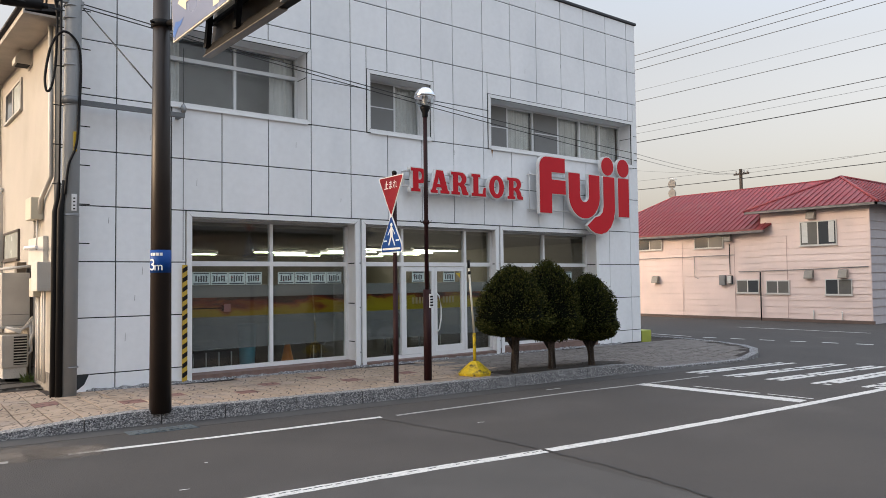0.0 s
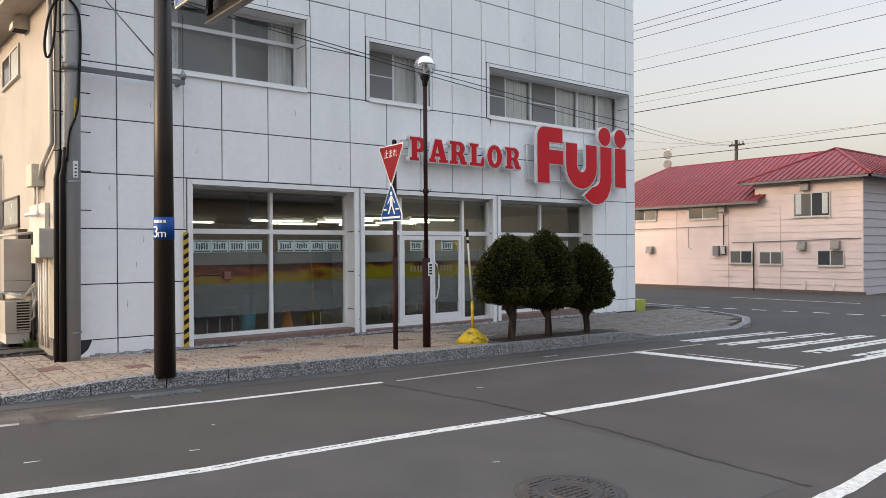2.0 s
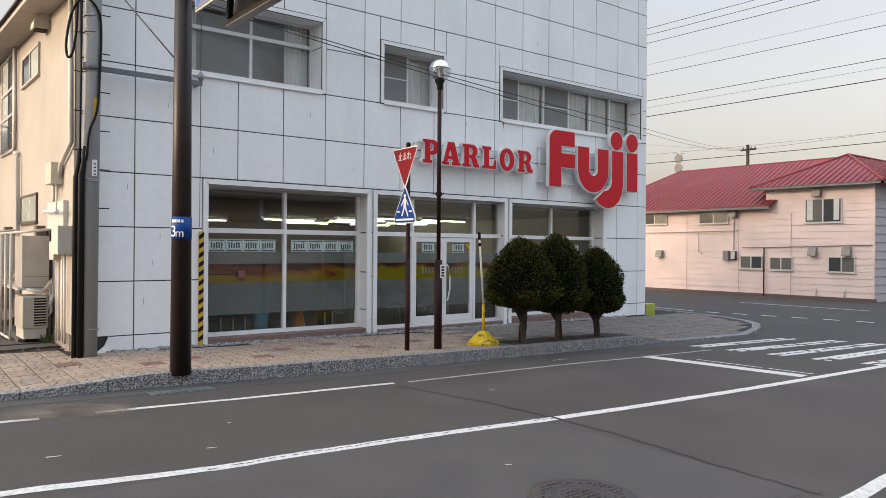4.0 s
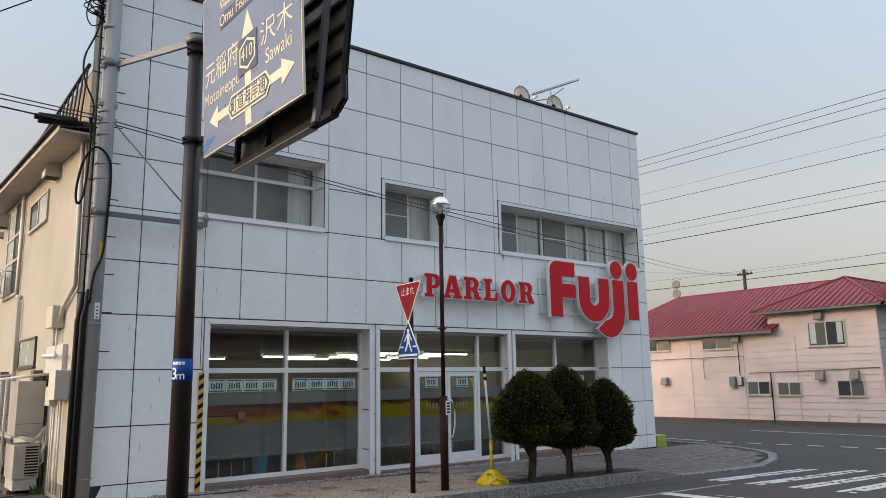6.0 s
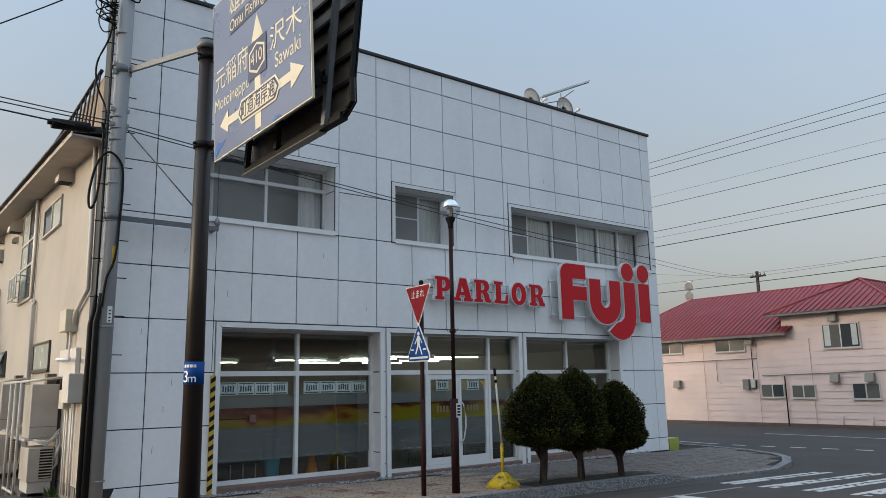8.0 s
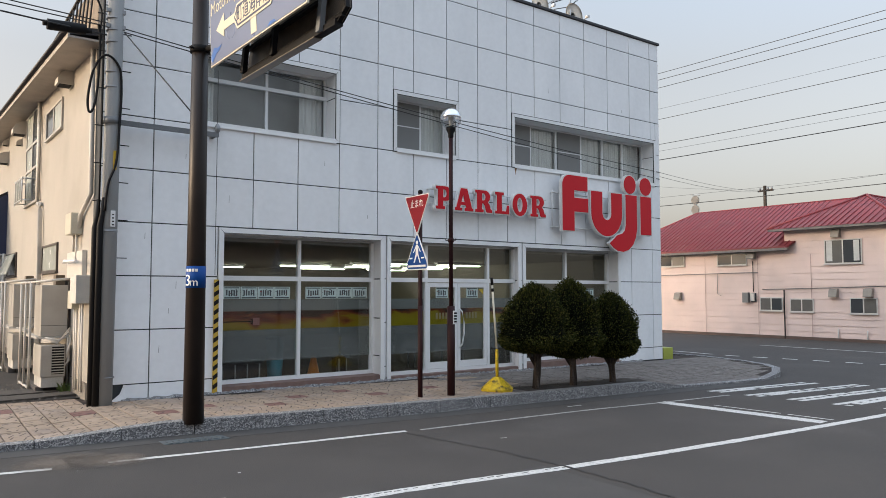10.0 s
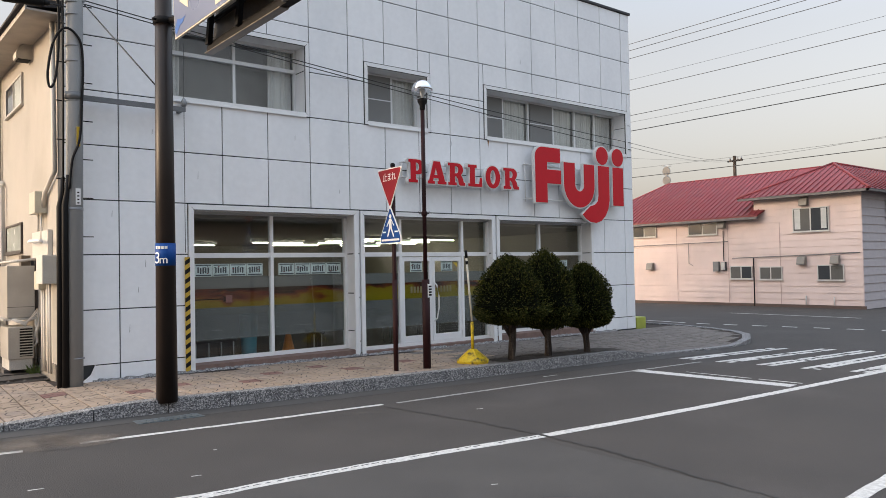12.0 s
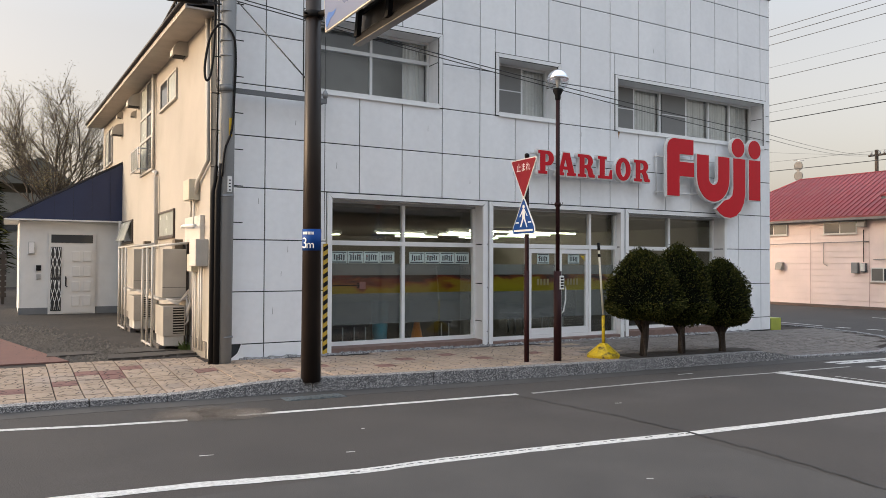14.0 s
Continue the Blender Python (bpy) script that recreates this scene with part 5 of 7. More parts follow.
# striped guard at the shop corner
grd = thing("corner_guard", "black and yellow striped guard strip on the wall", "guard strip", (1.15, -0.05, 0.2))
part("strip", bx(1.095, -0.075, 0.20, 1.175, -0.024, 2.22, bevel=0.008), mat("guard_yellow", (0.55, 0.36, 0.04), 0.5), grd)
for k in range(12):
    z = 0.26 + k * 0.165
    part("stripe", pl([(1.0945, -0.0765, z), (1.1755, -0.0765, z + 0.055), (1.1755, -0.0765, z + 0.135), (1.0945, -0.0765, z + 0.08)], (0, 0.03, 0)), BLACK, grd)
blk = solid("corner_block", bx(14.18, 0.05, gz(14) + 0.13, 14.62, 0.45, gz(14) + 0.49, bevel=0.02), mat("lime_plastic", (0.36, 0.40, 0.06), 0.5, vary=0.15), "lime yellow block beside the wall", "block")


# ---- clipped trees ----
LEAF = bpy.data.materials.new("yew_leaf")
LEAF.use_nodes = True
nt = LEAF.node_tree
gi = nt.nodes.new("ShaderNodeNewGeometry")
cr = nt.nodes.new("ShaderNodeValToRGB")
cr.color_ramp.elements[0].color, cr.color_ramp.elements[1].color = (0.005, 0.008, 0.002, 1), (0.145, 0.13, 0.036, 1)
el = cr.color_ramp.elements.new(0.55)
el.color = (0.026, 0.034, 0.008, 1)
el = cr.color_ramp.elements.new(0.82)
el.color = (0.055, 0.058, 0.014, 1)
nt.links.new(gi.outputs["Random Per Island"], cr.inputs["Fac"])
nt.links.new(cr.outputs["Color"], nt.nodes["Principled BSDF"].inputs["Base Color"])
nt.nodes["Principled BSDF"].inputs["Roughness"].default_value = 0.7
nt.nodes["Principled BSDF"].inputs["Specular IOR Level"].default_value = 0.06
# crown core colour: deep shade inside the foliage painted as near black
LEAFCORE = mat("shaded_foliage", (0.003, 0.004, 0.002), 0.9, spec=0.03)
BARK = mat("grey_brown_bark", (0.062, 0.050, 0.042), 0.9, vary=0.75, scale=9, fine=60, bump=0.9, streak=0.15, spec=0.1)


def dome(theta, k, lump, rx, rz0, rz1):
    """Clipped crown: a high round dome over a shallow rounded underside. k from -1 (bottom) to 1 (top)."""
    z = k * rz1 if k > 0 else k * rz0
    r = rx * (max(0, 1 - k ** 1.55) ** 0.62 if k > 0 else math.sqrt(max(0, 1 - abs(k) ** 3.0)))
    f = 1 + lump * noise.noise((math.cos(theta) * 2.1 + rx * 9, math.sin(theta) * 2.1, k * 2.4))
    return r * f, z * (1 + lump * 0.5 * noise.noise((math.cos(theta), math.sin(theta) + 4, k)))


def clipped_tree(x, y, rx, zc, rz0, rz1, seed, label):
    rng = random.Random(seed)
    g = gz(x) + 0.17
    t = thing("tree", label, "tree", (x, y, g), "clipped evergreen trees")
    b = bmesh.new()
    base = Vector((x, y, g - 0.06))
    n = 10
    rings = []
    for k in range(n + 1):
        f = k / n
        z = f * (zc - g + 0.2)
        cx, cy = 0.05 * math.sin(f * 3 + seed), 0.04 * math.cos(f * 2.4 + seed)
        rr = 0.056 + 0.018 * math.exp(-f * 12) + 0.07 * max(0, f - 0.35)
        rings.append([b.verts.new(base + Vector((cx + rr * (1 + 0.34 * math.sin(3 * a + 5 * f + seed) + 0.16 * math.sin(5 * a - 9 * f)) * math.cos(a), cy + rr * (1 + 0.32 * math.sin(3 * a + 5 * f + seed) + 0.15 * math.cos(4 * a - 7 * f)) * math.sin(a), z))) for a in (2 * math.pi * q / 12 for q in range(12))])
    for r0, r1 in zip(rings, rings[1:]):
        for q in range(12):
            b.faces.new((r0[q], r0[(q + 1) % 12], r1[(q + 1) % 12], r1[q]))
    part("trunk", b, BARK, t)
    for k in range(6):
        a = k * 1.05 + seed
        part("limb", tb([(x, y, zc - 0.45 - rz0 * 0.4), (x + 0.25 * math.cos(a), y + 0.25 * math.sin(a), zc - rz0 * 0.55), (x + rx * 0.7 * math.cos(a), y + rx * 0.7 * math.sin(a), zc)], 0.03, 6, 0.01), BARK, t)
    # inner mass, near black: the shade between the leaves is in its colour
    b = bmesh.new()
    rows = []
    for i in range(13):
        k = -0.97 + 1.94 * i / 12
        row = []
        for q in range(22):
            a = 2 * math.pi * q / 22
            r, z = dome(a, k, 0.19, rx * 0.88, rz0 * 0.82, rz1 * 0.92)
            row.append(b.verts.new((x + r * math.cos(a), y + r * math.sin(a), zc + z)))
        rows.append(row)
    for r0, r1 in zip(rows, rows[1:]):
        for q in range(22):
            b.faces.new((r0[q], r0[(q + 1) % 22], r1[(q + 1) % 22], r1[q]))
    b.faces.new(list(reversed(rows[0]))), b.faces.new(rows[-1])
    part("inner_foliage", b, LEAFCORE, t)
    verts, faces = [], []
    for s in range(25000):
        k = rng.uniform(-1, 1)
        k = math.copysign(abs(k) ** 0.8, k)
        a = rng.uniform(0, 2 * math.pi)
        r, z = dome(a, k, 0.19, rx, rz0, rz1)
        depth = 1 - 0.20 * rng.random() ** 1.3 + (0.05 if rng.random() < 0.06 else 0)
        p = Vector((x + r * depth * math.cos(a), y + r * depth * math.sin(a), zc + z * depth))
        out = Vector((math.cos(a) * (1 - abs(k) * 0.6), math.sin(a) * (1 - abs(k) * 0.6), k * 0.9 + 0.25)).normalized()
        d = (out + Vector((rng.uniform(-1, 1), rng.uniform(-1, 1), rng.uniform(-0.9, 0.6))) * 0.75).normalized()
        u = d.cross(Vector((rng.uniform(-1, 1), rng.uniform(-1, 1), rng.uniform(-1, 1)))).normalized()
        ln, wd = rng.uniform(0.018, 0.044), rng.uniform(0.006, 0.013)
        i0 = len(verts)
        verts += [p - d * ln * 0.3, p + d * ln * 0.3 + u * wd, p + d * ln, p + d * ln * 0.3 - u * wd]
        faces.append((i0, i0 + 1, i0 + 2, i0 + 3))
    me = bpy.data.meshes.new("crown")
    me.from_pydata(verts, [], faces)
    me.materials.append(LEAF)
    c = new("crown", me)
    c.parent = t
    c.matrix_parent_inverse = t.matrix_basis.inverted()
    return t


clipped_tree(6.32, -2.86, 0.725, 1.20, 0.37, 0.96, 1, "dome-clipped dark evergreen tree on a bare trunk")
clipped_tree(7.28, -2.88, 0.66, 1.18, 0.49, 1.08, 2, "tall dome-clipped dark evergreen tree on a bare trunk")
clipped_tree(8.42, -2.93, 0.605, 1.03, 0.39, 0.96, 3, "smaller dome-clipped evergreen with a forked trunk")


# ---- side wall of the shop ----
DKFRAME = mat("bronze_frame", (0.06, 0.05, 0.045), 0.5, 0.3)
PALEGL = mat("obscured_glass", (0.42, 0.44, 0.40), 0.25, vary=0.08)


def side_window(number, y0, y1, z0, z1, frame_mat, panes, label, rails=()):
    w = thing("window_%d" % number, label, "window", (XL, (y0 + y1) / 2, z0), kind="structure")
    xo, xi, f = XL - 0.04, XL - 0.001, 0.042
    part("window_frame", bx(xo, y0, z0, xi, y1, z0 + f), frame_mat, w)
    part("window_frame", bx(xo, y0, z1 - f, xi, y1, z1), frame_mat, w)
    part("window_frame", bx(xo, y0, z0 + f, xi, y0 + f, z1 - f), frame_mat, w)
    part("window_frame", bx(xo, y1 - f, z0 + f, xi, y1, z1 - f), frame_mat, w)
    part("window_sill", bx(xo - 0.025, y0 - 0.03, z0 - 0.03, xi, y1 + 0.03, z0 - 0.001), frame_mat, w)
    n = len(panes)
    for k, m in enumerate(panes):
        a, b = y0 + f + (y1 - y0 - 2 * f) * k / n, y0 + f + (y1 - y0 - 2 * f) * (k + 1) / n
        part("pane", bx(XL - 0.02, a, z0 + f, XL - 0.008, b, z1 - f), m, w)
        if k:
            part("window_frame", bx(XL - 0.04, a - 0.03, z0 + f, XL - 0.005, a + 0.03, z1 - f), frame_mat, w)
    for z in rails:
        part("window_frame", bx(XL - 0.042, y0 + f, z - 0.03, XL - 0.006, y1 - f, z + 0.03), frame_mat, w)
    return w


DARKGL = mat("dark_window_glass", (0.05, 0.055, 0.06), 0.08, vary=0.05)
DULLFR = mat("dull_window_aluminium", (0.42, 0.40, 0.37), 0.45, vary=0.12)
side_window(7, 3.28, 5.09, 5.32, 5.95, DULLFR, (PALEGL, DARKGL), "small landscape window high in the side wall")
w8 = side_window(8, 5.98, 7.92, 4.12, 6.36, DULLFR, (DARKGL, PALEGL), "tall two-pane window with a small balcony rail", (5.55, 4.95))
side_window(9, 13.9, 15.7, 5.18, 6.38, DULLFR, (DARKGL, PALEGL), "rear window in the side wall")
side_window(10, 3.40, 5.16, 2.41, 3.00, DKFRAME, (PALEGL,), "small bronze framed window")
w11 = side_window(11, 9.2, 11.1, 2.42, 3.05, DKFRAME, (DARKGL,), "bronze framed hopper window, tilted open")
part("sash", pl([(XL - 0.05, 9.3, 3.0), (XL - 0.05, 11.0, 3.0), (XL - 0.22, 11.0, 2.46), (XL - 0.22, 9.3, 2.46)], (-0.02, 0, 0.01)), PALEGL, w11, "tilted sash")
for y in (6.9, 7.27, 7.63, 8.0):
    part("rail_post", tb([(XL - 0.24, y, 4.15), (XL - 0.24, y, 4.75)], 0.014, 6), ALUW, w8)
for z in (4.2, 4.72):
    part("rail", tb([(XL, 6.9, z), (XL - 0.24, 6.9, z), (XL - 0.24, 8.0, z), (XL, 8.0, z)], 0.016, 6), ALUW, w8)
part("rail_panel", bx(XL - 0.25, 6.9, 4.22, XL - 0.245, 8.0, 4.70), FROST, w8, "clear plastic rail panel")
VENT = mat("beige_vent_hood", (0.50, 0.46, 0.40), 0.6)


def vent_hood(x, y, z, s=0.32, axis="x"):
    """A rounded hood on a wall; open below."""
    h = thing("vent_hood", "beige rounded vent hood on the wall", "vent", (x, y, z), "vent hoods")
    prof = [(0, 0), (0, s), (-s * 0.35, s * 0.97), (-s * 0.7, s * 0.75), (-s * 0.9, s * 0.4), (-s * 0.92, 0)]
    part("shell", pl([(x + a, y, z + b) for a, b in prof], (0, s * 1.1, 0)), VENT, h)
    part("flange", bx(x - 0.015, y - 0.04, z - 0.03, x - 0.001, y + s * 1.1 + 0.04, z + s + 0.04), VENT, h)
    part("grille", bx(x - s * 0.8, y + 0.03, z - 0.012, x - 0.03, y + s * 1.1 - 0.03, z - 0.001), BLACK, h)


vent_hood(XL, 8.2, 6.02, 0.34), vent_hood(XL, 11.5, 5.74, 0.34), vent_hood(XL, 2.35, 5.98, 0.30), vent_hood(XL, 8.9, 5.86, 0.16), vent_hood(XL, 11.6, 6.28, 0.18)
DP = mat("pale_plastic_pipe", (0.57, 0.545, 0.50), 0.5, vary=0.1)
pipe = thing("downpipe", "pale plastic downpipe with elbows", "pipe", (XL - 0.07, 6.0, 0.3))
part("upper_pipe", tb([(XL - 0.06, 5.85, 6.36), (XL - 0.06, 5.82, 4.1), (XL - 0.06, 5.72, 4.0)], 0.045, 10), DP, pipe)
part("lower_pipe", tb([(XL - 0.06, 5.72, 4.0), (XL - 0.07, 5.40, 3.97), (XL - 0.07, 5.3, 3.85), (XL - 0.07, 5.2, 0.3)], 0.045, 10), DP, pipe)
pipe = thing("downpipe", "pale plastic downpipe near the porch", "pipe", (XL - 0.07, 11.8, 0.3))
part("lower_pipe", tb([(XL - 0.07, 11.35, 3.1), (XL - 0.07, 11.35, 0.3)], 0.045, 10), DP, pipe)
pipe = thing("conduit_run", "grey conduit bent along the side wall", "pipe", (XL - 0.06, 0.6, 3.2))
part("conduit", tb([(XL - 0.06, 0.4, 6.15), (XL - 0.06, 0.28, 3.65), (XL - 0.06, 1.05, 3.36), (XL - 0.06, 1.2, 3.1)], 0.04, 8), DP, pipe)
METAL = mat("beige_meter_box", (0.50, 0.47, 0.38), 0.5, vary=0.1)
mb = thing("meter_box", "beige electrical box on the side wall", "electrical box", (XL, 1.4, 3.0), "electrical boxes")
part("body", bx(XL - 0.2, 1.15, 3.02, XL - 0.001, 1.65, 3.40, bevel=0.015), METAL, mb)
part("conduit", tb([(XL - 0.08, 1.25, 3.02), (XL - 0.08, 1.25, 2.5)], 0.022, 6), DP, mb)
part("conduit", tb([(XL - 0.08, 1.5, 3.02), (XL - 0.08, 1.5, 2.72)], 0.022, 6), DP, mb)
mb = thing("meter_board", "white meter board with a bent pipe", "electrical box", (XL, 1.4, 2.3), "electrical boxes")
part("board", bx(XL - 0.08, 0.75, 2.25, XL - 0.001, 2.05, 2.72, bevel=0.01), DP, mb)
part("pipe", tb([(XL - 0.14, 2.0, 2.55), (XL - 0.2, 1.6, 2.55), (XL - 0.2, 0.6, 2.52)], 0.03, 8), WHITEP, mb)
mb = thing("meter_box", "small white electrical box with cables below", "electrical box", (XL, 0.8, 1.9), "electrical boxes")
part("body", bx(XL - 0.22, 0.45, 1.80, XL - 0.001, 0.95, 2.28, bevel=0.015), DP, mb)
part("body", bx(XL - 0.18, 0.98, 1.70, XL - 0.001, 1.35, 2.02, bevel=0.015), METAL, mb)
for k, y in enumerate((0.6, 0.75, 1.05, 1.2)):
    part("conduit", tb([(XL - 0.08, y, 1.8), (XL - 0.07, y + 0.05, 1.1), (XL - 0.07, y + 0.02, 0.3)], 0.02, 6), DP, mb)

UNIT = mat("beige_appliance_steel", (0.38, 0.355, 0.315), 0.45, vary=0.10)
RACK = mat("white_painted_pipe", (0.49, 0.47, 0.435), 0.55, vary=0.22)


def outdoor_unit(y):
    """Two appliances stacked on a pipe rack against the wall; y is its front."""
    g = lot(-1.3, y)
    rk = thing("appliance_rack", "white pipe rack guarding the outdoor units", "rack", (-1.2, y, g), "appliance racks")
    x0, x1 = -1.48, -0.90
    y0, y1 = y - 0.15, y + 1.5
    for xx in (x0,):
        for yy in (y0 + 0.5, (y0 + y1) / 2 + 0.25, y1):
            part("post", tb([(xx, yy, g), (xx, yy, g + 1.98)], 0.024, 8), RACK, rk)
    part("post", tb([(x1, y0 + 0.2, g), (x1, y0 + 0.2, g + 1.0)], 0.022, 8), RACK, rk)
    for z in (g + 0.06, g + 1.98):
        part("rail", tb([(x0, y1, z), (x0, y0 + 0.5, z)], 0.024, 8), RACK, rk)
    part("rail", tb([(x0, y0 + 0.5, g + 1.98), (x1, y0 + 0.1, g + 2.05)], 0.024, 8), RACK, rk)
    for z in (g + 0.98,):
        part("shelf", bx(x0 + 0.05, y0 + 0.1, z - 0.02, XL - 0.002, y1, z + 0.015), RACK, rk)
    for xx in (x0 + 0.12, x1 - 0.05):
        part("foot", bx(xx - 0.06, y0 + 0.12, g - 0.05, xx + 0.06, y1, g + 0.10), mat("dark_block", (0.09, 0.08, 0.075), 0.9), rk)
    u = thing("heater_cabinet", "beige upright heater cabinet on a shelf", "heater", (-1.15, y, g + 1.0), "heater cabinets")
    part("body", bx(-1.36, y, g + 1.0, -0.92, y + 0.75, g + 1.93, bevel=0.012), UNIT, u)
    part("seam", bx(-1.355, y - 0.003, g + 1.19, -0.925, y + 0.002, g + 1.196), BLACK, u)
    part("flue", bx(-1.1, y + 0.2, g + 1.93, -0.95, y + 0.45, g + 2.12), mat("dark_flue", (0.12, 0.09, 0.06), 0.6), u)
    # dark panel filling the gap between the cabinet and the wall
    part("back_duct", bx(-0.905, y + 0.05, g + 1.0, XL - 0.003, y + 0.7, g + 2.05), mat("dark_gap_panel", (0.06, 0.05, 0.045), 0.8), u)
    ac = thing("air_conditioner", "beige outdoor air conditioner with louvred grille", "air conditioner", (-1.15, y, g + 0.3), "outdoor air conditioners")
    part("body", bx(-1.38, y - 0.22, g + 0.28, -0.98, y + 0.6, g + 0.85, bevel=0.015), UNIT, ac)
    part("grille_recess", bx(-1.20, y - 0.228, g + 0.33, -1.0, y - 0.221, g + 0.82), BLACK, ac)
    for k in range(10):
        part("louvre", bx(-1.2, y - 0.24, g + 0.345 + k * 0.048, -1.0, y - 0.229, g + 0.362 + k * 0.048), UNIT, ac)
    part("bracket", bx(-1.36, y - 0.2, g + 0.10, -1.0, y + 0.55, g + 0.28), RACK, ac)
    for k in range(4):
        a = 0.05 * k
        part("hose", tb([(-1.0, y - 0.1 + a, g + 0.5), (-0.93, y - 0.25 - a, g + 0.75 + a), (-0.92, y - 0.22, g + 1.0 + a), (-1.1, y - 0.14, g + 0.93 - a * 0.4), (-1.3, y - 0.08, g + 0.98)], 0.018, 6), RACK, ac)
    return u


outdoor_unit(1.95), outdoor_unit(5.55)
part("hose", tb([(-0.92, 1.9, 1.3), (-0.92, 1.75, 0.75), (-1.05, 1.75, 0.62), (-1.25, 1.9, 0.66)], 0.022, 8), RACK, mb)
# plinth of the side wall and roof edge guard
solid("plinth", bx(XL - 0.02, 0.5, 0.0, XL - 0.002, 11.43, 0.46), mat("dirty_concrete", (0.22, 0.20, 0.175), 0.9, vary=0.25, bump=0.4), "stained concrete plinth", "trim", kind="structure")
rail = thing("roof_guard", "black slatted guard standing on the roof edge", "roof guard", (XL - 0.1, 2.4, eave(2.4)))
RB = mat("black_slat", (0.02, 0.018, 0.017), 0.6)


def edge_z(y):
    return eave(y) + 0.165 + 0.03


part("top_rail", tb([(XL - 0.05, 0.38, 7.55), (XL - 0.32, 5.2, edge_z(5.2) + 0.10)], 0.035, 8), RB, rail)
for k in range(17):
    y = 0.45 + k * 0.27
    xt = XL - 0.05 - 0.054 * (y - 0.38)
    zt = 7.55 + (edge_z(5.2) + 0.10 - 7.55) * (y - 0.38) / 4.82
    part("slat", tb([(xt - 0.08, y, edge_z(y) - 0.02), (xt, y, zt)], 0.016, 6), RB, rail)
part("backing", pl([(XL + 0.0, 0.4, edge_z(0.4)), (XL - 0.27, 5.2, edge_z(5.2)), (XL - 0.29, 5.2, edge_z(5.2) + 0.07), (XL + 0.02, 0.4, 7.5)], (0.03, 0, 0)), mat("tan_board", (0.30, 0.24, 0.18), 0.8), rail, "tan board behind the slats")
gut = thing("gutter", "dark metal gutter along the eaves", "gutter", (XL - 0.55, 9, eave(9)), kind="structure")
part("trough", tb([(XL - OV - 0.05, 0.0, eave(0.0) + 0.115), (XL - OV - 0.05, BACK + 0.3, eave(BACK + 0.3) + 0.115)], 0.045, 8), DARKROOF, gut)
# loose broken panel piece by the pole
solid("broken_panel", pl([(-0.62, -0.10, 0.19), (-0.36, -0.06, 0.19), (-0.40, -0.06, 0.46), (-0.47, -0.06, 0.30)], (0, 0.02, 0)), PANEL, "broken corner of a white panel", "panel")

# ---- porch details ----
solid("porch_plinth", bx(-3.57, 11.7, 0.15, XL - 0.01, 11.718, 0.52), mat("grey_plinth", (0.17, 0.18, 0.19), 0.8), "grey plinth band", "trim", kind="structure")
pd = thing("door_3", "white panelled front door with a black iron sidelight", "door", (-2.18, 11.69, 0.36), kind="structure")
DW = mat("white_door", (0.70, 0.69, 0.67), 0.5, vary=0.04)
part("door_frame", bx(-2.82, 11.65, 0.30, -1.56, 11.695, 2.70), DW, pd)
part("leaf", bx(-2.43, 11.625, 0.36, -1.62, 11.649, 2.33), DW, pd)
for i in range(2):
    for j in range(4):
        xa, za = -2.2 + i * 0.30, 0.55 + j * 0.44
        part("door_panel", bx(xa, 11.595, za, xa + 0.21, 11.624, za + 0.30, bevel=0.012), DW, pd)
part("door_handle", tb([(-2.36, 11.62, 1.42), (-2.36, 11.57, 1.40), (-2.36, 11.57, 1.15), (-2.32, 11.57, 1.12)], 0.02, 6), BLACK, pd)
part("sidelight", bx(-2.76, 11.635, 0.42, -2.48, 11.649, 2.30), DARKGL, pd, "dark sidelight glass")
for k in range(5):
    for j in range(2):
        z0 = 0.45 + j * 0.95
        s = 1 if k % 2 else -1
        xk = -2.73 + k * 0.055
        part("iron_scroll", tb([(xk, 11.62, z0), (xk + s * 0.03, 11.62, z0 + 0.22), (xk - s * 0.03, 11.62, z0 + 0.45), (xk + s * 0.03, 11.62, z0 + 0.67), (xk, 11.62, z0 + 0.88)], 0.010, 5), WHITEP, pd)
part("transom", bx(-2.75, 11.635, 2.42, -1.64, 11.649, 2.66), DARKGL, pd, "dark transom light")
pl_ = thing("wall_lamp", "small square wall lamp beside the door", "lamp", (-3.25, 11.67, 2.2))
part("body", bx(-3.32, 11.62, 2.10, -3.18, 11.715, 2.42, bevel=0.01), WHITEP, pl_)
part("frame", bx(-3.335, 11.68, 2.08, -3.165, 11.717, 2.44), ALUG, pl_)
db = thing("doorphone", "dark doorphone plate on the porch wall", "doorphone", (-3.07, 11.7, 1.6))
part("plate", bx(-3.13, 11.68, 1.60, -3, 11.718, 1.76, bevel=0.005), BLACK, db)
part("box", bx(-3.12, 11.685, 1.36, -3.01, 11.718, 1.50, bevel=0.005), ALUG, db)
for k in range(6):
    x = -3.7 + k * 0.5
    zt = 3.10 + (x + 3.92) / 3.06 * 1.75
    part("seam", bx(x, 11.462, 3.12, x + 0.012, 11.4695, zt - 0.02), mat("navy_seam", (0.012, 0.02, 0.055), 0.5), porch)
part("roof_edge", pl([(-3.98, 11.44, 3.07), (XL - 0.01, 11.44, 4.86), (XL - 0.01, 11.44, 4.91), (-3.98, 11.44, 3.13)], (0, 3.35, 0)), DARKROOF, porch)
part("eave_board", bx(-3.95, 11.44, 3.055, XL - 0.01, 15.0, 3.095), WHITEP, porch)

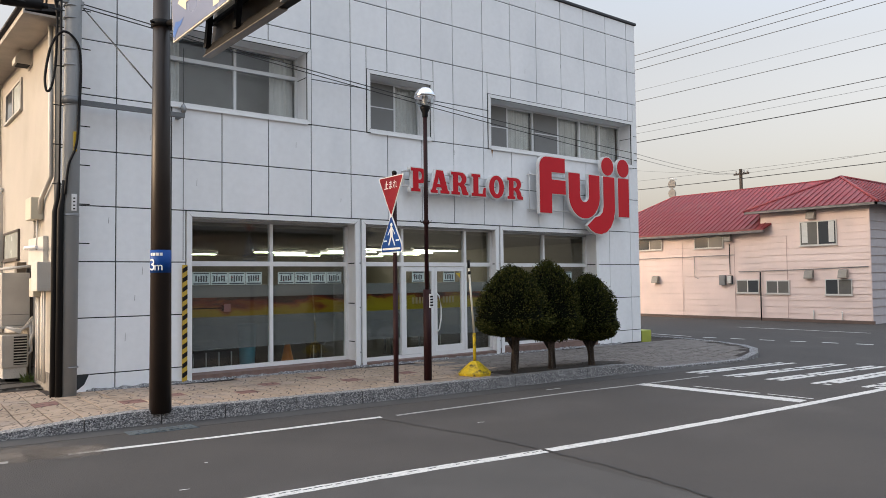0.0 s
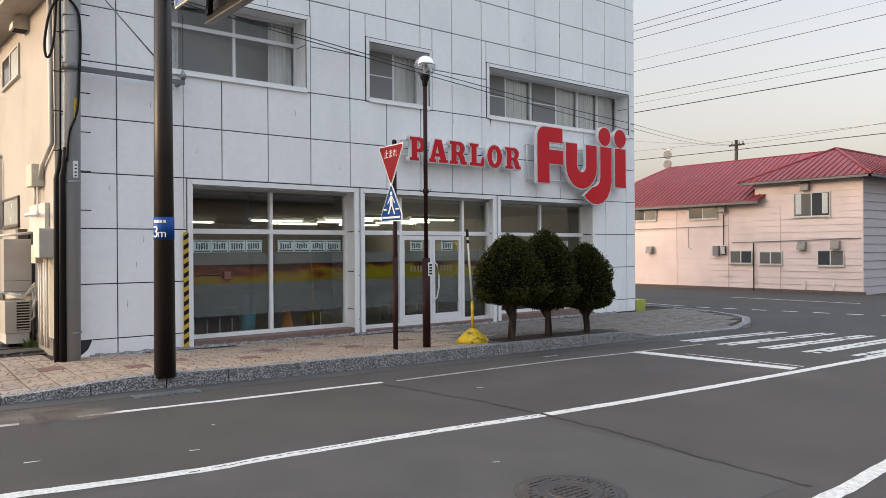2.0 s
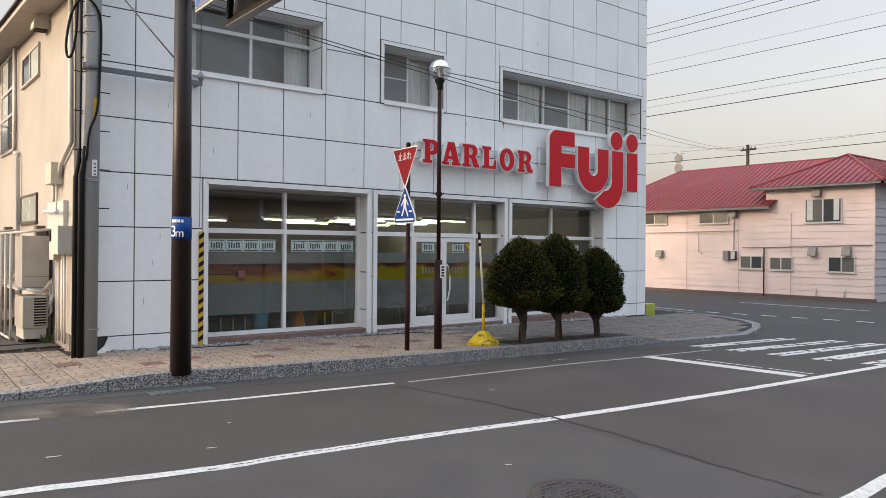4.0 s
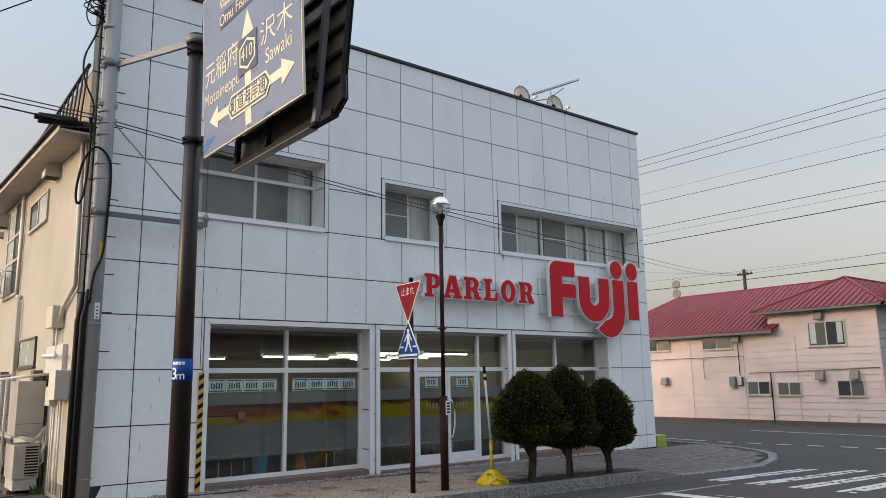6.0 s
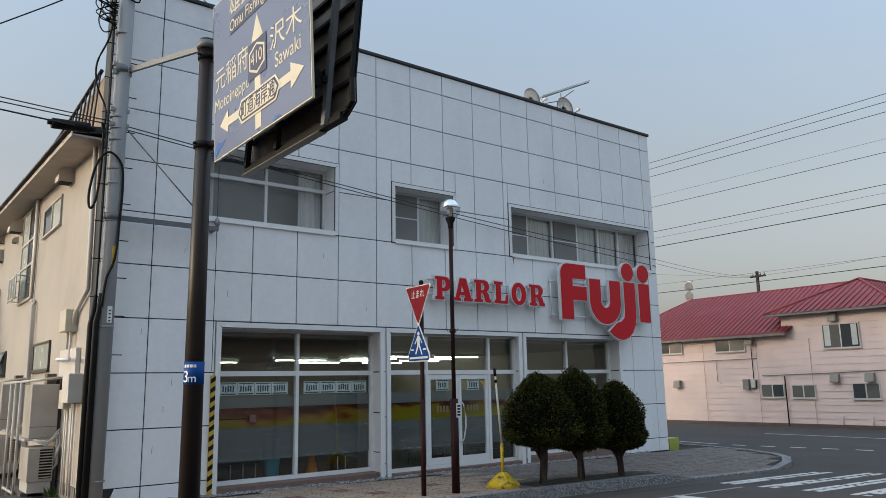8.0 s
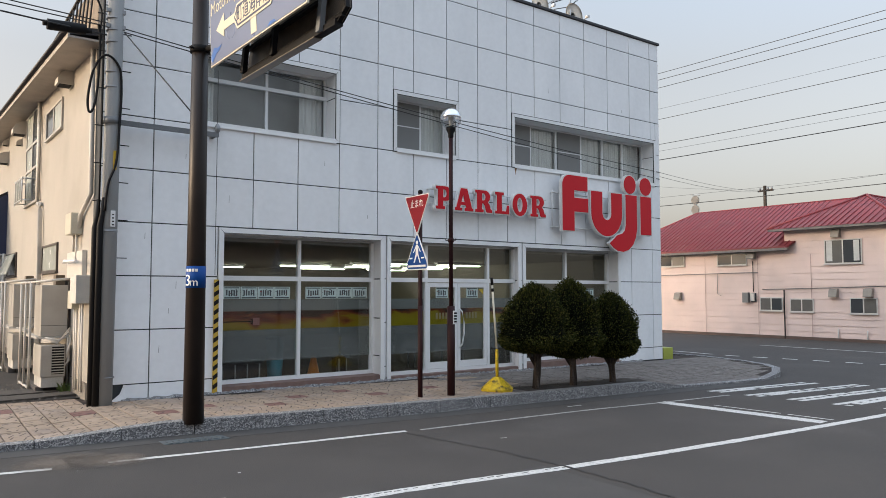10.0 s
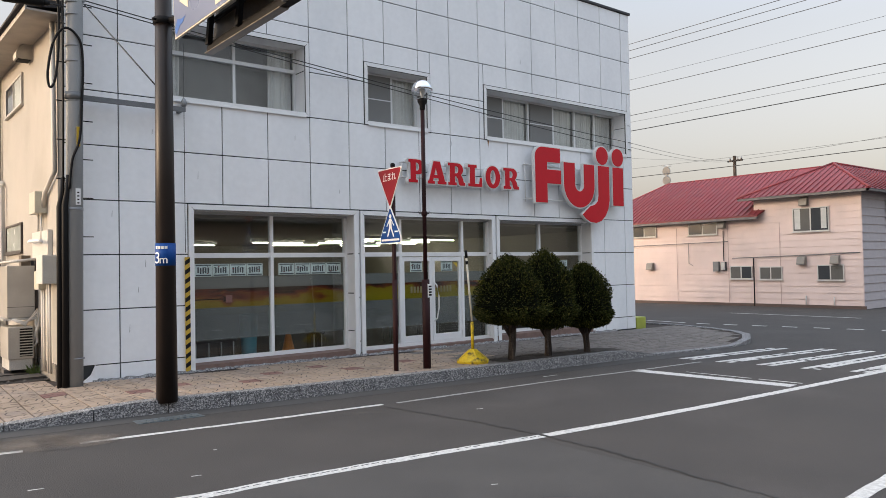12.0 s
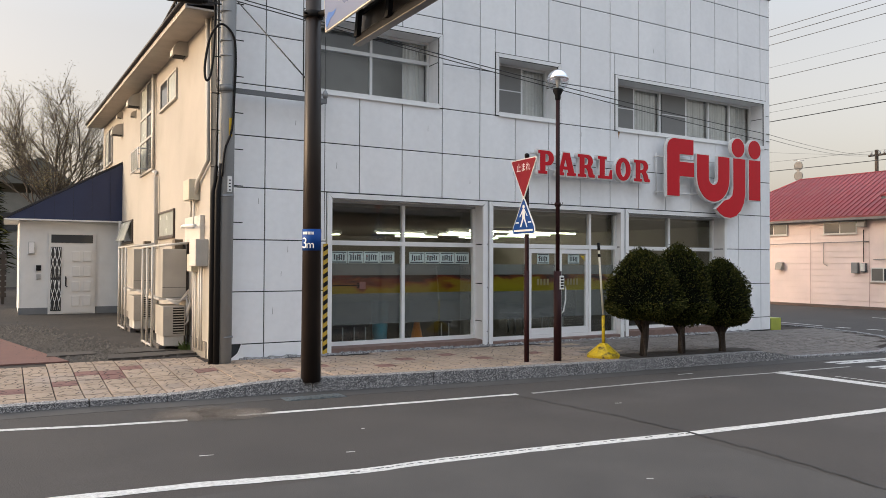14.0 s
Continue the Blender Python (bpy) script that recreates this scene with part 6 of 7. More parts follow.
# ---- yard at the left ----
bm = bmesh.new()
rng = random.Random(11)
verts, faces = [], []
for k in range(4200):
    q = rng.random()
    x, y = -2.0 - 2.0 * q + rng.gauss(0, 0.42), 1.35 + 6.5 * q ** 1.6 + rng.gauss(0, 0.45)
    if x < -7.5 or y < 0.95:
        continue
    s = rng.uniform(0.012, 0.042)
    z = lot(x, y)
    i0 = len(verts)
    verts += [(x - s, y, z), (x + s * 0.6, y - s, z), (x + s * 0.7, y + s, z), (x, y, z + s * 0.9)]
    faces += [(i0, i0 + 1, i0 + 3), (i0 + 1, i0 + 2, i0 + 3), (i0 + 2, i0, i0 + 3)]
me = bpy.data.meshes.new("gravel")
me.from_pydata(verts, [], faces)
me.materials.append(mat("grey_gravel", (0.115, 0.103, 0.09), 0.9, vary=0.65, scale=16))
tagged(new("gravel", me), "loose grey gravel over the yard", "gravel", kind="stuff")
solid("red_apron", pl([(-7.5, 0.95, 0.235), (-3.0, 0.95, 0.215), (-4.0, 5.0, 0.275), (-8.5, 5.4, 0.30)], (0, 0, -0.05)), mat("red_asphalt", (0.15, 0.075, 0.062), 0.9, vary=0.15, bump=0.4), "faded red asphalt apron", "ground", kind="structure")
for k, (x, y, a, b) in enumerate(((-1.6, 2.0, 0.55, 0.35), (-1.9, 1.25, 0.5, 0.3), (-1.2, 1.35, 0.3, 0.25), (-2.9, 1.9, 0.4, 0.25))):
    solid("yard_slab", pl([(x - a, y - b, lot(x, y) + 0.03), (x + a, y - b * 0.8, lot(x, y) + 0.03), (x + a * 0.9, y + b, lot(x, y) + 0.035), (x - a * 0.9, y + b * 0.8, lot(x, y) + 0.035)], (0, 0, -0.06)), mat("worn_slab", (0.06, 0.052, 0.046), 0.9, vary=0.25, bump=0.4), "worn concrete slab in the yard", "slab", "yard slabs")
weed_v, weed_f = [], []
for k in range(60):
    a, r = rng.uniform(0, 6.28), rng.uniform(0, 0.13)
    x, y = -1.0 + r * math.cos(a), 1.75 + r * math.sin(a)
    z, h = lot(x, y), rng.uniform(0.08, 0.22)
    dx, dy = rng.uniform(-0.08, 0.08), rng.uniform(-0.08, 0.08)
    i0 = len(weed_v)
    weed_v += [(x - 0.012, y, z), (x + 0.012, y, z), (x + dx + 0.008, y + dy, z + h * 0.7), (x + dx * 1.6, y + dy * 1.6, z + h)]
    weed_f += [(i0, i0 + 1, i0 + 2), (i0, i0 + 2, i0 + 3)]
me = bpy.data.meshes.new("weeds")
me.from_pydata(weed_v, [], weed_f)
me.materials.append(mat("weed_green", (0.09, 0.13, 0.03), 0.7))
tagged(new("weeds", me), "small green weeds at the wall foot", "weeds", kind="stuff")


# ---- bare tree and houses behind the porch ----
TWIG = mat("bare_twig", (0.10, 0.078, 0.058), 0.9, vary=0.2)
BUD = mat("young_leaf_bud", (0.21, 0.17, 0.085), 0.8, vary=0.3)


def bare_tree(x, y, g, height, seed, spread=0.5):
    rng = random.Random(seed)
    t = thing("tree", "tall leafless tree with fine upright twigs", "tree", (x, y, g), "bare trees")
    buds = []
    part("trunk", tb([(x, y, g - 0.1), (x + 0.1, y, g + height * 0.16), (x, y + 0.1, g + height * 0.30)], 0.17, 8, 0.11), TWIG, t)
    b = bmesh.new()

    def grow(p, d, ln, r, level):
        q = p + d * ln * 0.5 + Vector((rng.uniform(-1, 1), rng.uniform(-1, 1), 0.3)) * ln * 0.06
        e = p + d * ln
        tube(b, [p, q, e], r, 5 if level < 2 else 3, r * 0.55, cap=False)
        if level >= 3:
            buds.append(e)
            buds.append(q)
        if level >= 4:
            return
        n = 4 if level < 2 else 3
        for k in range(n):
            side = Vector((rng.uniform(-1, 1), rng.uniform(-1, 1), rng.uniform(-0.2, 0.5)))
            nd = (d + side * spread).normalized()
            s = p.lerp(e, 0.35 + 0.65 * (k + rng.random()) / n)
            grow(s, nd, ln * rng.uniform(0.52, 0.74), r * 0.62, level + 1)
    top = Vector((x, y + 0.1, g + height * 0.30))
    for k in range(9):
        a, lean = k * 2.4 + seed, 0.10 + 0.085 * k
        grow(top - Vector((0, 0, height * 0.012 * k)), Vector((lean * math.cos(a), lean * math.sin(a), 1)).normalized(), height * (0.31 - 0.008 * k), 0.062, 0)
    part("branch_work", b, TWIG, t)
    v, f = [], []
    for e in buds:
        for k in range(5):
            p = e + Vector((rng.uniform(-1, 1), rng.uniform(-1, 1), rng.uniform(-1, 1))) * 0.22
            u = Vector((rng.uniform(-1, 1), rng.uniform(-1, 1), rng.uniform(-1, 1))) * 0.035
            w = Vector((rng.uniform(-1, 1), rng.uniform(-1, 1), rng.uniform(-1, 1))) * 0.035
            i0 = len(v)
            v += [p - u, p + w, p + u]
            f.append((i0, i0 + 1, i0 + 2))
    me = bpy.data.meshes.new("young_foliage")
    me.from_pydata(v, [], f)
    me.materials.append(BUD)
    c = new("young_foliage", me)
    c.parent = t
    c.matrix_parent_inverse = t.matrix_basis.inverted()


bare_tree(-1.9, 25, 0.4, 10.8, 4.6, 0.66)
hs = thing("house", "weathered house with a greenish roof behind the porch", "house", (-5, 31, 0.4))
part("wall", bx(-9, 30, 0, -0.6, 36, 5.3), mat("grey_house_wall", (0.24, 0.23, 0.20), 0.85), hs)
part("roof", pl([(-5.1, 29.6, 5.75), (-0.7, 29.6, 5.75), (-2.25, 29.6, 7.1), (-2.45, 29.6, 7.1)], (0, 6.8, 0)), mat("moss_roof", (0.15, 0.15, 0.13), 0.8, vary=0.2), hs)
part("window", bx(-4.6, 29.95, 3.4, -2.8, 29.99, 4.3), DARKGL, hs)
part("window", bx(-7.4, 29.95, 1.2, -5.6, 29.99, 2.4), DARKGL, hs)
fnc = thing("fence", "dark slatted timber fence by the yard", "fence", (-5.5, 16.5, 0.4))
FW = mat("dark_fence_wood", (0.07, 0.055, 0.045), 0.85, vary=0.25)
for k in range(8):
    part("slat", bx(-8.5, 16.5, 0.65 + k * 0.19, -3.85, 16.54, 0.79 + k * 0.19), FW, fnc)
for x in (-8.4, -6.9, -5.4, -3.95):
    part("post", bx(x - 0.05, 16.541, 0.3, x + 0.05, 16.62, 2.2), FW, fnc)


def conifer(x, y, g, h, r, seed):
    rng = random.Random(seed)
    t = thing("tree", "dark green conifer behind the yard fence", "tree", (x, y, g), "conifers")
    part("trunk", tb([(x, y, g - 0.1), (x, y, g + h * 0.9)], 0.14, 8, 0.03), BARK, t)
    v, f = [], []
    for k in range(2600):
        q = rng.random() ** 0.7
        z = g + h * (0.12 + 0.88 * q)
        rr = r * (1 - q) ** 0.8 * rng.uniform(0.55, 1.08) + 0.03
        a = rng.uniform(0, 6.283)
        p = Vector((x + rr * math.cos(a), y + rr * math.sin(a), z))
        d = Vector((math.cos(a), math.sin(a), rng.uniform(-0.5, 0.3))).normalized()
        u = Vector((-math.sin(a), math.cos(a), rng.uniform(-0.4, 0.4))) * rng.uniform(0.05, 0.12)
        i0 = len(v)
        v += [p - d * 0.2 - u * 0.4, p + u, p + d * 0.25 + Vector((0, 0, -0.05)), p - u]
        f.append((i0, i0 + 1, i0 + 2, i0 + 3))
    me = bpy.data.meshes.new("crown")
    me.from_pydata(v, [], f)
    me.materials.append(LEAF)
    c = new("crown", me)
    c.parent = t
    c.matrix_parent_inverse = t.matrix_basis.inverted()


conifer(-4.95, 21, 0.4, 8.0, 1.35, 21)
conifer(-7.4, 19.5, 0.4, 6.0, 1.6, 22)

# ---- roof aerials ----
DISH = mat("grey_dish", (0.74, 0.72, 0.68), 0.5, vary=0.10, scale=5)


def dish(x, y, z, r, label):
    d = thing("satellite_dish", label, "satellite dish", (x, y, z), "satellite dishes")
    b = bmesh.new()
    rows = [[b.verts.new((x + r * q / 4 * math.cos(a), y + 0.16 * r * (q / 4) ** 2 * -1 + 0.05, z + r * q / 4 * math.sin(a))) for a in (2 * math.pi * k / 20 for k in range(20))] for q in range(1, 5)]
    b.faces.new(rows[0])
    for r0, r1 in zip(rows, rows[1:]):
        for k in range(20):
            fc = b.faces.new((r0[k], r0[(k + 1) % 20], r1[(k + 1) % 20], r1[k]))
            fc.smooth = True
    ext = bmesh.ops.solidify(b, geom=b.faces[:], thickness=0.012)
    part("reflector", b, DISH, d)
    part("arm", tb([(x, y - 0.05, z - r * 0.95), (x + 0.05, y - 0.45, z - r * 0.5)], 0.015, 6), ALUG, d)
    part("receiver", tb([(x + 0.05, y - 0.49, z - r * 0.5), (x + 0.05, y - 0.40, z - r * 0.46)], 0.045, 8), WHITEP, d)
    part("mast", tb([(x, y + 0.05, 8.6), (x, y + 0.05, z)], 0.025, 8), ALUG, d)


dish(10.10, 0.75, 9.66, 0.31, "faded beige satellite dish on the roof edge")
dish(11.40, 0.75, 9.66, 0.34, "grey satellite dish on the roof edge")
an = thing("antenna", "multi-element television aerial on a short mast", "antenna", (11.3, 0.8, 9.1))
part("mast", tb([(11.3, 0.8, 8.6), (11.3, 0.8, 10.12)], 0.022, 8), ALUG, an)
AER = mat("dark_aerial_metal", (0.06, 0.06, 0.065), 0.5, 0.3)
part("boom", tb([(10.60, 0.85, 9.84), (12.30, 0.6, 10.62)], 0.014, 6), AER, an)
part("brace", tb([(10.72, 0.85, 9.70), (11.2, 0.8, 9.86), (11.75, 0.7, 10.28)], 0.012, 6), AER, an)
for k in range(15):
    f = k / 14
    c = Vector((10.60, 0.85, 9.85)).lerp(Vector((12.30, 0.6, 10.63)), f)
    hl = 0.13 - 0.06 * f
    part("element", tb([c + Vector((-0.03, -hl, 0.03)), c + Vector((0.03, hl, 0.03))], 0.009, 5), AER, an)

# ---- pink house details ----
PXF = 30.4
for w_i, (y0, y1, zb, zt) in enumerate(((0.35, 5.15, -0.12, 4.95), (5.15, 15.6, -0.12, 3.97))):
    n = round((zt - zb) / 0.30)
    for k in range(n):
        a, b = zb + (zt - zb) * k / n, zb + (zt - zb) * (k + 1) / n
        x = PXF + 0.02 * w_i
        part("siding_board", pl([(x - 0.002, y0, b - 0.012), (x - 0.022, y0, a), (x - 0.002, y0, a)], (0, y1 - y0 - 0.002, 0)), PINK, pink)
# side face boards: a greyer lilac, darker than the pink front boards
SIDEW = mat("lilac_side_siding", (0.46, 0.42, 0.43), 0.75, vary=0.06)
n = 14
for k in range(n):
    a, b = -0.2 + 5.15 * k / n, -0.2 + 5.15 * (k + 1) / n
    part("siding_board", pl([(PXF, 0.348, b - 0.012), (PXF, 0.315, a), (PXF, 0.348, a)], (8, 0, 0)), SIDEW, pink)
part("corner_trim", bx(PXF - 0.05, 0.30, -0.3, PXF + 0.03, 0.38, 4.93), PINK, pink)
RIB = mat("red_roof_rib", (0.22, 0.032, 0.038), 0.6, vary=0.1)
for k in range(41):
    y = 4.9 + k * 0.273
    t = min(1, (16.1 - y) / 3.4)
    part("rib", tb([(29.88, y, 4.155), (29.88 + 4.72 * t, y, 4.155 + 2.495 * t)], 0.022, 4), RIB, pink)
for k in range(1, 21):
    y = -0.25 + 5.95 * k / 21
    t = 1 - abs(y - 2.72) / 2.98
    part("rib", tb([(29.83, y, 4.97), (29.85 + 3.55 * t, y + (2.7 - y) * 0.0, 4.96 + 1.63 * t)], 0.022, 4), RIB, pink)
for k in range(1, 22):
    x = 29.85 + 14.65 * k / 22
    t = min(1, (x - 29.85) / 3.55)
    part("rib", tb([(x, -0.27, 4.97), (x, -0.25 + 2.95 * t, 4.96 + 1.63 * t)], 0.022, 4), RIB, pink)
part("ridge_cap", tb([(34.6, 3.35, 6.63), (34.6, 12.7, 6.63), (29.9, 16.1, 4.13)], 0.05, 6), RIB, pink)
for c in (((29.85, -0.25, 4.97), (33.4, 2.7, 6.60)), ((29.85, 5.7, 4.97), (33.4, 2.7, 6.60)), ((33.4, 2.7, 6.60), (41, 2.7, 6.60))):
    part("ridge_cap", tb(c, 0.06, 6), RIB, pink)
FAS = mat("grey_fascia", (0.17, 0.16, 0.155), 0.7, vary=0.25)
part("fascia", bx(29.87, -0.23, 4.84, 30.0, 5.68, 4.945), FAS, pink)
part("fascia", bx(29.87, -0.235, 4.84, 44.0, -0.10, 4.94), FAS, pink)
part("soffit", bx(30.0, -0.1, 4.86, 30.4, 5.6, 4.93), FAS, pink)
part("fascia", bx(29.92, 4.77, 3.95, 30.02, 16.0, 4.055), FAS, pink)
part("soffit", bx(30.02, 5.16, 3.96, 30.42, 15.9, 4.01), FAS, pink)


PINKFR = mat("pale_window_frame", (0.58, 0.56, 0.53), 0.5, vary=0.1)


DULLGL = mat("curtained_glass", (0.135, 0.13, 0.12), 0.2, vary=0.06, scale=4)


def pink_window(y0, y1, z0, z1, curtain=True, flip=False):
    w = part("window", bx(PXF - 0.07, y0, z0, PXF - 0.036, y1, z1), PINKFR, pink)
    f, mid = 0.045, (y0 + y1) / 2
    part("pane", bx(PXF - 0.078, y0 + f, z0 + f, PXF - 0.071, mid - 0.03, z1 - f), (DULLGL if flip else DARKGL) if curtain else DULLGL, w)
    part("pane", bx(PXF - 0.078, mid + 0.03, z0 + f, PXF - 0.071, y1 - f, z1 - f), (DARKGL if flip else DULLGL) if curtain else DULLGL, w)
    if curtain and z1 - z0 > 1.0:
        for ca, cb in ((y0 + 0.10, y0 + 0.34), (y1 - 0.36, y1 - 0.10)):
            part("curtain", bx(PXF - 0.0795, ca, z0 + 0.12, PXF - 0.0785, cb, z1 - 0.06), CURTAIN, w, "white curtain")
    part("sill", bx(PXF - 0.10, y0 - 0.03, z0 - 0.035, PXF - 0.036, y1 + 0.05, z0 - 0.002), PINKFR, w)


pink_window(1.65, 3.27, 3.25, 4.34), pink_window(7.07, 8.70, 3.33, 3.93, True, True), pink_window(10.64, 12.18, 3.36, 3.93, True, True)
pink_window(5.28, 6.42, 1.10, 1.74), pink_window(3.82, 4.92, 1.07, 1.69, False), pink_window(1.08, 2.22, 1.04, 1.74, True, True)
for y, z in ((10.85, 1.60), (2.70, 1.76), (1.23, 1.77), (2.53, 4.44), (6.6, 3.62)):
    h = part("vent_hood", pl([(PXF - 0.036, y, z), (PXF - 0.036, y, z + 0.38), (PXF - 0.2, y, z + 0.34), (PXF - 0.28, y, z + 0.05), (PXF - 0.28, y, z)], (0, 0.36, 0)), mat("grey_brown_hood", (0.27, 0.245, 0.215), 0.6, vary=0.15), pink, "grey-brown vent hood")
part("meter", bx(PXF - 0.089, 6.62, 1.52, PXF - 0.036, 6.88, 1.95), DARKGL, pink)
part("meter", bx(PXF - 0.2, 6.97, 1.48, PXF - 0.036, 7.27, 1.97), mat("grey_meter", (0.2, 0.2, 0.2), 0.5), pink)
part("flue_pipe", tb([(PXF - 0.1, 5.18, -0.2), (PXF - 0.1, 5.18, 2.1)], 0.03, 8), BLACK, pink)
part("flue_pipe", tb([(PXF - 0.06, 6.75, 3.5), (PXF - 0.06, 6.75, 2.0)], 0.02, 6), BLACK, pink)
part("cable", tb([(PXF - 0.06, 0.4, 2.25), (PXF - 0.06, 3.0, 2.18), (PXF - 0.06, 6.3, 2.12)], 0.02, 6), FAS, pink)
part("cable", tb([(PXF - 0.06, 6.5, 2.95), (PXF - 0.06, 12.4, 2.9)], 0.016, 6), FAS, pink)
part("cable", tb([(PXF - 0.06, 8.7, 2.95), (PXF - 0.06, 8.7, 1.9), (PXF - 0.06, 8.5, 1.8)], 0.014, 6), FAS, pink)
part("plinth", bx(PXF - 0.12, 0.2, -0.5, PXF - 0.04, 15.6, -0.06), mat("brown_plinth", (0.13, 0.09, 0.075), 0.9), pink)
for y in (9.4, 3.9, 6.5):
    part("joint_strip", bx(PXF - 0.042, y, -0.11, PXF - 0.036, y + 0.02, 3.75), mat("siding_joint", (0.40, 0.27, 0.24), 0.8), pink)
part("window", bx(33.0, 0.27, 3.4, 34.6, 0.31, 4.7), ALUW, pink)
part("pane", bx(33.1, 0.262, 3.5, 34.5, 0.269, 4.6), DARKGL, pink)
part("door", bx(33.3, 0.26, -0.2, 35.6, 0.31, 2.4), DARKGL, pink)
for y, z in ((2.75, 0.45), (1.52, 0.42)):
    part("stub_pipe", tb([(PXF - 0.07, y, -0.18), (PXF - 0.07, y, z - 0.1)], 0.03, 6), PINKFR, pink)
part("meter", bx(PXF - 0.16, 6.66, 1.56, PXF - 0.09, 6.86, 1.93, bevel=0.01), PINKFR, pink, "pale meter cover")
# far utility pole and dishes beyond the roofline
fp = thing("utility_pole", "far dark utility pole with a crossarm", "utility pole", (40, 11.49, 0))
part("shaft", tb([(40, 11.49, -0.4), (40, 11.49, 8.6)], 0.13, 8, 0.10), BARK, fp)
part("crossarm", bx(39.95, 10.95, 8.24, 40.05, 11.95, 8.34), BARK, fp)
for dy in (-0.45, -0.2, 0.3):
    part("insulator", tb([(40, 11.49 + dy, 8.34), (40, 11.49 + dy, 8.5)], 0.05, 6), STEEL, fp)
FARDISH = mat("dull_grey_dish", (0.16, 0.155, 0.15), 0.7, vary=0.1)
tl = thing("satellite_dish", "pair of round grey dishes on a mast", "satellite dish", (40, 16.4, 0))
part("mast", tb([(40, 16.42, 5.5), (40, 16.42, 8.3)], 0.04, 6), ALUG, tl)
for z in (8.18, 7.55):
    part("reflector", tb([(39.9, 16.42, z), (39.96, 16.42, z)], 0.30, 16), FARDISH, tl)
part("crossbar", tb([(40, 16.1, 8.5), (40, 16.8, 8.6)], 0.03, 6), ALUG, tl)

# ---- houses across the street, behind the walk ----
for k, (x0, x1, h) in enumerate(((-16, -5, 5.2), (-3, 7, 4.6), (9, 22, 6.0))):
    oh = thing("house", "plain low house across the street", "house", ((x0 + x1) / 2, -26, 0), "houses across the street")
    part("wall", bx(x0, -34, -0.4, x1, -26, h - 1.2), mat("brown_house_wall", (0.22, 0.19, 0.17), 0.85), oh)
    part("roof", pl([(x0 - 0.4, -25.5, h - 1.25), (x0 - 0.4, -34.5, h - 1.25), (x0 - 0.4, -30, h + 0.6)], (x1 - x0 + 0.8, 0, 0)), mat("dark_house_roof", (0.07, 0.06, 0.06), 0.7), oh)

# ---- road markings ----
WORNLINE = mat("thin_worn_road_paint", (0.33, 0.325, 0.315), 0.8, vary=0.3, scale=24, fine=120, bump=0.4, tint=(0.16, 0.155, 0.15))
rng = random.Random(4)


def marking(path, w, name="road_line", label="worn white road line", lift=0.004, gaps=0.0, paint=LINE):
    """A painted line along a path, with ragged edges and worn gaps."""
    pts = resample(path, 0.12)
    b = bmesh.new()
    prev = None
    for i, p in enumerate(pts):
        a, c = Vector(pts[max(i - 1, 0)]), Vector(pts[min(i + 1, len(pts) - 1)])
        d = (c - a).normalized()
        nn = Vector((-d.y, d.x))
        e0, e1 = rng.uniform(-0.008, 0.008), rng.uniform(-0.008, 0.008)
        l, r = Vector(p) + nn * (w / 2 + e0), Vector(p) - nn * (w / 2 + e1)
        cur = (b.verts.new((l.x, l.y, gz(l.x) + lift)), b.verts.new((r.x, r.y, gz(r.x) + lift)))
        if prev and rng.random() >= gaps:
            b.faces.new((prev[0], prev[1], cur[1], cur[0]))
        prev = cur
    return solid(name, b, paint, label, "road marking", "road markings", "structure")


marking([(-16, -2.2), (-4.04, -3.42), (-2.95, -3.70), (-2.08, -3.83)], 0.10)
marking([(-1.5, -3.84), (0.5, -4.05), (2.45, -4.20)], 0.10)
marking([(2.68, -4.24), (5.0, -4.32), (6.2, -4.38), (7.8, -4.54), (9.9, -4.68)], 0.08, paint=WORNLINE)
marking([(-16, -5.4), (-3.46, -6.40), (-2.54, -6.52), (-1.77, -6.69), (-1.1, -6.80), (-0.57, -6.80), (0.6, -6.90), (1.32, -6.98), (2.66, -7.16)], 0.15)
marking([(2.72, -7.16), (4.2, -7.30), (5.9, -7.42), (8.0, -7.54), (12.4, -7.74)], 0.15)
marking([(7.95, -4.5), (8.2, -7.38)], 0.30, gaps=0.02)
marking([(8.42, -5.3), (8.55, -7.36)], 0.05, gaps=0.1)
for ya, yb, xa, xb in ((-4.11, -4.46, 10.07, 13.4), (-4.91, -5.33, 10.13, 13.9), (-5.72, -6.08, 10.23, 14.1), (-6.55, -6.74, 10.3, 14.0), (-7.34, -7.55, 10.5, 14.4)):
    marking([(xa, ya), (xb, yb)], 0.13, label="worn white crossing stripe", gaps=0.10)
    marking([(xa + 0.05, ya - 0.20), (xb + 0.05, yb - 0.20)], 0.13, label="worn white crossing stripe", gaps=0.12)
    marking([(xa + 0.3, ya - 0.10), (xb - 0.9, yb - 0.10)], 0.08, label="worn white crossing stripe", gaps=0.35)
marking([(19.15, 3.3), (18.98, 1.6)], 0.12)
for k in range(14):
    marking([(18.92 + 0.165 * k, 1.11 - k * 0.9), (18.97 + 0.165 * k, 0.65 - k * 0.9)], 0.17, label="white dash of a broken line")
marking([(24.85, 3.3), (24.75, -1.8)], 0.12)
marking([(-8, -10.35), (1.5, -10.50), (2.5, -10.50), (3.9, -10.42), (14, -10.7)], 0.14, gaps=0.05)
CRK = mat("tar_crack", (0.018, 0.018, 0.018), 0.8)
seam = [(-1.3, -6.80), (-0.5, -6.80), (0.6, -6.89), (1.5, -6.99), (2.6, -7.14)]
b = bmesh.new()
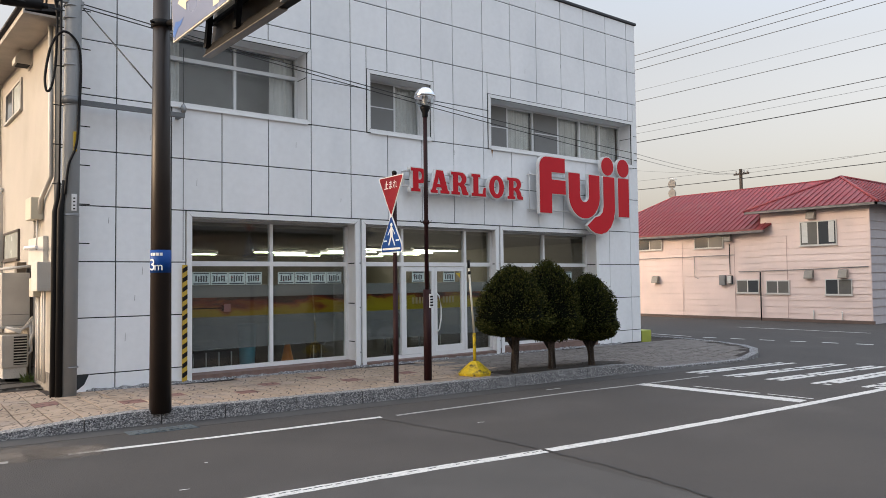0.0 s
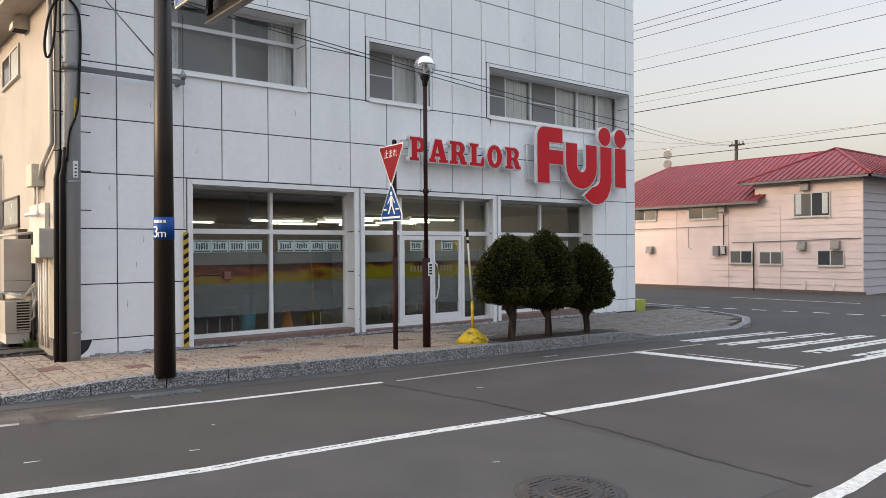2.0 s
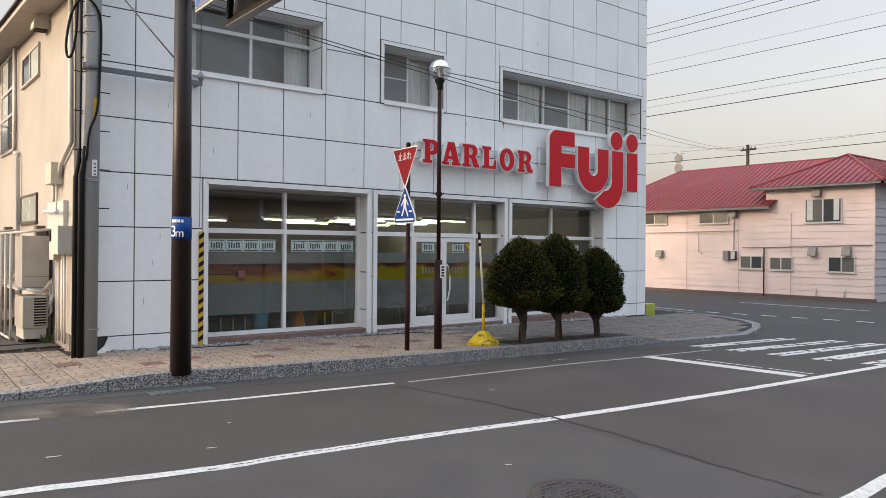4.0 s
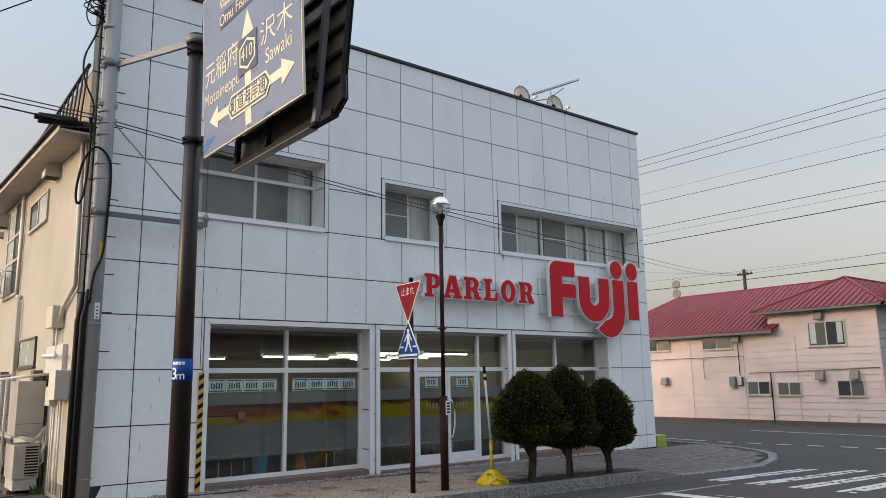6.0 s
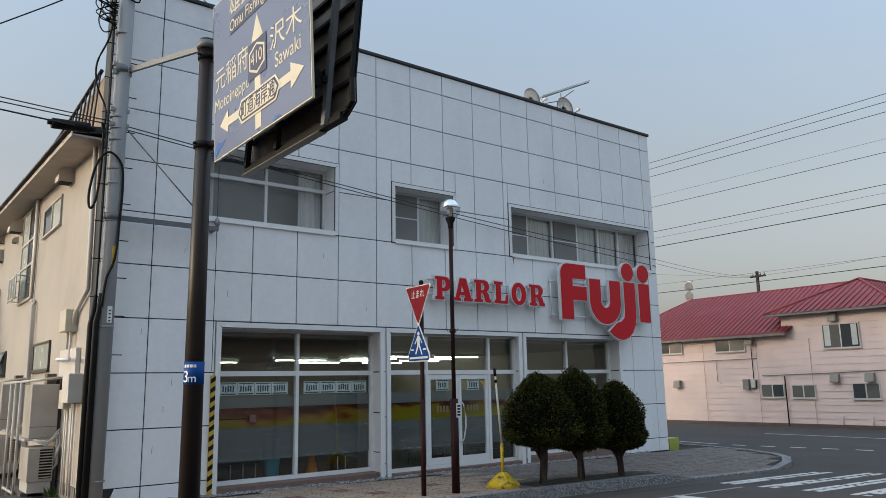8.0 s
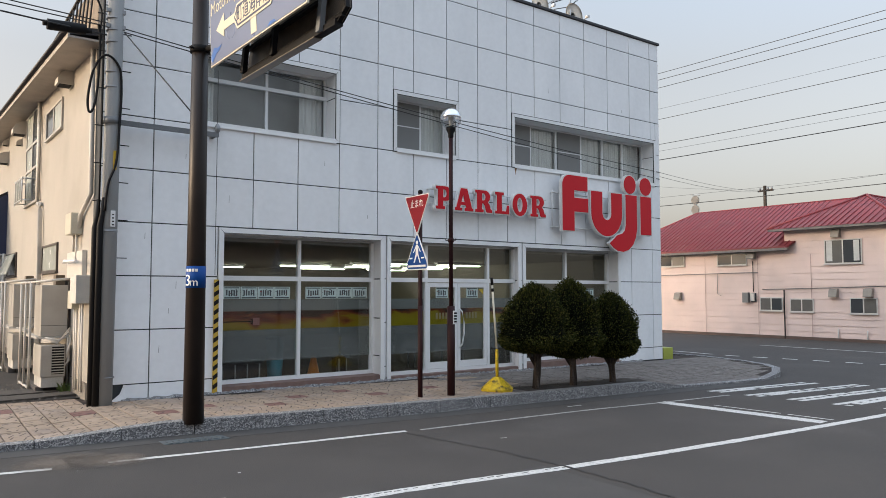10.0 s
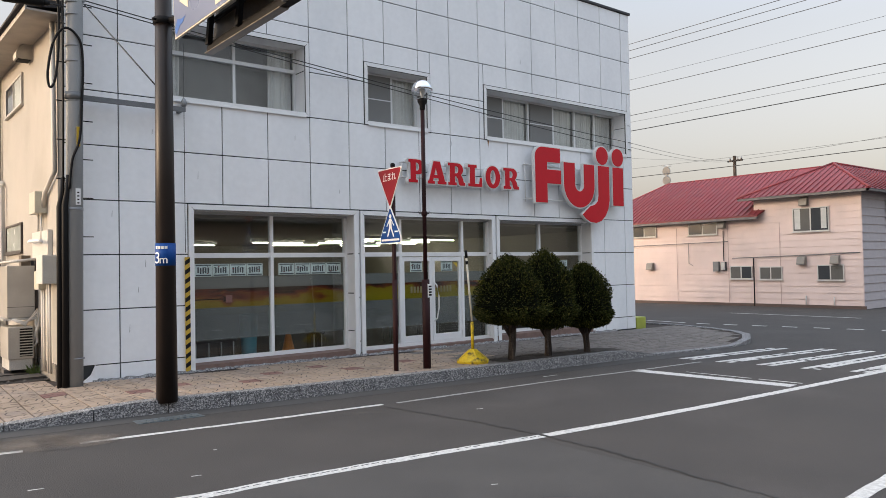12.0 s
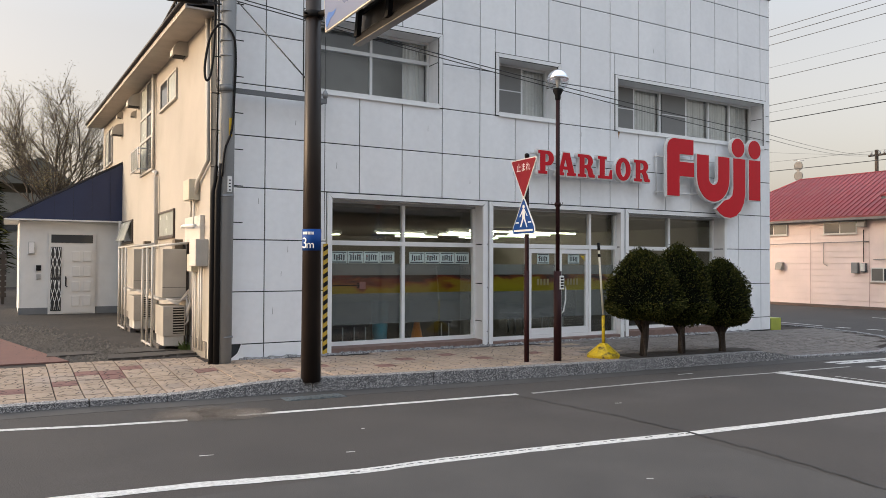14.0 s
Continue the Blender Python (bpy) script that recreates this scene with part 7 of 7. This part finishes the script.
for p in resample(seam, 0.11):
    if rng.random() < 0.72:
        y, ln = p[1] + rng.uniform(-0.012, 0.012), rng.uniform(0.05, 0.11)
        box(b, p[0], y - 0.005, gz(p[0]) + 0.004, p[0] + ln, y + 0.006, gz(p[0]) + 0.0062)
solid("line_seam", b, CRK, "broken dark seam along the road line", "crack", kind="structure")
for x, y, ln in ((-2.33, -5.57, 0.13), (-1.04, -6.10, 0.09), (-0.47, -5.21, 0.03), (3.2, -5.4, 0.10), (0.9, -8.2, 0.06), (6.1, -3.9, 0.35)):
    marking([(x, y), (x + ln, y - 0.02)], 0.022, "paint_fleck", "small fleck of white paint on the road")
pts = [(2.35, -4.35), (2.45, -4.9), (2.52, -5.5), (2.64, -6.1), (2.68, -7.1), (2.63, -8.2), (2.48, -9.2), (2.38, -10.3)]
b = bmesh.new()
prev = None
for p in resample(pts, 0.08):
    x, y = p[0] + rng.uniform(-0.025, 0.025), p[1]
    w = rng.uniform(0.006, 0.016)
    cur = (b.verts.new((x - w, y, gz(x) + 0.007)), b.verts.new((x + w, y, gz(x) + 0.007)))
    if prev:
        b.faces.new((prev[0], prev[1], cur[1], cur[0]))
    prev = cur
solid("road_crack", b, CRK, "irregular crack across the asphalt", "crack", kind="structure")
PATCH = mat("asphalt_patch", (0.060, 0.056, 0.053), 0.9, vary=0.2, scale=1.5, fine=120, bump=0.5)
solid("asphalt_patch", sloped(pl([(2.5, -6.95, 0.002), (2.4, -10.2, 0.002), (-3.5, -10.0, 0.002), (-3.6, -6.8, 0.002)], (0, 0, -0.01))), PATCH, "slightly paler asphalt repair", "road patch", kind="structure")
MX, MY = 0.80, -9.18
mh = thing("manhole_cover", "round iron manhole cover with a ringed pattern in the road", "manhole cover", (MX, MY, 0))
IRON = mat("worn_iron", (0.060, 0.054, 0.051), 0.6, 0.4, vary=0.25, bump=0.4)
part("rim", sloped(lathe(bmesh.new(), [(0.43, 0.0), (0.43, 0.008), (0.40, 0.009)], MX, MY, 40)), IRON, mh)
part("lid", sloped(lathe(bmesh.new(), [(0.39, 0.0), (0.39, 0.010), (0.35, 0.011)], MX, MY, 40)), IRON, mh)
for r in (0.17, 0.25):
    part("ring", sloped(lathe(bmesh.new(), [(r - 0.014, 0.009), (r - 0.009, 0.017), (r + 0.009, 0.017), (r + 0.014, 0.009)], MX, MY, 36)), IRON, mh)
for i in range(-6, 7):
    for j in range(-6, 7):
        q = math.hypot(i, j) * 0.055
        if 0.28 < q < 0.35 or q < 0.13:
            part("stud", sloped(bx(MX + i * 0.055 - 0.017, MY + j * 0.055 - 0.017, 0.009, MX + i * 0.055 + 0.017, MY + j * 0.055 + 0.017, 0.017)), IRON, mh)
dr = thing("drain_grate", "flat grey drain cover beside the kerb", "drain cover", (-0.2, -3.0, 0))
GRD = mat("blue_grey_iron", (0.10, 0.12, 0.13), 0.55, 0.3, vary=0.2)
part("frame", sloped(pl([(-0.66, -2.93, 0.006), (0.18, -2.98, 0.006), (0.20, -3.26, 0.006), (-0.66, -3.2, 0.006)], (0, 0, -0.02))), GRD, dr)
for k in range(9):
    x = -0.6 + k * 0.085
    part("bar", sloped(bx(x, -3.2, 0.006, x + 0.05, -2.99, 0.014)), GRD, dr)
GUT = mat("gutter_concrete", (0.058, 0.055, 0.053), 0.9, vary=0.2, scale=1.2, tint=(0.075, 0.07, 0.066))
solid("gutter_strip", strip(resample(KERBLINE, 0.5), -0.42, -0.001, lambda x, y: gz(x) - 0.03, lambda x, y: gz(x) + 0.003), GUT, "stained concrete gutter strip", "gutter", kind="structure")

# ---- washed-out sand at the drive ----
SAND = bpy.data.materials.new("thin_sand_film")
SAND.use_nodes = True
nt = SAND.node_tree
sb = nt.nodes["Principled BSDF"]
sb.inputs["Base Color"].default_value, sb.inputs["Roughness"].default_value = (0.20, 0.165, 0.135, 1), 0.95
sc = nt.nodes.new("ShaderNodeTexCoord")
sm_ = nt.nodes.new("ShaderNodeMapping")
sm_.inputs["Location"].default_value, sm_.inputs["Scale"].default_value = (-1.0, -1.0, 0), (2.0, 2.0, 0)
sg = nt.nodes.new("ShaderNodeTexGradient")
sg.gradient_type = "SPHERICAL"
sn = nt.nodes.new("ShaderNodeTexNoise")
sn.inputs["Scale"].default_value, sn.inputs["Detail"].default_value = 5.0, 8
sp = nt.nodes.new("ShaderNodeMath")
sp.operation = "MULTIPLY"
sr = nt.nodes.new("ShaderNodeMapRange")
sr.inputs["From Min"].default_value, sr.inputs["From Max"].default_value, sr.inputs["To Max"].default_value = 0.06, 0.42, 0.5
st_ = nt.nodes.new("ShaderNodeBsdfTransparent")
sx = nt.nodes.new("ShaderNodeMixShader")
nt.links.new(sc.outputs["Generated"], sm_.inputs["Vector"])
nt.links.new(sm_.outputs["Vector"], sg.inputs["Vector"])
nt.links.new(sc.outputs["Generated"], sn.inputs["Vector"])
nt.links.new(sg.outputs["Fac"], sp.inputs[0])
nt.links.new(sn.outputs["Fac"], sp.inputs[1])
nt.links.new(sp.outputs[0], sr.inputs["Value"])
nt.links.new(sr.outputs["Result"], sx.inputs[0])
nt.links.new(st_.outputs[0], sx.inputs[1])
nt.links.new(sb.outputs[0], sx.inputs[2])
nt.links.new(sx.outputs[0], nt.nodes["Material Output"].inputs["Surface"])
for x0, y0, x1, y1 in ((-2.6, -4.1, -1.2, -2.95), (-1.9, -4.2, -0.9, -3.3)):
    b = sloped(bx(x0, y0, 0.0045, x1, y1, 0.006))
    solid("sand_film", b, SAND, "thin film of washed-out pale sand on the asphalt", "sand", "sand films", "structure")

# ---- soil bed round the trees ----
SOIL = mat("dry_soil", (0.05, 0.042, 0.035), 0.95, vary=0.35, scale=6, fine=60, bump=0.9)
b = bmesh.new()
soil = [[b.verts.new((5.95 + 3.5 * i / 24, -3.03 + 0.62 * j / 6 - 0.03 * (3.5 * i / 24), gz(5.95 + 3.5 * i / 24) + 0.185 + (0.03 * noise.noise((i * 0.7, j * 0.9, 0)) + 0.012 if 0 < j < 6 and 0 < i < 24 else -0.02))) for j in range(7)] for i in range(25)]
for i in range(24):
    for j in range(6):
        b.faces.new((soil[i][j], soil[i + 1][j], soil[i + 1][j + 1], soil[i][j + 1]))
solid("soil_bed", b, SOIL, "bare soil bed round the clipped trees", "soil", kind="structure")


# ---- facade panels ----
def piece_box(w, d, h, bev):
    b = bmesh.new()
    a = bev
    v0 = [b.verts.new(p) for p in ((0, d, 0), (w, d, 0), (w, d, h), (0, d, h))]
    v1 = [b.verts.new(p) for p in ((0, a, 0), (w, a, 0), (w, a, h), (0, a, h))]
    v2 = [b.verts.new(p) for p in ((a, 0, a), (w - a, 0, a), (w - a, 0, h - a), (a, 0, h - a))]
    for r, s in ((v0, v1), (v1, v2)):
        for k in range(4):
            b.faces.new((r[k], r[(k + 1) % 4], s[(k + 1) % 4], s[k]))
    b.faces.new(v2)
    return b


PIECES = {}
TRIMS = [(x0 - 0.006, z0, x1 + 0.006, z1 + 0.004) for x0, z0, x1, z1 in OPEN]
J = 0.0095
for i in range(-1, 16):
    for j in range(-1, 10):
        x0, x1 = max(XL, i * W), min(XR, (i + 1) * W)
        z0, z1 = (Z0 + j * W if j >= 0 else 0.0), min(ZT, Z0 + (j + 1) * W)
        cells = [(x0, z0, x1, z1)]
        if j < 0:
            cells = [(x0, gz((x0 + x1) / 2) + 0.19, x1, z1)]
        for h in TRIMS:
            cells = cut(cells, h)
        for a, b_, c, d in cells:
            if i == -1 and j == -1:
                a = -0.40
            w, h = c - a - 2 * J, d - b_ - 2 * J
            if w < 0.02 or h < 0.02:
                continue
            key = (round(w, 3), round(h, 3))
            if key not in PIECES:
                PIECES[key] = done(piece_box(w, 0.022, h, 0.003), "panel", PANEL)
            o_ = new("panel", PIECES[key])
            o_.location = (a + J, -0.0225, b_ + J)
            o_.parent = front

# scuffs and a rust run on the panels
SCUFF = mat("grey_scuff", (0.30, 0.30, 0.30), 0.8, vary=0.3)
rng = random.Random(77)
for x, z in ((0.42, 2.05), (0.30, 1.62), (0.55, 4.35), (1.35, 3.62), (5.4, 3.75), (-0.12, 2.9), (3.3, 4.5), (10.9, 7.35), (12.4, 6.9), (9.6, 7.0), (7.3, 4.75), (0.15, 0.95), (4.3, 3.5)):
    part("scuff", pl([(x, -0.0232, z), (x + 0.009, -0.0232, z + 0.01), (x + 0.012, -0.0232, z + rng.uniform(0.07, 0.17)), (x + 0.004, -0.0232, z + 0.09)], (0, 0.0006, 0)), SCUFF, front)
RUST = mat("rust_run", (0.34, 0.20, 0.11), 0.85, vary=0.4, scale=30)
part("rust_run", pl([(8.43, -0.0232, 4.99), (8.50, -0.0232, 4.99), (8.475, -0.0232, 4.90), (8.46, -0.0232, 4.80)], (0, 0.0006, 0)), RUST, front)

# ---- paving blocks ----
BRICKRED = mat("dark_red_paver", (0.20, 0.10, 0.085), 0.85, vary=0.15, fine=80, bump=0.3)
PAVEG = mat("grey_paving", (0.15, 0.134, 0.122), 0.88, vary=0.34, scale=5, fine=60, bump=0.5, rand=0.26)
P = 0.335
G = 0.015


def kerb_y(x):
    ks = KERBLINE
    for (xa, ya), (xb, yb) in zip(ks, ks[1:]):
        if xa <= x <= xb:
            return ya + (yb - ya) * (x - xa) / (xb - xa)
    return -3.7


def paver_mesh(w, d, material, name):
    """A paving block with softened top edge and two short keyed slots in its face."""
    b = bmesh.new()
    e = 0.005
    lo = [b.verts.new(p) for p in ((0, 0, -0.03), (w, 0, -0.03), (w, d, -0.03), (0, d, -0.03))]
    mi = [b.verts.new(p) for p in ((0, 0, -e), (w, 0, -e), (w, d, -e), (0, d, -e))]
    hi = [b.verts.new(p) for p in ((e, e, 0), (w - e, e, 0), (w - e, d - e, 0), (e, d - e, 0))]
    for r, s in ((lo, mi), (mi, hi)):
        for k in range(4):
            b.faces.new((r[k], r[(k + 1) % 4], s[(k + 1) % 4], s[k]))
    b.faces.new(hi)
    return done(b, name, material)


full = {m.name: paver_mesh(P - G, P - 0.020, m, "paving_block") for m in (PAVE, BRICKRED, PAVEG)}
rng = random.Random(9)
rest_v, rest_f = [], []
count = 0
DARK = {(-9, 5), (-8, 4), (-8, 5), (-10, 3), (-7, 6), (-4, 4), (-12, 2), (1, 3), (6, 4), (10, 3), (14, 4), (-1, 2), (4, 2), (9, 5)}
slots_v, slots_f = [], []
for i in range(-26, 50):
    x = i * P
    for j in range(-1, 14):
        yk = kerb_y(x + P / 2) + 0.21
        y = yk + j * P
        back = (0.80 if x < XL - 0.2 else -0.03)
        if x > 12.3:
            r = Vector((x + P, y)) - Vector((12.6, -0.3))
            if y < -0.3 and r.length > 3.32:
                continue
        if x + P > 15.9 or y + P > back + 0.02 or j < 0:
            continue
        if 5.7 < x < 9.4 and j < 2:
            continue
        mid = (x + P / 2, y + P / 2)
        grey = x > 6.6 or (x > 5.4 and rng.random() < 0.5)
        m = BRICKRED if (i, j) in DARK else PAVEG if grey else PAVE
        z = sz(*mid) + rng.uniform(-0.003, 0.003)
        slope = (sz(mid[0], mid[1] + 0.1) - sz(mid[0], mid[1] - 0.1)) / 0.2
        slx = (sz(mid[0] + 0.1, mid[1]) - sz(mid[0] - 0.1, mid[1])) / 0.2
        if count < 298 and -5.6 < x < 4.6:
            o_ = new("paving_block", full[m.name])
            o_.parent = pavement
            o_.matrix_basis = Matrix.Translation((x, y, z - slope * P / 2 - slx * P / 2)) @ Euler((math.atan(slope), -math.atan(slx), 0)).to_matrix().to_4x4()
            count += 1
        else:
            rest_f.append((x, y, z, m.name, slope, slx))
        # short crooked slots moulded in the face
        for turn in range(4):
            a0 = rng.choice((0.95, 1.2, 2.2, 1.05, 0.4, 2.6))
            cx, cy, ln, wd = mid[0] + (turn % 2 - 0.5) * 0.16 + rng.uniform(-0.04, 0.04), mid[1] + (0.5 - turn // 2) * 0.16 + rng.uniform(-0.04, 0.04), rng.uniform(0.025, 0.085), 0.0085
            dx, dy = math.cos(a0) * ln, math.sin(a0) * ln
            nx, ny = -math.sin(a0) * wd, math.cos(a0) * wd
            s0 = len(slots_v)
            slots_v += [(cx - dx + nx, cy - dy + ny, 0), (cx - dx - nx, cy - dy - ny, 0), (cx + dx - nx, cy + dy - ny, 0), (cx + dx + nx, cy + dy + ny, 0)]
            for q in range(s0, s0 + 4):
                vx, vy, _ = slots_v[q]
                slots_v[q] = (vx, vy, z + slope * (vy - mid[1]) + slx * (vx - mid[0]) + 0.0022)
            slots_f.append((s0, s0 + 1, s0 + 2, s0 + 3))
for mname in full:
    b = bmesh.new()
    e, w, wy = 0.005, P - G, P - 0.020
    got = False
    for x, y, z, mn, slope, slx in rest_f:
        if mn != mname:
            continue
        got = True
        rr = []
        for ins_, dz in ((0, -0.03), (0, -e), (e, 0)):
            rr.append([b.verts.new((x + px_, y + py_, z + dz + slope * (py_ - P / 2) + slx * (px_ - P / 2))) for px_, py_ in ((ins_, ins_), (w - ins_, ins_), (w - ins_, wy - ins_), (ins_, wy - ins_))])
        for r, s in zip(rr, rr[1:]):
            for k in range(4):
                b.faces.new((r[k], r[(k + 1) % 4], s[(k + 1) % 4], s[k]))
        b.faces.new(rr[2])
    if got:
        part("paving_blocks", b, MATS[mname], pavement, kind="stuff")
me = bpy.data.meshes.new("paving_slots")
me.from_pydata(slots_v, [], slots_f)
me.materials.append(PAVEBED)
o_ = new("paving_slots", me)
o_.parent = pavement
tagged(o_, kind="stuff")
